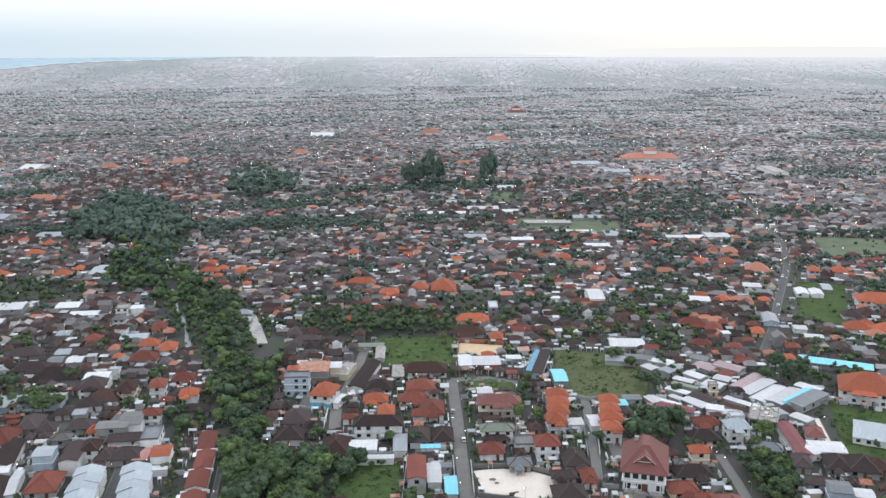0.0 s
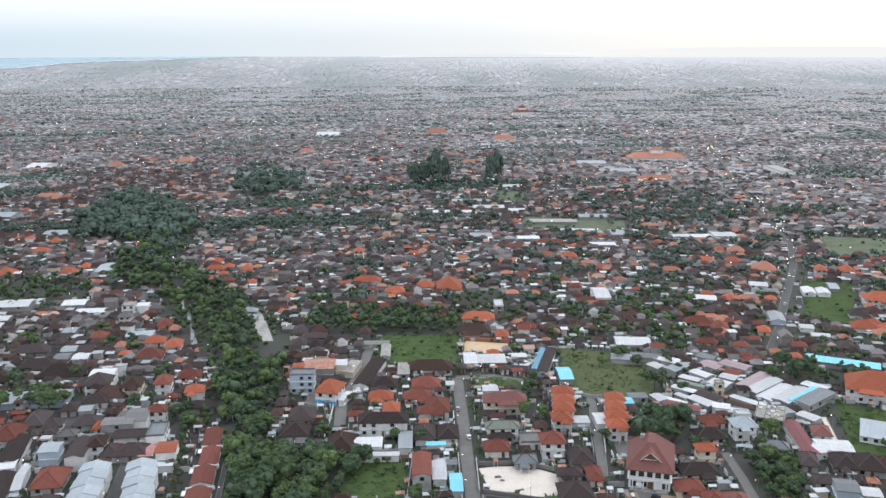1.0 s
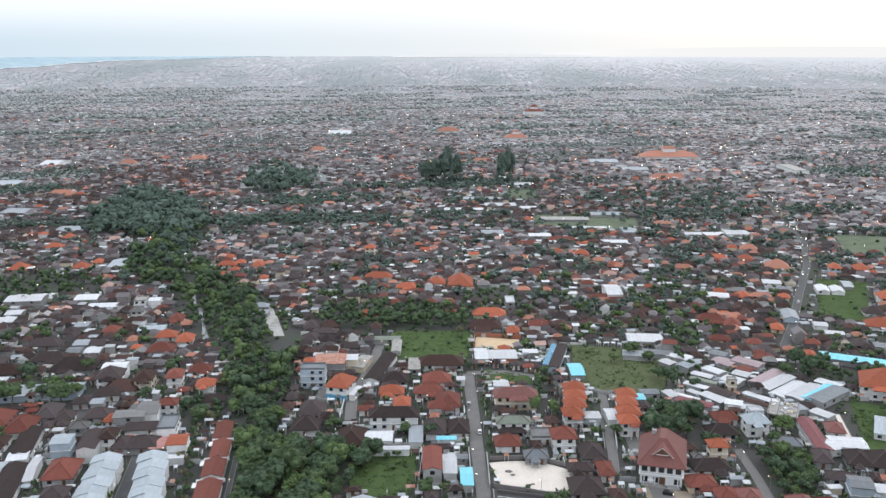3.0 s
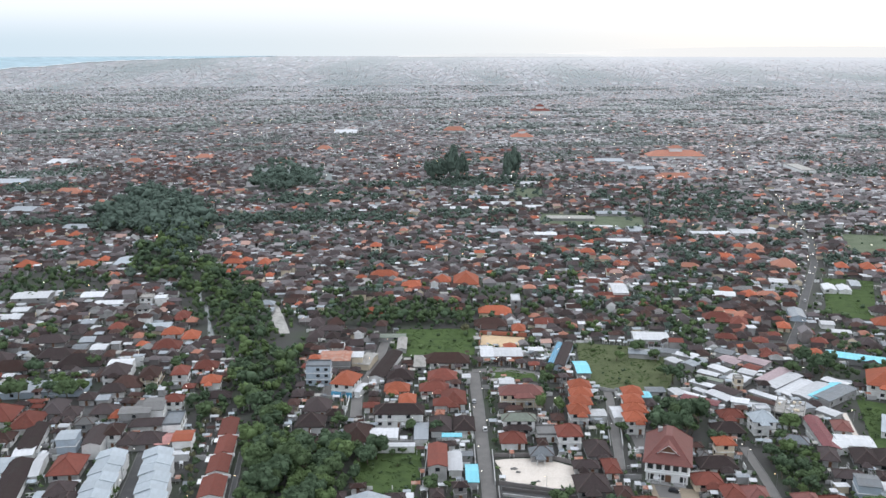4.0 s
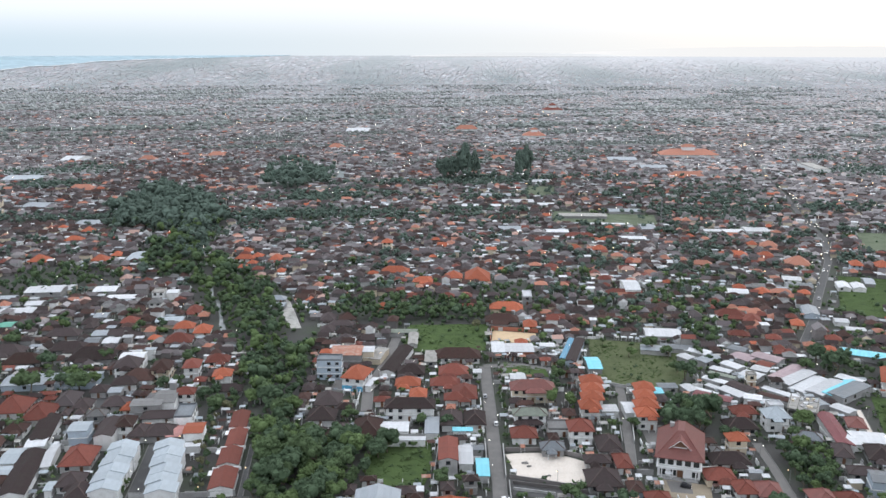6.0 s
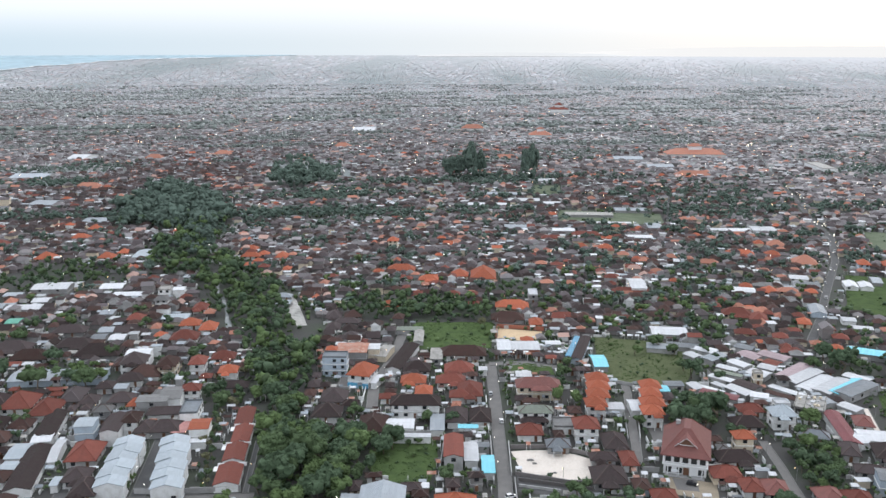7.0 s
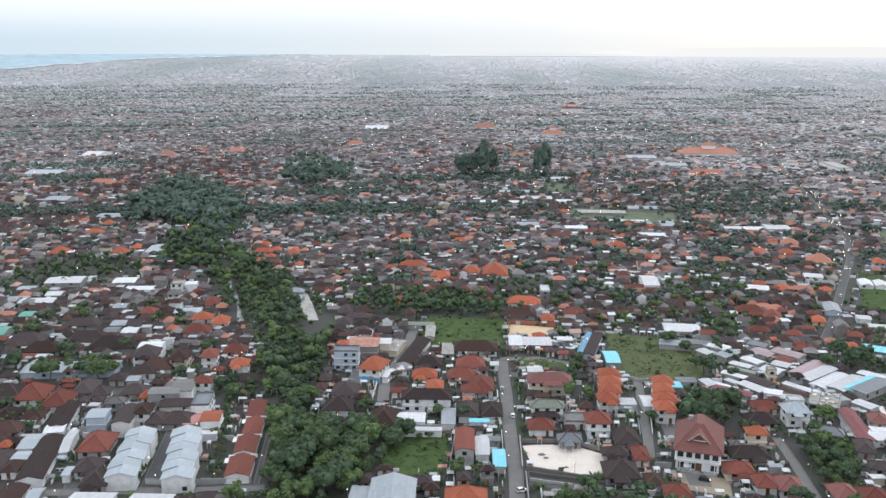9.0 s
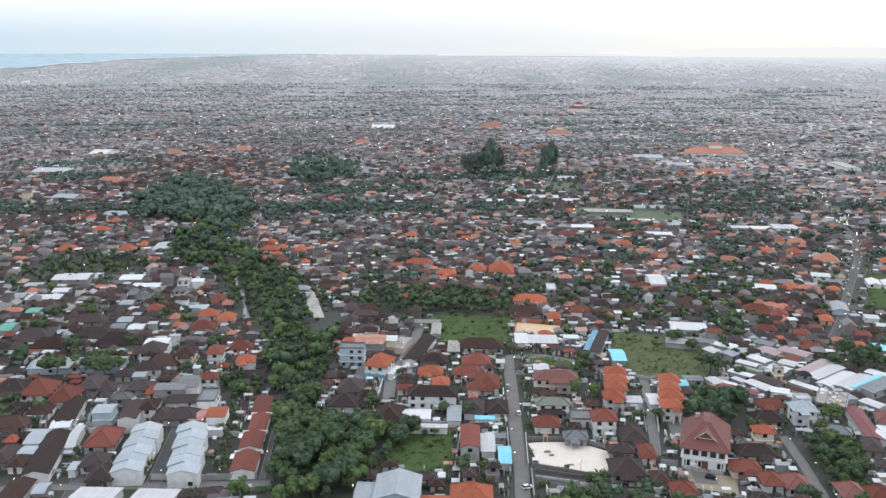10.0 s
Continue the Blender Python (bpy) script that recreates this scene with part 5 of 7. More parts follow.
def mark(x, y, radius, height, key):
    """Keeps a place for a tree of its own."""
    MARKED.append((x, y, radius, height, key))
    TAKEN.append((x, y, radius * 1.3, radius * 1.3, 0))


mark(-43, 295, 2.4, 4.2, "fresh")
mark(-38, 294, 2.0, 3.6, "mid")
mark(-26, 292, 2.2, 3.4, "mid")
mark(-22.5, 294, 1.6, 2.8, "fresh")
mark(-20, 289, 1.4, 2.2, "mid")
mark(-24, 284, 1.5, 2.0, "fresh")
mark(31.1, 256.2, 4.4, 7.4, "mid")
mark(75.0, 311.5, 5.0, 11.5, "deep")
mark(81.5, 308.0, 5.6, 12.0, "deep")
mark(88.0, 318.0, 5.6, 12.5, "deep")
mark(83.0, 320.0, 5.0, 11.0, "mid")
mark(95.0, 330.0, 4.0, 8.0, "mid")
mark(-10.8, 264.7, 3.4, 6.5, "mid")
mark(-5.3, 267.3, 2.1, 4.5, "fresh")
mark(34.6, 359.6, 4.0, 7.5, "mid")
mark(32.4, 346.6, 2.9, 5.5, "deep")
mark(38.1, 374.7, 2.6, 4.9, "mid")
mark(91.3, 364.0, 5.1, 9.7, "deep")
mark(88.8, 372.4, 3.1, 5.9, "mid")
mark(-11.1, 310.3, 3.3, 6.2, "deep")
mark(-20.8, 313.3, 2.9, 5.4, "mid")
mark(-42.7, 349.4, 2.2, 4.5, "fresh")
mark(-31.2, 342.3, 2.4, 4.5, "fresh")
mark(-167.0, 340.8, 5.2, 9.8, "mid")
mark(-163.9, 345.5, 3.9, 7.4, "fresh")
mark(-176.0, 343.6, 3.7, 7.0, "deep")
mark(-207.4, 348.4, 5.5, 10.4, "deep")
mark(-186.8, 336.6, 5.8, 10.9, "mid")
mark(-195.7, 316.6, 3.1, 5.8, "deep")
mark(-124.4, 282.7, 1.7, 4.5, "fresh")
mark(-115.4, 260.6, 2.0, 4.5, "fresh")
mark(-115.1, 254.3, 2.0, 4.5, "mid")
mark(-118.6, 273.3, 1.7, 4.5, "mid")
mark(-143.6, 267.9, 1.7, 4.5, "mid")
mark(-104.1, 323.6, 3.8, 7.1, "mid")
mark(-110.9, 331.8, 3.6, 6.9, "deep")
mark(-99.5, 322.9, 2.8, 5.3, "dry")
mark(-95.5, 275.7, 1.9, 4.5, "dry")
mark(-100.6, 289.0, 1.9, 4.5, "dry")
mark(-103.9, 304.0, 1.8, 4.5, "mid")
mark(-111.5, 347.2, 2.2, 4.5, "mid")
mark(-104.6, 357.6, 2.5, 4.8, "dry")
mark(-132.2, 343.7, 3.5, 6.7, "deep")
mark(-127.7, 348.1, 3.0, 5.8, "mid")
mark(-192.5, 366.3, 4.5, 8.5, "deep")
mark(-171.3, 377.4, 3.4, 6.4, "mid")
mark(-222.7, 392.9, 4.2, 8.1, "mid")
mark(82.3, 401.0, 3.9, 7.4, "mid")
mark(88.6, 393.0, 3.3, 6.2, "mid")
mark(71.8, 392.5, 2.7, 5.1, "fresh")
mark(61.3, 410.4, 2.2, 4.5, "mid")
mark(-0.2, 431.3, 2.9, 5.5, "dry")
mark(102.2, 360.7, 2.6, 4.9, "deep")
mark(59.9, 313.2, 2.7, 5.1, "mid")
mark(51.5, 313.0, 2.2, 4.5, "fresh")
mark(85.6, 312.1, 3.2, 6.0, "mid")
mark(91.2, 326.2, 2.8, 5.3, "fresh")
mark(104.0, 304.8, 2.2, 4.5, "mid")
mark(93.0, 297.4, 1.7, 4.5, "fresh")
mark(117.1, 305.4, 2.7, 5.2, "mid")
mark(121.2, 292.0, 2.7, 5.0, "fresh")
mark(158.0, 374.2, 6.0, 11.5, "deep")
mark(156.9, 390.0, 5.1, 9.7, "deep")
mark(146.8, 376.3, 3.8, 7.3, "mid")
mark(79.3, 331.8, 4.2, 8.0, "deep")
mark(84.7, 326.7, 4.2, 8.0, "deep")
mark(72.0, 322.0, 2.7, 5.2, "deep")
mark(4.0, 382.6, 1.6, 4.5, "mid")
mark(-3.5, 363.8, 1.5, 4.5, "mid")

for k in range(13):
    # small trees and bushes that hang over the lane's walls
    mark(2.0 - 0.045 * 8 * k / 2 + 0.6 * math.sin(k * 2.1), 272 + 8.1 * k, 1.0 + 0.5 * math.sin(k * 1.9) ** 2, 2.4 + 1.2 * math.sin(k * 2.7) ** 2, ("mid", "fresh", "deep")[k % 3])
    mark(11.3 - 0.09 * k + 0.5 * math.sin(k * 2.9), 296 + 6.6 * k, 0.9 + 0.5 * math.sin(k * 1.3) ** 2, 2.2 + 1.2 * math.sin(k * 2.2) ** 2, ("deep", "mid", "fresh")[k % 3])
for k in range(22):
    # a straggling hedge of small trees between the terraces and the red-roofed row
    t = k / 21
    mark(-90.5 - 13.5 * t + 1.3 * math.sin(k * 2.4), 257 + 64 * t, 1.5 + 0.5 * math.sin(k * 1.7) ** 2, 3.4 + 1.4 * math.sin(k * 3.1) ** 2, ("mid", "dry", "deep")[k % 3])

# ---- the rest of the town ----
gen = np.random.default_rng(5)


def field(x, y, size, seed):
    """Smooth noise over the plan, about 0 to 1."""
    s = np.zeros_like(x)
    g = np.random.default_rng(seed)
    for k in range(7):
        a, p = g.uniform(0, 6.28), g.uniform(0, 6.28)
        f = 6.28 / size * g.uniform(0.5, 1.6)
        s += np.sin((x * np.cos(a) + y * np.sin(a)) * f + p)
    return 0.5 + s / 6.0


def wander(x, y):
    """Bends the straight edges of the woods."""
    a = 1.5 + 0.035 * np.maximum(np.hypot(x, y) - 330, 0)
    return x + a * (field(x, y, 45, 31) - 0.5) * 2, y + a * (field(x, y, 45, 32) - 0.5) * 3


def street_turn(x, y):
    """The way the house rows lie, degrees."""
    return 8 * np.clip(-x / 150, -3, 1.5) + 10 * (field(x, y, 900, 21) - 0.5)


def free(x, y, r):
    """Which of these round plots touch no wood, field, lane or house."""
    ok = np.ones(x.shape, bool)
    for poly, *_ in GREEN:
        ok &= ~inside(poly, *wander(x, y))
    for _, poly, *_ in MEADOWS:
        for a, b in ((0, 0), (r, 0), (-r, 0), (0, r), (0, -r)):
            ok &= ~inside(poly, x + a, y + b)
    for pts, width in LANES:
        for (ax, ay), (bx, by) in zip(pts, pts[1:]):
            t = np.clip(((x - ax) * (bx - ax) + (y - ay) * (by - ay)) / ((bx - ax) ** 2 + (by - ay) ** 2), 0, 1)
            ok &= np.hypot(x - ax - t * (bx - ax), y - ay - t * (by - ay)) > width / 2 + r * 0.8
    for hx, hy, w, d, turn in TAKEN:
        c, s = math.cos(radians(turn)), math.sin(radians(turn))
        u, v = (x - hx) * c + (y - hy) * s, -(x - hx) * s + (y - hy) * c
        ok &= (np.abs(u) > w / 2 + r * 0.62) | (np.abs(v) > d / 2 + r * 0.62)
    return ok


def plots(r0, r1, gap, wild=0.2, side=0.66):
    """Jittered plots along bent rows, between two distances from the start."""
    n = int(r1 * side / gap) + 2
    i, j = np.meshgrid(np.arange(-n, n), np.arange(int(r0 * 0.68 / gap) - 3, int(r1 * 1.1 / gap) + 3))
    x = (i + 0.5 * (j % 2)) * gap + gen.uniform(-1, 1, i.shape) * gap * wild
    y = j * gap + gen.uniform(-1, 1, i.shape) * gap * wild + 0.12 * x
    y = y + 14 * np.sin(x / 90.0)
    x, y = x.ravel(), y.ravel()
    r = np.hypot(x, y)
    k = (r > r0) & (r < r1) & (np.abs(x) < y * side + 25) & (y > 232)
    return x[k], y[k]


ROOF_KEYS = ["dark", "brown", "red", "orange", "haze_mid", "haze_faded", "grey", "white", "zinc", "concrete", "asbestos", "haze_thick", "rosy", "ashen", "terracotta", "haze_thin", "haze_weathered"]
TILED = 7  # the first seven are tiled and hipped


def roof_choice(x, y, far):
    """Roof kinds by district: brown tile in the old blocks, orange tile in the new ones, sheet, concrete and haze-paled
    tile towards the shore.
    """
    n = field(x, y, 110, 3)
    m = field(x, y, 420, 4)
    u = gen.uniform(0, 1, x.shape)
    p = np.zeros((len(x), len(ROOF_KEYS)))
    # mixes run from clear near colours to roofs with thicker painted haze
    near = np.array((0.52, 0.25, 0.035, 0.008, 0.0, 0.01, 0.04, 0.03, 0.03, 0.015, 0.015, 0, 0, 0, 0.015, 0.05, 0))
    haze_thin = np.array((0.18, 0.13, 0.02, 0.008, 0.04, 0.02, 0.03, 0.085, 0.07, 0.02, 0.02, 0, 0, 0, 0.05, 0.29, 0.08))
    haze_mid = np.array((0.03, 0.04, 0.0, 0.005, 0.13, 0.05, 0.03, 0.065, 0.04, 0.02, 0.04, 0, 0, 0, 0.03, 0.17, 0.36))
    haze_thick = np.array((0, 0, 0, 0, 0.16, 0.03, 0, 0.03, 0.04, 0.05, 0.14, 0.33, 0.12, 0.10, 0, 0, 0))
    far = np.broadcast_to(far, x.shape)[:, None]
    p[:] = np.where(far < 0.4, near * (1 - far / 0.4) + haze_thin * far / 0.4, np.where(far < 1, haze_thin * (1 - far) / 0.6 + haze_mid * (far - 0.4) / 0.6, haze_mid * (2 - far) + haze_thick * (far - 1)))
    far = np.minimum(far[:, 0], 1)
    c = field(x, y, 46, 13)
    p[:, 3] += (1 - 0.8 * far) * 0.32 * np.clip((c - 0.98) * 6, 0, 1)
    p[:, 14] += (1 - 0.85 * far) * 0.36 * np.clip((c - 0.93) * 6, 0, 1)
    p[:, 2] += (1 - far) * 0.16 * np.clip((n - 0.62) * 4, 0, 1)
    p[:, 14] += (1 - far) * 0.04 * np.clip(x / 200, 0, 1)
    # haze tint: rose roofs replace grey ones on the sunward side
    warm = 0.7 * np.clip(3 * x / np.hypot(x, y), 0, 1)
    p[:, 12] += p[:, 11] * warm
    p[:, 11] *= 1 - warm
    p[:, [2, 3, 14]] *= np.where(x < -60, 0.5, 1.0)[:, None]
    p[:, 1] += (1 - far) * 0.3 * np.clip((x - 60) / 80, 0, 1)
    p[:, 2] += (1 - far) * 0.06 * np.clip((x - 60) / 80, 0, 1)
    p[:, 7:9] += (0.05 * np.clip((m - 0.6) * 3, 0, 1))[:, None]
    p /= p.sum(1, keepdims=True)
    return (u[:, None] > np.cumsum(p, 1)).sum(1).clip(0, len(ROOF_KEYS) - 1)


def block(name, x, y, w, d, h, turn, roofs, label, flat=0.0):
    """Many far houses, joined: walls, eaves and hipped or low roofs for each."""
    n = len(x)
    c, s = np.cos(np.radians(turn)), np.sin(np.radians(turn))
    z0 = rise(x, y)
    over = 0.6
    tiled = (roofs < TILED) | (roofs >= 11)
    gabled = tiled & (gen.uniform(0, 1, n) < 0.3)
    # far roofs are flattened so fewer shaded slopes show, in place of haze
    rh = np.where(tiled, np.where(np.hypot(x, y) < 1250, gen.uniform(0.26, 0.46, n), 0.15), 0.07) * np.minimum(w, d)
    rx = np.where(tiled, np.where(w >= d, np.where(gabled, w / 2 + 0.3, (w - d) / 2 * gen.uniform(0.7, 1.2, n)), 0) + 0.05, w / 2 + over)
    ry = np.where(tiled, np.where(w < d, np.where(gabled, d / 2 + 0.3, (d - w) / 2), 0), 0)
    loc = []
    for k in (0, 1):
        for i, j in ((-1, -1), (1, -1), (1, 1), (-1, 1)):
            loc.append((i * w / 2, j * d / 2, np.full(n, -0.2) if k == 0 else h))
    for i, j in ((-1, -1), (1, -1), (1, 1), (-1, 1)):
        loc.append((i * (w / 2 + over), j * (d / 2 + over), h))
    loc.append((-rx, -ry, h + rh))
    loc.append((rx, ry, h + rh))
    v = np.empty((n, 14, 3))
    for k, (a, b, z) in enumerate(loc):
        v[:, k, 0], v[:, k, 1], v[:, k, 2] = x + a * c - b * s, y + a * s + b * c, z0 + z
    wide = (w >= d) | ((roofs >= TILED) & (roofs < 11))
    off = (np.arange(n) * 14).tolist()
    r = np.hypot(x, y)
    # walls past 1000 m take paler colours in place of haze
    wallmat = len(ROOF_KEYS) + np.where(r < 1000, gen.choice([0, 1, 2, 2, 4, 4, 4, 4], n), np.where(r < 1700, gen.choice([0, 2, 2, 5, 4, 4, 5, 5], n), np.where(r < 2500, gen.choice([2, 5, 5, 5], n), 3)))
    faces, index = [], []
    for q, o in enumerate(off):
        wm, rm = int(wallmat[q]), int(roofs[q])
        em = wm if gabled[q] else rm
        faces += [(o, o + 1, o + 5, o + 4), (o + 1, o + 2, o + 6, o + 5), (o + 2, o + 3, o + 7, o + 6), (o + 3, o, o + 4, o + 7), (o + 11, o + 10, o + 9, o + 8)]
        index += [wm] * 4 + [rm]
        if wide[q]:
            faces += [(o + 8, o + 9, o + 13, o + 12), (o + 9, o + 10, o + 13), (o + 10, o + 11, o + 12, o + 13), (o + 11, o + 8, o + 12)]
        else:
            faces += [(o + 8, o + 9, o + 12), (o + 9, o + 10, o + 13, o + 12), (o + 10, o + 11, o + 13), (o + 11, o + 8, o + 12, o + 13)]
        index += [rm, em, rm, em] if wide[q] else [em, rm, em, rm]
    ob = mesh_object(name, v.reshape(-1, 3), faces, [ROOF[k] for k in ROOF_KEYS] + [WALL["white"], WALL["cream"], WALL["grey"], WALL["hazed_white"], WALL["dim"], WALL["hazed_grey"]], index)
    return tagged(ob, label, "houses", kind="stuff")


TREES = []  # x, y, crown radius, height, leaf kind


def leafy(x, y):
    """How green the town is: gardens thick in the middle and to the east, thin in the packed west."""
    return 0.05 + 0.32 * np.clip((x + 40) / 150, 0, 1) * np.clip((640 - y) / 100, 0.2, 1)


def near_town():
    """Plots up to the middle distance: the first few hundred houses are things of their own, the rest is joined."""
    x, y = plots(235, 720, 6.0, 0.3)
    ok = free(x, y, 3.4) & ((np.hypot(x, y) > 345) | free(x, y, 4.6))
    x, y = x[ok], y[ok]
    tree = field(x, y, 55, 8) + 0.55 * gen.uniform(-1, 1, x.shape) > 1.02 - leafy(x, y) * 1.2
    roomy = free(x, y, 6.0)
    gap = (gen.uniform(0, 1, x.shape) < 0.05) | (tree & ~roomy)
    tree &= roomy
    for a, b in zip(x[tree], y[tree]):
        # trees farther back get the leaf colour with haze painted in
        TREES.append((a, b, gen.uniform(2.6, 5.0), gen.uniform(4.5, 9), gen.choice(["mid", "deep", "mid", "fresh"]) if b < 420 + 160 * gen.random() else "dusty"))
    k = ~tree & ~gap
    x, y = x[k], y[k]
    w, d = gen.uniform(3.8, 7.6, x.shape), gen.uniform(3.4, 5.6, x.shape)
    swap = gen.uniform(0, 1, x.shape) < 0.4
    w, d = np.where(swap, d, w), np.where(swap, w, d)
    fl = np.where(gen.uniform(0, 1, x.shape) < 0.09, 2, 1)
    turn = street_turn(x, y) + gen.normal(0, 4, x.shape)
    # painted haze sets in: paler roofs beyond 380 m
    roofs = roof_choice(x, y, 0.06 + 0.48 * np.clip((np.hypot(x, y) - 380) / 340, 0, 1))
    small = np.where((roofs >= TILED) & (roofs < 11), 0.66, 1.0)
    w, d = w * small, d * small
    own = np.argsort(np.hypot(x, y))[:300]
    for q in own:
        key = ROOF_KEYS[roofs[q]]
        house("hip" if roofs[q] < TILED or key == "terracotta" else "flat" if key == "concrete" else "shed", float(x[q]), float(y[q]), float(w[q]), float(d[q]), float(turn[q]), int(fl[q]), key,
              rng.choice(["white", "grey", "grey", "cream", "grey"]), floor_h=2.7, name="bungalow" if roofs[q] < TILED and fl[q] == 1 and rng.random() < 0.75 else "")
    rest = np.ones(x.shape, bool)
    rest[own] = False
    TAKEN.extend((float(x[q]), float(y[q]), float(w[q]), float(d[q]), float(turn[q])) for q in np.nonzero(rest)[0])
    block("town_houses", x[rest], y[rest], w[rest], d[rest], fl[rest] * gen.uniform(1.9, 2.7, rest.sum()), turn[rest], roofs[rest], "close-packed low houses with brown, orange and metal roofs")


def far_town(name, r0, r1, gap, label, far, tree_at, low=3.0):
    x, y = plots(r0, r1, gap, 0.6)
    r, a = np.hypot(x, y), np.arctan2(x, y)
    ok = free(x, y, gap * 0.5) & (r < np.array([SHORE(q) for q in a]) - 20)
    x, y = x[ok], y[ok]
    away = np.clip((np.hypot(x, y) - 1800) / 1000, 0, 1)
    tree = field(x * 0.55, y, 130, 9) * 0.8 + field(x * 0.6, y, 420, 10) * 0.45 + (0.22 - 0.06 * away) * gen.uniform(-1, 1, x.shape) + 0.22 * away * np.clip(-3 * x / np.hypot(x, y) - 0.5, 0, 1) > tree_at + 0.04 - 0.04 * away + 0.1 * np.clip((np.hypot(x, y) - 2500) / 1500, 0, 1)
    tree &= np.hypot(x, y) < 2700 + 500 * gen.uniform(0, 1, x.shape)
    for p, q in zip(x[tree], y[tree]):
        # leaf copy chosen by distance, each with more haze in its colour
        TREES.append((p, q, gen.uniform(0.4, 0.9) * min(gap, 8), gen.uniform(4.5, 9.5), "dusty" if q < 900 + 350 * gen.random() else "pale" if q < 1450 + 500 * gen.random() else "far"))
    k = ~tree & (gen.uniform(0, 1, x.shape) > 0.06 + 0.45 * np.clip((np.hypot(x, y) - 2300) / 900, 0, 1) * (gap < 12) + 0.8 * np.clip((np.hypot(x, y) - 3900) / 900, 0, 1))
    x, y = x[k], y[k]
    size = min(gap, 7.4)
    w, d = gen.uniform(0.75, 1.25, x.shape) * size, gen.uniform(0.6, 0.95, x.shape) * size
    swap = gen.uniform(0, 1, x.shape) < 0.35
    w, d = np.where(swap, d, w), np.where(swap, w, d)
    h = np.where(gen.uniform(0, 1, x.shape) < 0.06 * low, 2 * low, low) * np.where(gen.uniform(0, 1, x.shape) < 0.01, 1.8, 1.0)
    # roof colours carry more haze with distance and towards the sun
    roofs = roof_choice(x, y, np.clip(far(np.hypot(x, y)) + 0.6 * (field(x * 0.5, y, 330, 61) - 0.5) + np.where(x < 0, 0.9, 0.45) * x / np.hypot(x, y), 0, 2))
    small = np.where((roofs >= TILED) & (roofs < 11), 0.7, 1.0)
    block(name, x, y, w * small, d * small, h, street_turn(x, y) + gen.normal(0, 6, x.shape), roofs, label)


for k in range(330):
    # gardens with many trees between the houses beyond the sports field
    u, v = gen.normal(0, 1, 2)
    TREES.append((218 + 34 * u, 812 + 62 * v + 0.5 * u, gen.uniform(2.2, 5.2), gen.uniform(4.5, 9.5), "dusty"))
for k in range(34):
    TREES.append((gen.uniform(40, 160), gen.uniform(685, 790), gen.uniform(2.5, 4.5), gen.uniform(5, 8), "dusty"))
    TREES.append((gen.uniform(30, 110), gen.uniform(820, 935), gen.uniform(2.5, 4.5), gen.uniform(5, 8), "dusty"))
near_town()
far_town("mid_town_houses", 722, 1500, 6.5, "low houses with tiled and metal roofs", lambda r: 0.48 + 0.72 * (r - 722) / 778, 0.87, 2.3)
# walls made very low farther out so their shaded sides hardly show
far_town("outer_town_houses", 1505, 3200, 9.6, "distant low houses with haze-paled tile and metal roofs", lambda r: 1.2 + 0.8 * np.minimum((r - 1505) / 900, 1), 0.89, 1.7)
far_town("distant_town_houses", 3210, 4760, 21.0, "distant houses in haze-paled colours towards the shore", lambda r: 2.0 + 0 * r, 0.98, 0.7)

# ---- trees ----
def ball_shape(sub):
    bm = bmesh.new()
    bmesh.ops.create_icosphere(bm, subdivisions=sub, radius=1.0)
    bm.verts.ensure_lookup_table()
    v = np.array([tuple(p.co) for p in bm.verts])
    f = np.array([[p.index for p in q.verts] for q in bm.faces])
    bm.free()
    return v, f


BALLS = {k: ball_shape(k) for k in (1, 2)}


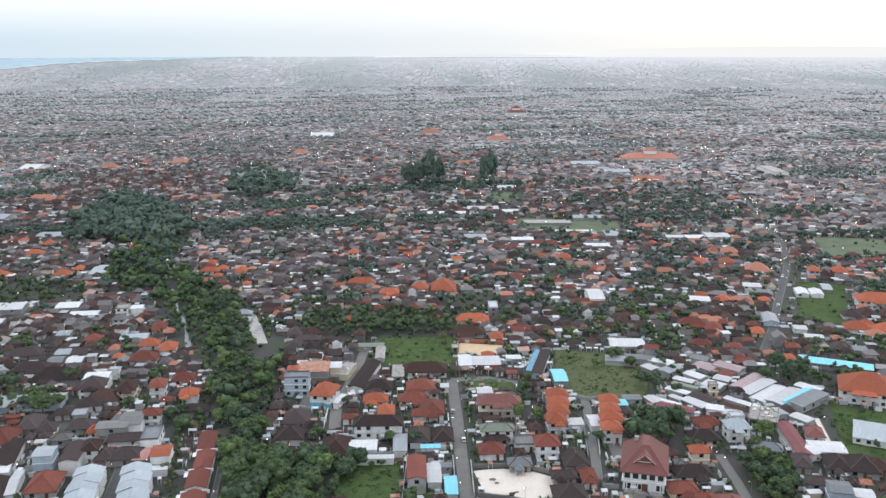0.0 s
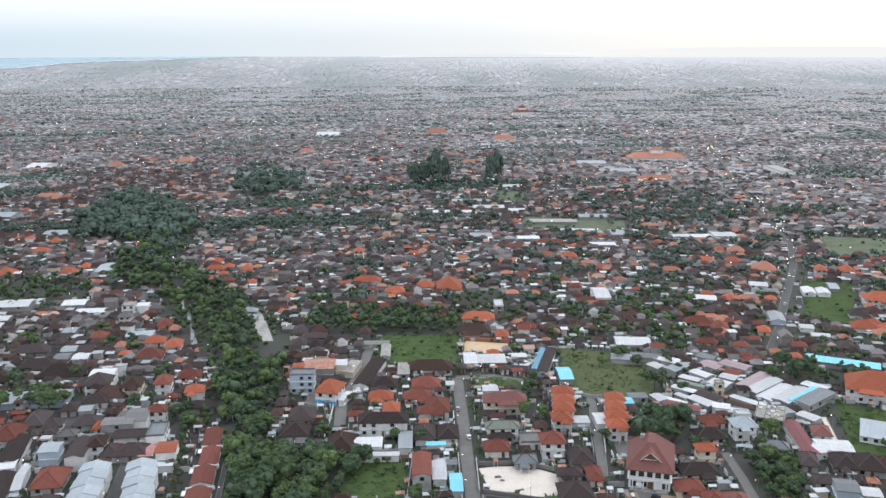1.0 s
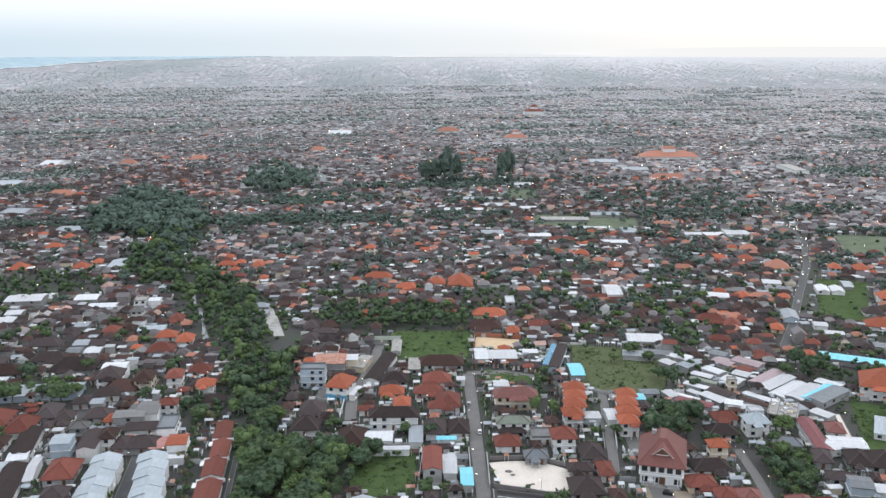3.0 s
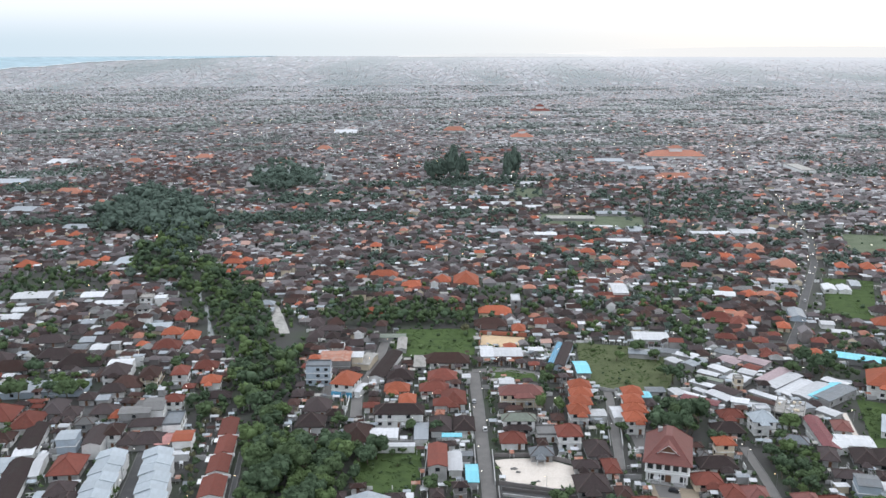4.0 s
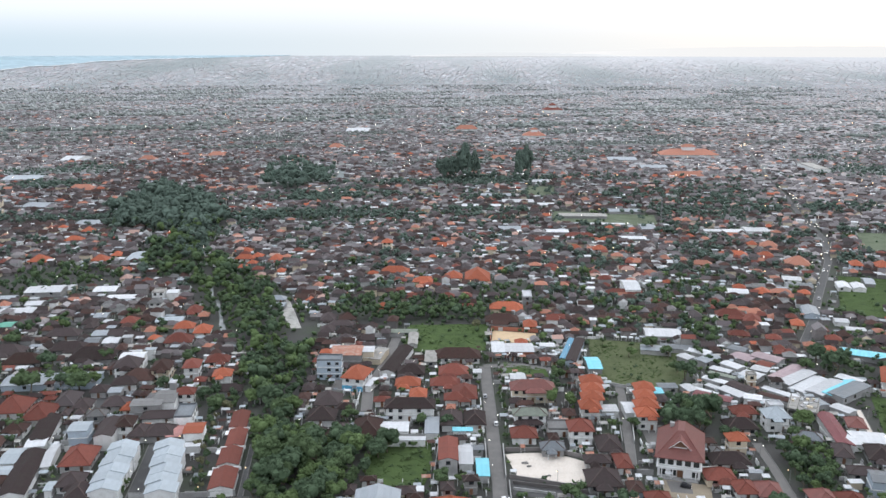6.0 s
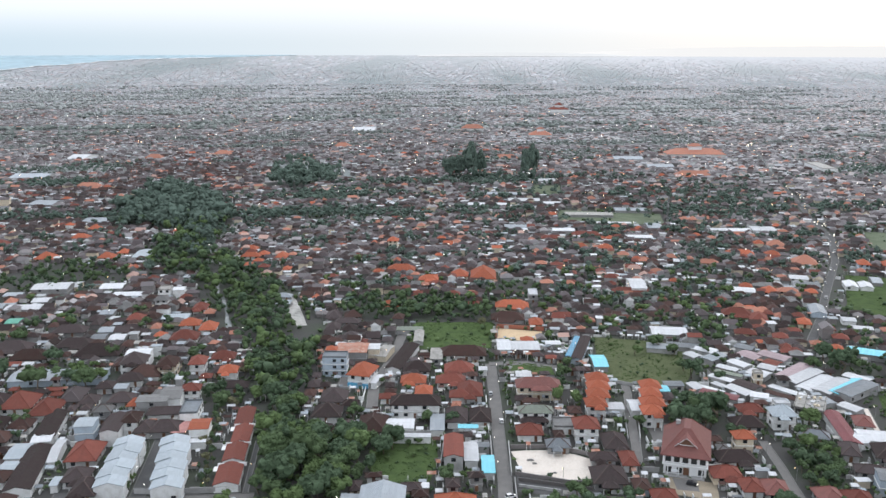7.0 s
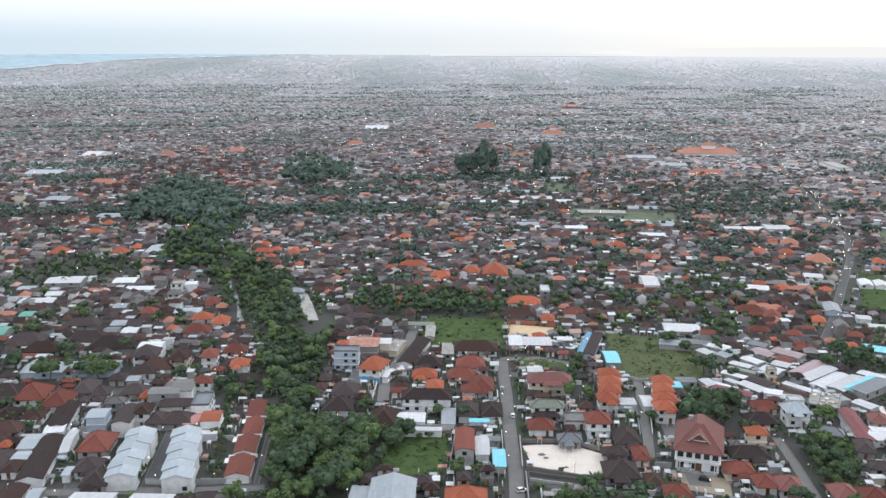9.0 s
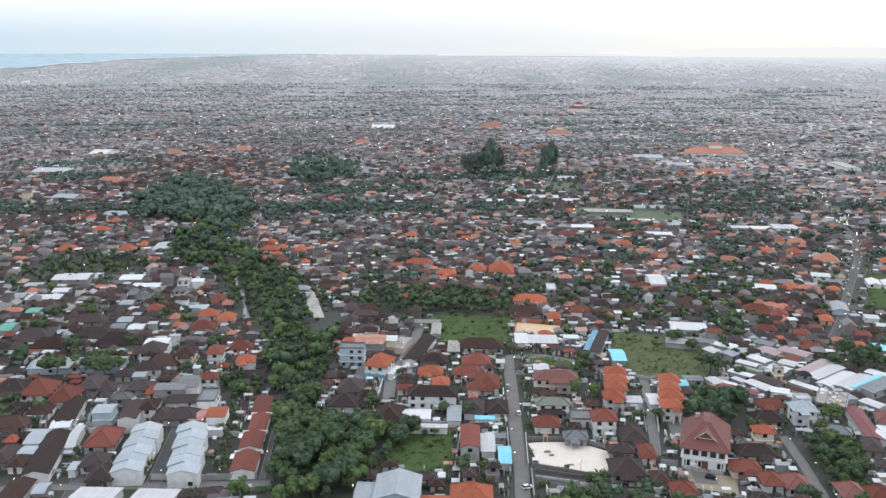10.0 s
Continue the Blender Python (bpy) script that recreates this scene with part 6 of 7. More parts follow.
def canopy_arrays(heads, tufts, blades, leaf, radius, height, seed, fine=False):
    """A crown of a few rounded heads, each crowded with small uneven leaf tufts and loose blades: vertices and faces."""
    g = np.random.default_rng(seed)
    bv, bf = BALLS[1]
    hu = g.normal(size=(heads, 3))
    hu /= np.linalg.norm(hu, axis=1, keepdims=True)
    hu *= g.uniform(0.3, 0.72, (heads, 1)) if heads > 1 else 0.0
    hu[:, 2] *= 0.7
    hr = g.uniform(0.24, 0.5, heads) if heads > 1 else np.full(1, 0.85)
    pick = g.integers(0, heads, tufts)
    du = g.normal(size=(tufts, 3)) + (0, 0, 0.45)
    du /= np.linalg.norm(du, axis=1, keepdims=True) + 1e-6
    cu = np.concatenate([hu, hu[pick] + du * hr[pick][:, None] * g.uniform(0.8, 1.0, (tufts, 1))])
    cr = np.concatenate([hr * 0.92, g.uniform(0.07, 0.22, tufts)])
    clumps = heads + tufts
    wob = g.uniform(0.6, 1.35, (clumps, len(bv), 1))
    v = cu[:, None, :] + bv[None] * wob * cr[:, None, None]
    f = (bf[None] + (np.arange(clumps) * len(bv))[:, None, None]).reshape(-1, 3)
    v = v.reshape(-1, 3)
    if fine:
        # the heads of the nearest crowns are finer and more broken
        hv, hf = BALLS[2]
        lump = g.uniform(0.78, 1.2, (heads, len(hv), 1))
        big = (hu[:, None, :] + hv[None] * lump * (hr * 0.92)[:, None, None]).reshape(-1, 3)
        k = heads * len(bv)
        f = np.concatenate([f[heads * len(bf):] - k, (hf[None] + (np.arange(heads) * len(hv))[:, None, None]).reshape(-1, 3) + len(v) - k])
        v = np.concatenate([v[k:], big])
    v = v * (radius, radius, height * 0.5) + (0, 0, height * 0.45)
    faces = f.tolist()
    if blades:
        pick = g.integers(0, clumps, blades)
        dv = g.normal(size=(blades, 3)) + (0, 0, 0.35)
        dv /= np.linalg.norm(dv, axis=1, keepdims=True)
        p = (cu[pick] + dv * (cr[pick] * g.uniform(0.95, 1.3, blades))[:, None]) * (radius, radius, height * 0.5) + (0, 0, height * 0.45)
        nrm = dv + 0.5 * g.normal(size=(blades, 3))
        nrm /= np.linalg.norm(nrm, axis=1, keepdims=True)
        t = np.cross(nrm, g.normal(size=(blades, 3)))
        t /= np.linalg.norm(t, axis=1, keepdims=True)
        b = np.cross(nrm, t)
        s = (leaf * g.uniform(0.6, 1.3, blades))[:, None]
        q = np.stack([p - t * s, p - b * s * 0.6, p + t * s, p + b * s * 0.6], 1).reshape(-1, 3)
        faces = faces + (np.arange(blades * 4).reshape(blades, 4) + len(v)).tolist()
        v = np.concatenate([v, q])
    return v, faces


def shift(faces, n):
    return [[i + n for i in f] for f in faces]


def trunk_shape(bm, h, r, seed):
    """A tapered, slightly bent trunk with four limbs."""
    g = random.Random(seed)
    def limb(a, b, ra, rb):
        a, b = Vector(a), Vector(b)
        q = (b - a).to_track_quat("Z", "Y")
        lo = [bm.verts.new(a + q @ Vector((ra * math.cos(i * 1.047), ra * math.sin(i * 1.047), 0))) for i in range(6)]
        hi = [bm.verts.new(b + q @ Vector((rb * math.cos(i * 1.047), rb * math.sin(i * 1.047), 0))) for i in range(6)]
        for i in range(6):
            bm.faces.new((lo[i], lo[(i + 1) % 6], hi[(i + 1) % 6], hi[i]))
    bend = (g.uniform(-0.3, 0.3), g.uniform(-0.3, 0.3), h)
    limb((0, 0, -0.2), bend, r, r * 0.6)
    for k in range(4):
        a = k * 1.57 + g.uniform(-0.4, 0.4)
        limb(bend, (math.cos(a) * h * 0.7, math.sin(a) * h * 0.7, h * g.uniform(1.5, 1.9)), r * 0.5, r * 0.15)


TREE_KINDS = {}
for key in LEAF:
    for var in range(3):
        bm = bmesh.new()
        trunk_shape(bm, 0.35, 0.045, var + 7)
        vs, fs = canopy_arrays(7 + var, 76, 850, 0.031, 0.62, 0.9, 100 + var, True)
        vs = vs + (0, 0, 0.24)
        me = bpy.data.meshes.new("crown")
        me.from_pydata(vs, [], fs)
        me.materials.append(LEAF[key])
        tm = bpy.data.meshes.new("trunk")
        bm.to_mesh(tm)
        bm.free()
        tm.materials.append(BARK)
        vs, fs = canopy_arrays(4 + var, 26, 300, 0.05, 0.62, 0.9, 140 + var)
        small = bpy.data.meshes.new("crown")
        small.from_pydata(vs + (0, 0, 0.24), [], fs)
        small.materials.append(LEAF[key])
        TREE_KINDS.setdefault(key, []).append((tm, me, small))
TREE_LOOK = {"deep": "dark green broad-crowned tree", "mid": "green leafy tree with an uneven crown", "fresh": "bright green leafy tree", "dry": "olive-brown sparse tree"}


def tree(x, y, radius, height, key="mid", where="among the houses"):
    """One tree: trunk and crown, unit meshes scaled to its size."""
    tm, me, small = rng.choice(TREE_KINDS[key])
    me = small if radius < 2.6 else me
    ob = new("tree")
    ob.matrix_basis = pose(x, y, 0, 0, 0, rng.uniform(0, 360))
    tagged(ob, f"{TREE_LOOK[key]} {where}", "tree", "trees of the town")
    for nm, m in (("trunk", tm), ("crown", me)):
        o = child(nm, m, ob)
        o.scale = (radius / 0.62, radius / 0.62, height)
    return ob


def wood():
    """Trees of the green land, then those among the houses; the nearest stand alone, the rest are joined."""
    for x, y, r, h, key in MARKED:
        tree(x, y, r, h, key)
    alltrees = list(TREES)
    for poly, gap, kinds, size in GREEN:
        xs, ys = [p[0] for p in poly], [p[1] for p in poly]
        gx, gy = np.meshgrid(np.arange(min(xs), max(xs), gap), np.arange(min(ys), max(ys), gap))
        x, y = gx.ravel() + gen.uniform(-0.4, 0.4, gx.size) * gap, gy.ravel() + gen.uniform(-0.4, 0.4, gx.size) * gap
        k = inside(poly, *wander(x, y)) & inside(poly, x - 3.2, y) & inside(poly, x + 2.0, y)
        for p, q in zip(x[k], y[k]):
            wet = 425 < q < 548 and abs(p + 134.5 + (q - 436) * 0.378) < 2.7
            open_land = 400 < q < 434 and -98 < p < -80 or any(inside(m[1], [p], [q])[0] for m in MEADOWS if m[0] == "yard")
            if not wet and not open_land:
                s = size * gen.choice([0.55, 0.75, 0.95, 1.2, 1.5], p=[0.2, 0.27, 0.26, 0.18, 0.09]) * gen.uniform(0.85, 1.15)
                s *= 1 + 0.4 * min(max((q - 520) / 120, 0), 1)  # the old wood upstream grows taller
                # upstream trees switch to the leaf colour that carries painted haze
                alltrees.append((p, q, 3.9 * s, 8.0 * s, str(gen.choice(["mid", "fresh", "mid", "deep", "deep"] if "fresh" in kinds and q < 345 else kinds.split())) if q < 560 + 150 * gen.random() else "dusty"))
    alltrees.sort(key=lambda t: t[0] ** 2 + t[1] ** 2)
    for x, y, r, h, key in alltrees[:240]:
        tree(x, y, r, h, str(key), "in the river wood" if inside(RIVER_WOOD, [x], [y])[0] else "among the houses")
    for key in (*LEAF, "dusty", "pale", "far"):
        vs, fs, index, n0 = [], [], [], 0
        for q, (x, y, r, h, k) in enumerate(alltrees[240:]):
            if k != key:
                continue
            dist = math.hypot(x, y)
            m, s, n, leaf = (9, 90, 300, 0.05) if r > 7.4 and 920 < dist < 952 else (5, 18, 80, 0.08) if dist < 400 else (3, 8, 30, 0.1) if dist < 720 else (4, 6, 16, 0.11) if dist < 1000 else (2, 0, 0, 0) if dist < 1500 else (1, 0, 0, 0)
            v, f = canopy_arrays(m, s, n, leaf * r, r, h * 0.9, q)
            vs.append(v + (x, y, h * 0.18 + float(rise(np.array(x), np.array(y)))))
            fs.extend(shift(f, n0))
            n0 += len(v)
        if vs:
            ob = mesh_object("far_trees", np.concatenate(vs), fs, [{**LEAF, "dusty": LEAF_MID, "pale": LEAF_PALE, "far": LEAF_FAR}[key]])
            if key in LEAF:
                ob.data.polygons.foreach_set("use_smooth", [True] * len(ob.data.polygons))
            tagged(ob, f"{TREE_LOOK.get(key, 'grey-green tree')}s among distant houses", "trees", kind="stuff")


# two tall old groves that stand over the roofs, with a smaller tree between
for x, y, r, h in ((-13, 915, 9.5, 33), (-6, 922, 8.5, 27), (-18, 926, 8.5, 29), (-34, 913, 8.5, 21), (-26, 917, 8.0, 24), (-39, 922, 7.5, 19), (14, 915, 4.6, 15), (42, 911, 6.5, 13), (52, 913, 6.5, 14), (-12, 909, 7.0, 14), (-2, 912, 5.5, 12), (42, 917, 8.0, 28), (50, 921, 8.5, 32), (46, 930, 8.0, 26)):
    TREES.append((x, y + 16, r, h * 1.35, "dusty"))
wood()

# ---- gardens: shrubs and low walls between the houses ----
def shrubs():
    """Garden shrubs in the gaps between the houses."""
    n = 7500
    r = np.sqrt(gen.uniform(240 ** 2, 800 ** 2, n))
    r[:2600] = np.sqrt(gen.uniform(235 ** 2, 420 ** 2, 2600))
    a = np.radians(gen.uniform(-31, 28, n))
    x, y = r * np.sin(a), r * np.cos(a)
    ok = np.ones(n, bool)
    for pts, width in LANES:
        for (ax, ay), (bx, by) in zip(pts, pts[1:]):
            t = np.clip(((x - ax) * (bx - ax) + (y - ay) * (by - ay)) / ((bx - ax) ** 2 + (by - ay) ** 2), 0, 1)
            ok &= np.hypot(x - ax - t * (bx - ax), y - ay - t * (by - ay)) > width / 2 + 1.6
    for nm, poly, *_ in MEADOWS:
        ok &= ~inside(poly, x, y) | ((nm == "meadow") & (gen.uniform(0, 1, n) < 0.16))
    for hx, hy, w, d, turn in TAKEN:
        c, s = math.cos(radians(turn)), math.sin(radians(turn))
        u, v = (x - hx) * c + (y - hy) * s, -(x - hx) * s + (y - hy) * c
        ok &= (np.abs(u) > w / 2 + 0.2) | (np.abs(v) > d / 2 + 0.2)
    x, y = x[ok], y[ok]
    vs, fs, n0 = {k: [] for k in ("deep", "mid", "fresh")}, {k: [] for k in ("deep", "mid", "fresh")}, {k: 0 for k in ("deep", "mid", "fresh")}
    for q in range(len(x)):
        key = ("deep", "mid", "mid", "fresh")[q % 4]
        s = gen.uniform(0.7, 1.9)
        v, f = canopy_arrays(2, 3, 7, 0.26, 1.25 * s, 1.9 * s, q + 9000) if y[q] < 400 else canopy_arrays(1, 0, 6, 0.3, s, 1.7 * s, q + 9000)
        vs[key].append(v + (x[q], y[q], -0.2))
        fs[key].extend(shift(f, n0[key]))
        n0[key] += len(v)
    for key in vs:
        ob = mesh_object("shrubs", np.concatenate(vs[key]), fs[key], [LEAF[key]])
        ob.data.polygons.foreach_set("use_smooth", [True] * len(ob.data.polygons))
        tagged(ob, "green garden shrubs between the houses", "shrubs", kind="stuff")


shrubs()


def meadow_tufts():
    """Tall grass and weeds standing over the meadows."""
    vs, fs, n0 = [], [], 0
    for nm, poly, *_ in MEADOWS:
        if nm != "meadow" or poly[0][1] > 600:
            continue
        xs, ys = [p[0] for p in poly], [p[1] for p in poly]
        n = int((max(xs) - min(xs)) * (max(ys) - min(ys)) / 2.6)
        x, y = gen.uniform(min(xs), max(xs), n), gen.uniform(min(ys), max(ys), n)
        k = inside(poly, x, y) & (field(x, y, 17, 51) + 0.3 * gen.uniform(-1, 1, n) > 0.36)
        for q, (a, b) in enumerate(zip(x[k], y[k])):
            s = gen.uniform(0.4, 1.2)
            v, f = canopy_arrays(1, 0, 6, 0.22, 0.8 * s, 0.25 * s + 0.1, q + 20000)
            vs.append(v + (a, b, 0.05))
            fs.extend(shift(f, n0))
            n0 += len(v)
    ob = mesh_object("meadow_grass", np.concatenate(vs), fs, [GRASS])
    ob.data.polygons.foreach_set("use_smooth", [True] * len(ob.data.polygons))
    tagged(ob, "tall green grass and weeds on the open plots", "grass", kind="stuff")


meadow_tufts()


def clutter():
    """Lean-to roofs, awnings and garden walls that crowd the yards between the houses."""
    n = 9000
    r = np.sqrt(gen.uniform(240 ** 2, 760 ** 2, n))
    r[:3400] = np.sqrt(gen.uniform(236 ** 2, 430 ** 2, 3400))
    a = np.radians(gen.uniform(-31, 28, n))
    x, y = r * np.sin(a), r * np.cos(a)
    ok = np.ones(n, bool)
    for poly, *_ in GREEN:
        ok &= ~inside(poly, *wander(x, y))
    for _, poly, *_ in MEADOWS:
        ok &= ~inside(poly, x, y)
    for pts, width in LANES:
        for (ax, ay), (bx, by) in zip(pts, pts[1:]):
            t = np.clip(((x - ax) * (bx - ax) + (y - ay) * (by - ay)) / ((bx - ax) ** 2 + (by - ay) ** 2), 0, 1)
            ok &= np.hypot(x - ax - t * (bx - ax), y - ay - t * (by - ay)) > width / 2 + 2.2
    for hx, hy, w, d, turn in TAKEN:
        c, s = math.cos(radians(turn)), math.sin(radians(turn))
        u, v = (x - hx) * c + (y - hy) * s, -(x - hx) * s + (y - hy) * c
        ok &= (np.abs(u) > w / 2 + 0.55) | (np.abs(v) > d / 2 + 0.55)
    x, y = x[ok], y[ok]
    turn = street_turn(x, y)
    roofs = [ROOF[k] for k in ("white", "zinc", "white", "rust", "slate", "concrete", "pale", "brown")]
    vs, fs, index, wv, wf = [], [], [], [], []
    for q in range(len(x)):
        c, s = math.cos(radians(turn[q])), math.sin(radians(turn[q]))

        def put(store, faces, cx, cy, sx, sy, z0, z1, slope=0.0):
            o = len(store)
            for z in (z0, z1):
                for i, j in ((-1, -1), (1, -1), (1, 1), (-1, 1)):
                    u, v = cx + i * sx / 2, cy + j * sy / 2
                    store.append((x[q] + u * c - v * s, y[q] + u * s + v * c, z + slope * j))
            for f in ((3, 2, 1, 0), (4, 5, 6, 7), (0, 1, 5, 4), (1, 2, 6, 5), (2, 3, 7, 6), (3, 0, 4, 7)):
                faces.append(tuple(o + i for i in f))

        if q % 2:
            sx, sy, h = gen.uniform(1.1, 3.4), gen.uniform(1.0, 2.2), gen.uniform(1.9, 2.7)
            put(vs, fs, 0, 0, sx, sy, h, h + 0.08, 0.18)
            index += [int(gen.integers(0, 8))] * 6
            for i in (-1, 1):
                for j in (-1, 1):
                    put(wv, wf, i * (sx / 2 - 0.15), j * (sy / 2 - 0.15), 0.12, 0.12, -0.1, h + 0.02)
        else:
            if gen.random() < 0.5:
                put(wv, wf, 0, 0, gen.uniform(1.6, 4.6), 0.2, -0.1, gen.uniform(1.2, 2.1))
            else:
                put(wv, wf, 0, 0, 0.2, gen.uniform(1.6, 4.4), -0.1, gen.uniform(1.2, 2.1))
    tagged(mesh_object("awnings", vs, fs, roofs, index), "small lean-to roofs and awnings in the yards", "awnings", kind="stuff")
    wi = [0 if (i // 6) % 2 else 1 for i in range(len(wf))]
    tagged(mesh_object("garden_walls", wv, wf, [WALL["white"], WALL["grey"]], wi), "low garden walls and posts between the houses", "walls", kind="stuff")


clutter()

# ---- walls, fences, cars, lamps ----
def wall_run(pts, h=1.7, mat="grey", label="weathered grey garden wall beside the lane"):
    """A boundary wall with a coping, along a line."""
    bm = bmesh.new()
    for (ax, ay), (bx, by) in zip(pts, pts[1:]):
        d = Vector((bx - ax, by - ay, 0))
        s = Vector((d.y, -d.x, 0)).normalized()
        for hw, z0, z1 in ((0.11, -0.1, h), (0.17, h, h + 0.12)):
            q = [Vector((px, py, z)) + s * o for z in (z0, z1) for (px, py), o in (((ax, ay), hw), ((bx, by), hw), ((bx, by), -hw), ((ax, ay), -hw))]
            v = [bm.verts.new(p) for p in q]
            for f in ((3, 2, 1, 0), (4, 5, 6, 7), (0, 1, 5, 4), (1, 2, 6, 5), (2, 3, 7, 6), (3, 0, 4, 7)):
                bm.faces.new([v[i] for i in f])
    bmesh.ops.recalc_face_normals(bm, faces=bm.faces[:])
    return tagged(part("boundary_wall", bm, WALL[mat]), label, "wall", "boundary walls")


wall_run([(11.5, 250), (11.2, 268)])
wall_run([(10.2, 272), (9.8, 296)], 1.4)
wall_run([(10.5, 292.3), (26, 293.2), (39.5, 287.2), (41, 268)], 1.5, "dim", "dark weathered wall round the bare plot")
wall_run([(11.5, 272.5), (29, 267.4), (40.5, 266.4)], 1.3, "dim", "dark retaining wall below the bare plot")
wall_run([(12.4, 268.5), (36.6, 263.0)], 1.2, "dim", "low grey terrace wall below the bare plot")
wall_run([(12.4, 264.5), (26.0, 261.5)], 0.9, "grey", "low grey terrace wall below the bare plot")
wall_run([(4.2, 266), (3.2, 300)], 1.4)
wall_run([(2.6, 305), (1.6, 338)], 1.5, "white", "white garden wall beside the lane")
wall_run([(0.9, 341), (0.0, 374)], 1.5)
wall_run([(58.0, 300), (60.2, 318)], 1.6)
wall_run([(53.6, 300), (56.4, 330)], 1.4)
wall_run([(-132, 251.5), (-128, 251.6)], 1.8)
wall_run([(-112, 253.6), (-96, 254.2), (-78, 257)], 2.0)
wall_run([(-41, 300.5), (-17, 301.5)], 2.0, "grey", "long grey wall along the overgrown plot")
wall_run([(-71, 304), (-43, 302)], 1.8, "grey")
wall_run([(-14.2, 266), (-13.6, 300)], 1.8, "grey")
wall_run([(-48.5, 328), (-49, 346)], 1.2, "white", "low white wall at the lane's edge")
wall_run([(-38, 372), (-36.5, 400)], 1.4, "white", "low white wall at the lane's edge")
wall_run([(6.5, 411), (7.4, 431), (31, 427)], 2.0, "brick", "brown hedge-topped wall round the sandy yard")
wall_run([(52, 360), (56, 358), (83, 345)], 1.4)


def fence(ax, ay, bx, by, n):
    """White posts with two thin rails."""
    ob = tagged(new("fence"), "row of short white fence posts along the lane", "fence")
    me = unit_mesh("post", lambda bm: box(bm, 0, 0, 0, 0.3, 0.3, 1.1), [WALL["white"]])
    for i in range(n):
        t = i / (n - 1)
        o = child("post", me, ob)
        o.location = (ax + (bx - ax) * t, ay + (by - ay) * t, 0)
    bm = bmesh.new()
    for z in (0.45, 0.85):
        bar(bm, (ax, ay, z), (bx, by, z), 0.05)
    part("rail", bm, STEEL, ob)


fence(10.4, 332, 10.0, 382, 22)

CAR_PAINT = {"white": material("car_paint_white", (0.75, 0.75, 0.76), 0.25, spread=0.05, stain=0.1, bump=0), "dark": material("car_paint_dark", (0.03, 0.03, 0.035), 0.25, spread=0.2, stain=0.1, bump=0),
             "silver": material("car_paint_silver", (0.42, 0.43, 0.45), 0.3, metal=0.4, spread=0.1, stain=0.1, bump=0)}
TYRE = material("tyre_rubber", (0.02, 0.02, 0.02), 0.8)


def hull(bm, sections):
    """A closed body from cross-sections: x, half width, low z, high z."""
    rows = [[bm.verts.new((x, s * w, z)) for s, z in ((-1, a), (1, a), (1, b), (-1, b))] for x, w, a, b in sections]
    for r, q in zip(rows, rows[1:]):
        for i in range(4):
            bm.faces.new((r[i], r[(i + 1) % 4], q[(i + 1) % 4], q[i]))
    bm.faces.new(rows[0][::-1]), bm.faces.new(rows[-1])
    bmesh.ops.recalc_face_normals(bm, faces=bm.faces[:])


def car(x, y, turn, paint, label):
    ob = tagged(new("car"), label, "car", "cars")
    ob.matrix_basis = pose(x, y, 0.1, 0, 0, turn) @ Matrix.Diagonal((0.86, 0.9, 0.92, 1))
    bm = bmesh.new()
    hull(bm, ((-2.1, 0.72, 0.4, 0.75), (-1.9, 0.82, 0.25, 0.92), (0.9, 0.84, 0.22, 0.95), (1.9, 0.78, 0.25, 0.78), (2.1, 0.66, 0.35, 0.62)))
    part("body", bm, CAR_PAINT[paint], ob)
    bm = bmesh.new()
    hull(bm, ((-2.0, 0.74, 0.9, 0.98), (-1.6, 0.68, 0.9, 1.5), (0.35, 0.66, 0.9, 1.52), (1.15, 0.74, 0.9, 0.96)))
    part("cabin", bm, GLASS, ob, "dark tinted glass")
    bm = bmesh.new()
    hull(bm, ((-1.62, 0.66, 1.5, 1.56), (-0.6, 0.68, 1.53, 1.62), (0.3, 0.64, 1.52, 1.57)))
    part("car_roof", bm, CAR_PAINT[paint], ob)
    for i in (-1.3, 1.3):
        for s in (-0.78, 0.78):
            bm = bmesh.new()
            bmesh.ops.create_cone(bm, cap_ends=True, segments=12, radius1=0.31, radius2=0.31, depth=0.2, matrix=pose(i, s, 0.31, 90))
            part("wheel", bm, TYRE, ob)
    for s in (-0.55, 0.55):
        bm = bmesh.new()
        box(bm, 2.06, s, 0.55, 0.1, 0.3, 0.16)
        part("headlight", bm, BULB, ob)


car(9.6, 257.0, 25, "white", "white hatchback turning at the lane's end")
car(7.6, 315, 92, "white", "white car parked beside the lane")
car(3.6, 342, 88, "silver", "silver car parked beside the lane")
car(69.5, 268.3, -20, "dark", "dark car parked on the villa's driveway")
car(23.5, 322, 60, "dark", "dark car parked in the paved court")
car(27, 321, 75, "dark", "dark car parked in the paved court")
car(-138.5, 268, 100, "silver", "silver car in the dark lane")
car(196.5, 494, 66, "white", "white car with lit headlights on the busy street")
car(208, 526, 66, "silver", "silver car on the busy street")
car(224, 560, 246, "white", "white car with lit headlights on the busy street")
car(246, 612, 246, "white", "white car with lit headlights on the busy street")


def rubble_heap(x, y, s, seed):
    """A low uneven heap of broken stone."""
    bm = bmesh.new()
    bmesh.ops.create_icosphere(bm, subdivisions=3, radius=1)
    for v in bm.verts:
        v.co.z = max(v.co.z, -0.1)
        k = 1 + 0.5 * noise.noise(v.co * 2.3 + Vector((seed, 0, 0)))
        v.co = Vector((v.co.x * s * k, v.co.y * s * 0.7 * k, v.co.z * s * 0.4 * k))
    ob = tagged(part("rubble_heap", bm, ASPHALT), "low dark heap of rubble on the pale plot", "rubble", "rubble heaps")
    ob.matrix_basis = pose(x, y, 0.1)


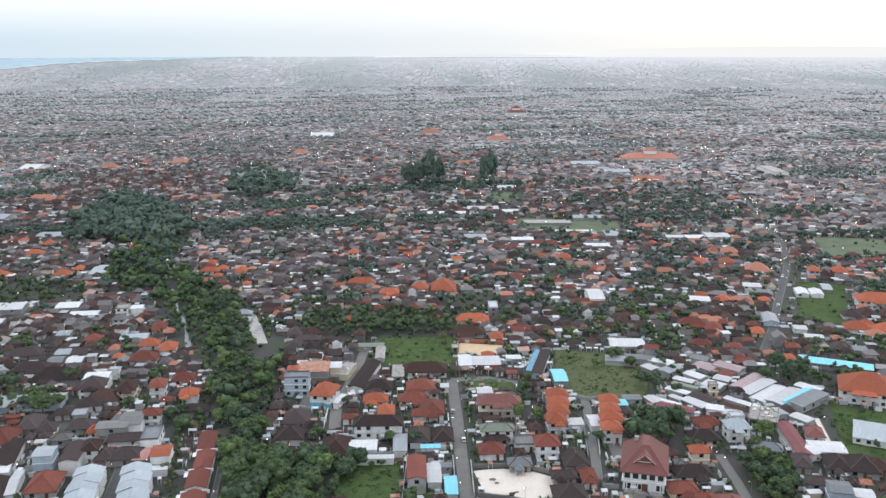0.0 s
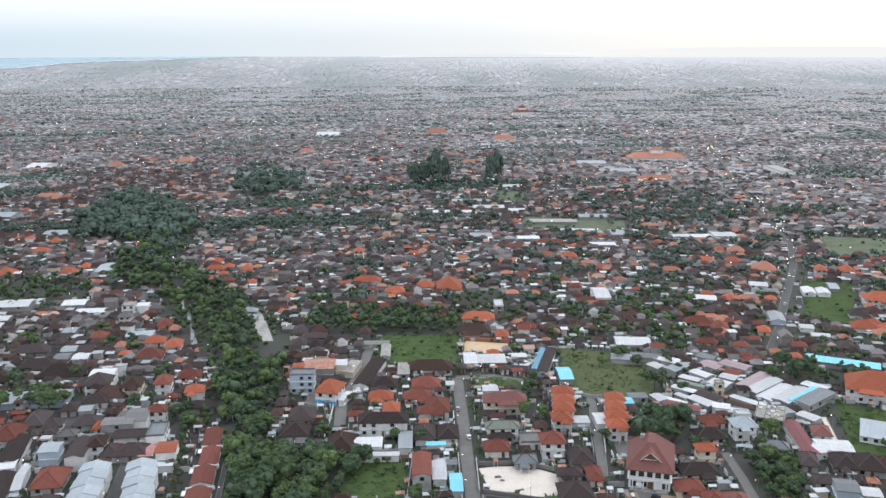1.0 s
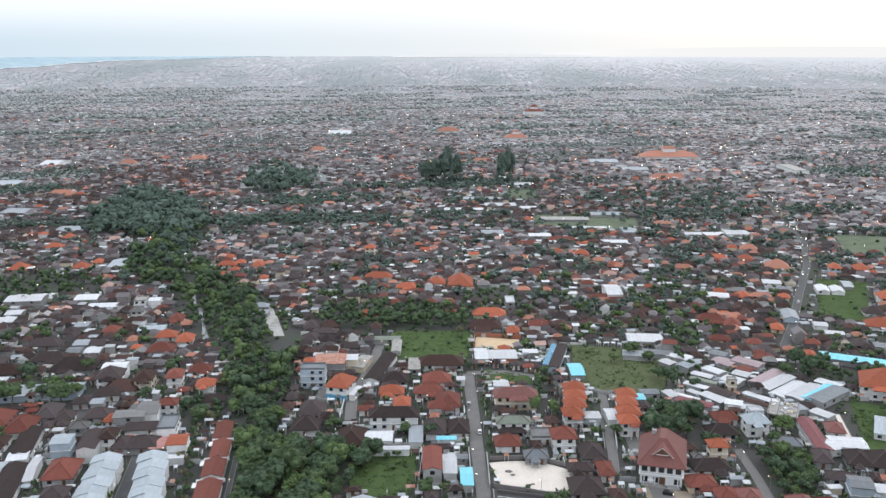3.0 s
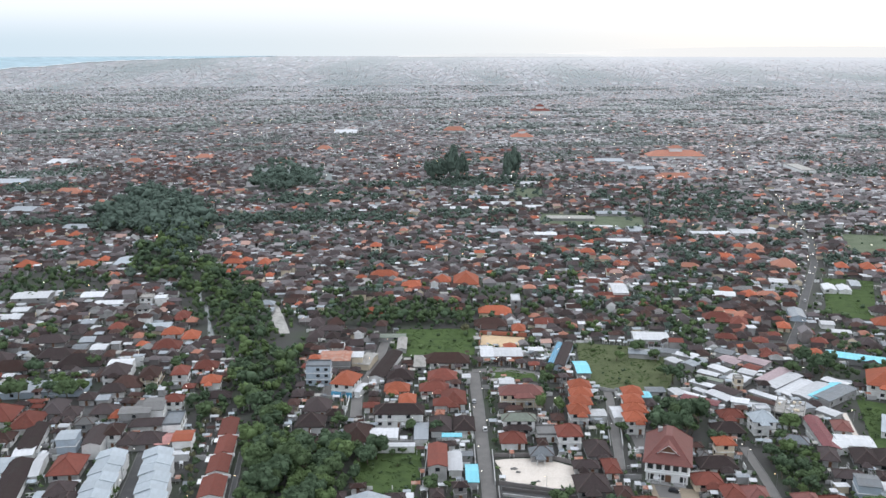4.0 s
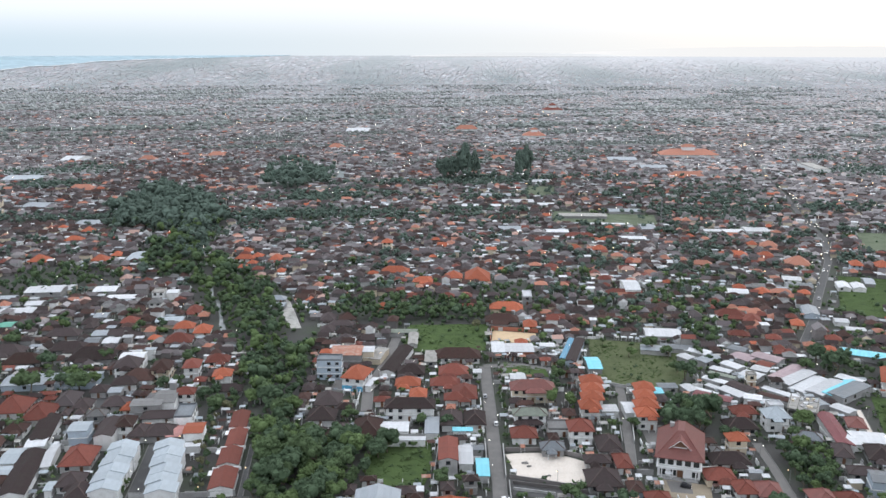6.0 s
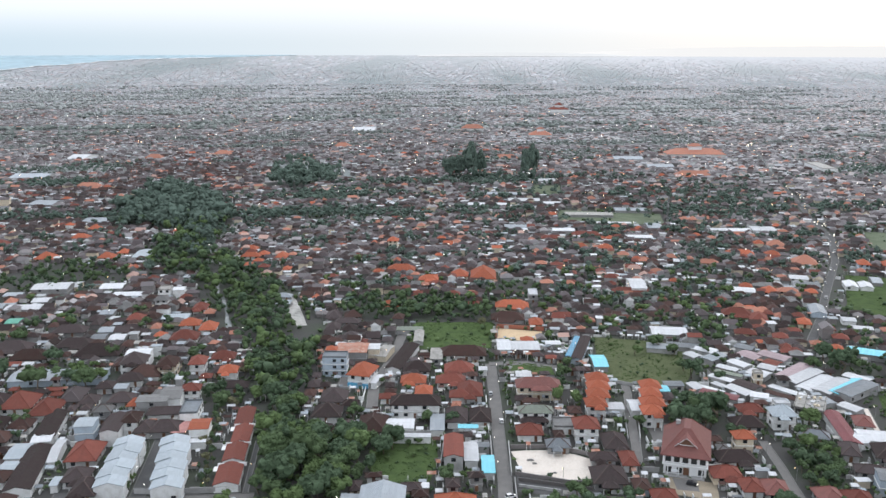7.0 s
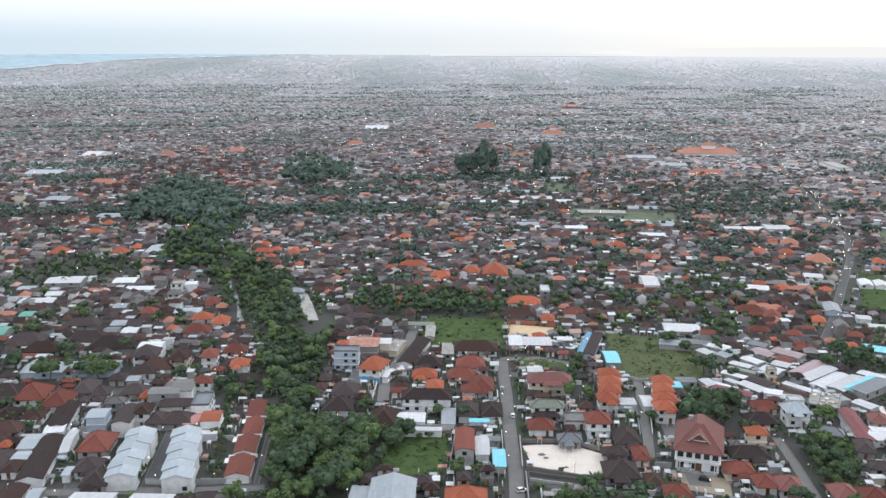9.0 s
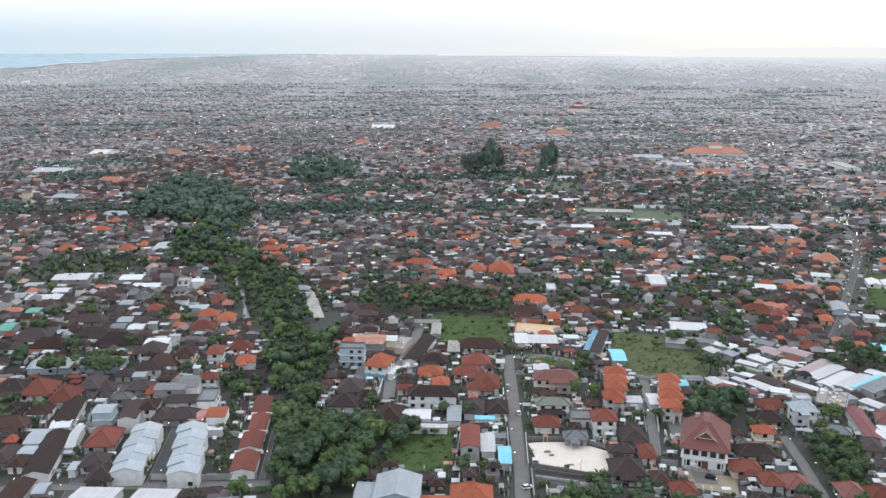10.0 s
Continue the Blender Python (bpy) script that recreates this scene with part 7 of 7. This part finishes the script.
rubble_heap(17.2, 283.5, 1.2, 1)
rubble_heap(18.5, 281.0, 0.9, 5)
rubble_heap(25, 274.5, 0.7, 9)


def street_lamp(x, y, turn=0, warm=False, h=4.6):
    ob = tagged(new("street_lamp"), f"slim steel street lamp with a lit {'amber' if warm else 'white'} bulb", "lamp", "street lamps")
    ob.matrix_basis = pose(x, y, 0, 0, 0, turn)
    bm = bmesh.new()
    bar(bm, (0, 0, 0), (0, 0, h), 0.05)
    part("pole", bm, STEEL, ob)
    bm = bmesh.new()
    bar(bm, (0, 0, h), (0.9, 0, h + 0.2), 0.035)
    part("arm", bm, STEEL, ob)
    child("bulb", BULB_MESH[warm], ob).location = (0.9, 0, h + 0.05)


def bulb_shape(bm):
    bmesh.ops.create_icosphere(bm, subdivisions=1, radius=0.16)


BULB_MESH = {False: unit_mesh("bulb", bulb_shape, [BULB]), True: unit_mesh("bulb", bulb_shape, [BULB_WARM])}
for pts, width in LANES:
    for (ax, ay), (bx, by) in zip(pts, pts[1:]):
        n = int(math.hypot(bx - ax, by - ay) / 17)
        for i in range(min(n, 5) if ay < 620 else 0):
            t = (i + rng.uniform(0.3, 0.7)) / n
            d = Vector((bx - ax, by - ay)).normalized()
            side = rng.choice((-1, 1))
            street_lamp(ax + (bx - ax) * t + side * d.y * (width / 2 + 0.9), ay + (by - ay) * t - side * d.x * (width / 2 + 0.9), math.degrees(math.atan2(side * d.x, -side * d.y)), rng.random() < 0.25)
for k in range(90):
    a, r = radians(rng.uniform(-29, 25)), math.sqrt(rng.uniform(245 ** 2, 520 ** 2))
    px, py = r * math.sin(a), r * math.cos(a)
    if free(np.array([px]), np.array([py]), 0.3)[0]:
        street_lamp(px, py, rng.uniform(0, 360), rng.random() < 0.25)


def town_lights():
    """Lit lamps far off in the town, more along the busy street."""
    pts = []
    for k in range(230):
        a, r = radians(rng.uniform(-30, 26)), rng.uniform(520, 1900)
        pts.append((r * math.sin(a), r * math.cos(a), 5.5))
    road = LANES[4][0]
    for (ax, ay), (bx, by) in zip(road[3:], road[4:]):
        for i in range(9):
            t = rng.random()
            pts.append((ax + (bx - ax) * t + rng.uniform(-5, 5), ay + (by - ay) * t, rng.uniform(1.0, 6.0)))
    for warm in (False, True):
        bm = bmesh.new()
        for q, p in enumerate(pts):
            if (q % 3 == 0) == warm:
                s = 0.12 + 0.00026 * p[1]
                bmesh.ops.create_icosphere(bm, subdivisions=1, radius=s, matrix=pose(*p))
        tagged(part("town_lights", bm, BULB_WARM if warm else BULB), "small lit lamps scattered over the distant town", "lights", kind="stuff")


town_lights()


def lattice_mast(x, y, h):
    """A slim three-legged lattice mast."""
    ob = tagged(new("mast"), "slim grey lattice mast among distant houses", "mast")
    ob.matrix_basis = pose(x, y, 0)
    foot = [(0.9 * math.cos(a), 0.9 * math.sin(a)) for a in (0.3, 2.4, 4.5)]
    for px, py in foot:
        bm = bmesh.new()
        bar(bm, (px, py, 0), (px * 0.3, py * 0.3, h), 0.1)
        part("leg", bm, STEEL, ob)
    n = int(h / 2)
    for k in range(n):
        s, t = 1 - 0.7 * k / n, 1 - 0.7 * (k + 1) / n
        for i in range(3):
            bm = bmesh.new()
            a, b = foot[i], foot[(i + 1) % 3]
            bar(bm, (a[0] * s, a[1] * s, k * h / n), (b[0] * t, b[1] * t, (k + 1) * h / n), 0.05)
            part("brace", bm, STEEL, ob)


lattice_mast(145, 690, 26)
lattice_mast(-247, 1210, 34)


def surf():
    """A line of white surf along the shore."""
    vs, fs, n = [], [], 70
    for i in range(n + 1):
        a = radians(-34 + 17 * i / n)
        r = SHORE(a) + 14 * math.sin(i * 0.9) + 8 * math.sin(i * 2.3)
        for q in (r - 6, r + 16 + 10 * math.sin(i * 1.7)):
            x, y = q * math.sin(a), q * math.cos(a)
            vs.append((x, y, float(rise(np.array(x), np.array(y))) + 2.2))
    for i in range(n):
        fs.append((2 * i, 2 * i + 1, 2 * i + 3, 2 * i + 2))
    tagged(mesh_object("surf", vs, fs, [WALL["bright"]]), "thin line of white surf along the shore", "surf", kind="structure")


surf()


# ---- the far shore: a low headland and pale hills on the horizon, a glowing backdrop in place of haze ----
def hills(name, a0, a1, r, base, heights, mat, label):
    """A low ridge of land at the edge of sight, with a front and a back slope."""
    n = 60
    vs, fs = [], []
    for i in range(n + 1):
        a = radians(a0 + (a1 - a0) * i / n)
        t = i / n * (len(heights) - 1)
        k = min(int(t), len(heights) - 2)
        h = heights[k] + (heights[k + 1] - heights[k]) * (t - k) + 0.8 * math.sin(i * 1.7)
        for q, z in ((r - 60, base), (r, base + max(h, 0.3)), (r + 40, base)):
            vs.append((q * math.sin(a), q * math.cos(a), z))
    for i in range(n):
        for j in range(2):
            q = i * 3 + j
            fs.append((q, q + 3, q + 4, q + 1))
    return tagged(mesh_object(name, vs, fs, [mat]), label, "hills", kind="structure")


# an even glow stands in for haze; neither ridge is a light source
HEADLAND_GLOW = emitter("backdrop_headland", (0.70, 0.72, 0.74), 1.0)
HILL_GLOW = emitter("backdrop_hills", (0.85, 0.845, 0.84), 1.0)
for m in (HEADLAND_GLOW, HILL_GLOW):
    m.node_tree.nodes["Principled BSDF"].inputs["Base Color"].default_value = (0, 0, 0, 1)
hills("backdrop_headland", -4.4, 9.0, 4930, 84, [3, 12, 17, 19, 19, 17, 14, 6], HEADLAND_GLOW, "pale self-lit low headland across the water")
hills("backdrop_hills", 3.0, 32.0, 4970, 84, [8, 26, 42, 50, 54, 54, 52, 50], HILL_GLOW, "very pale self-lit hills on the horizon")
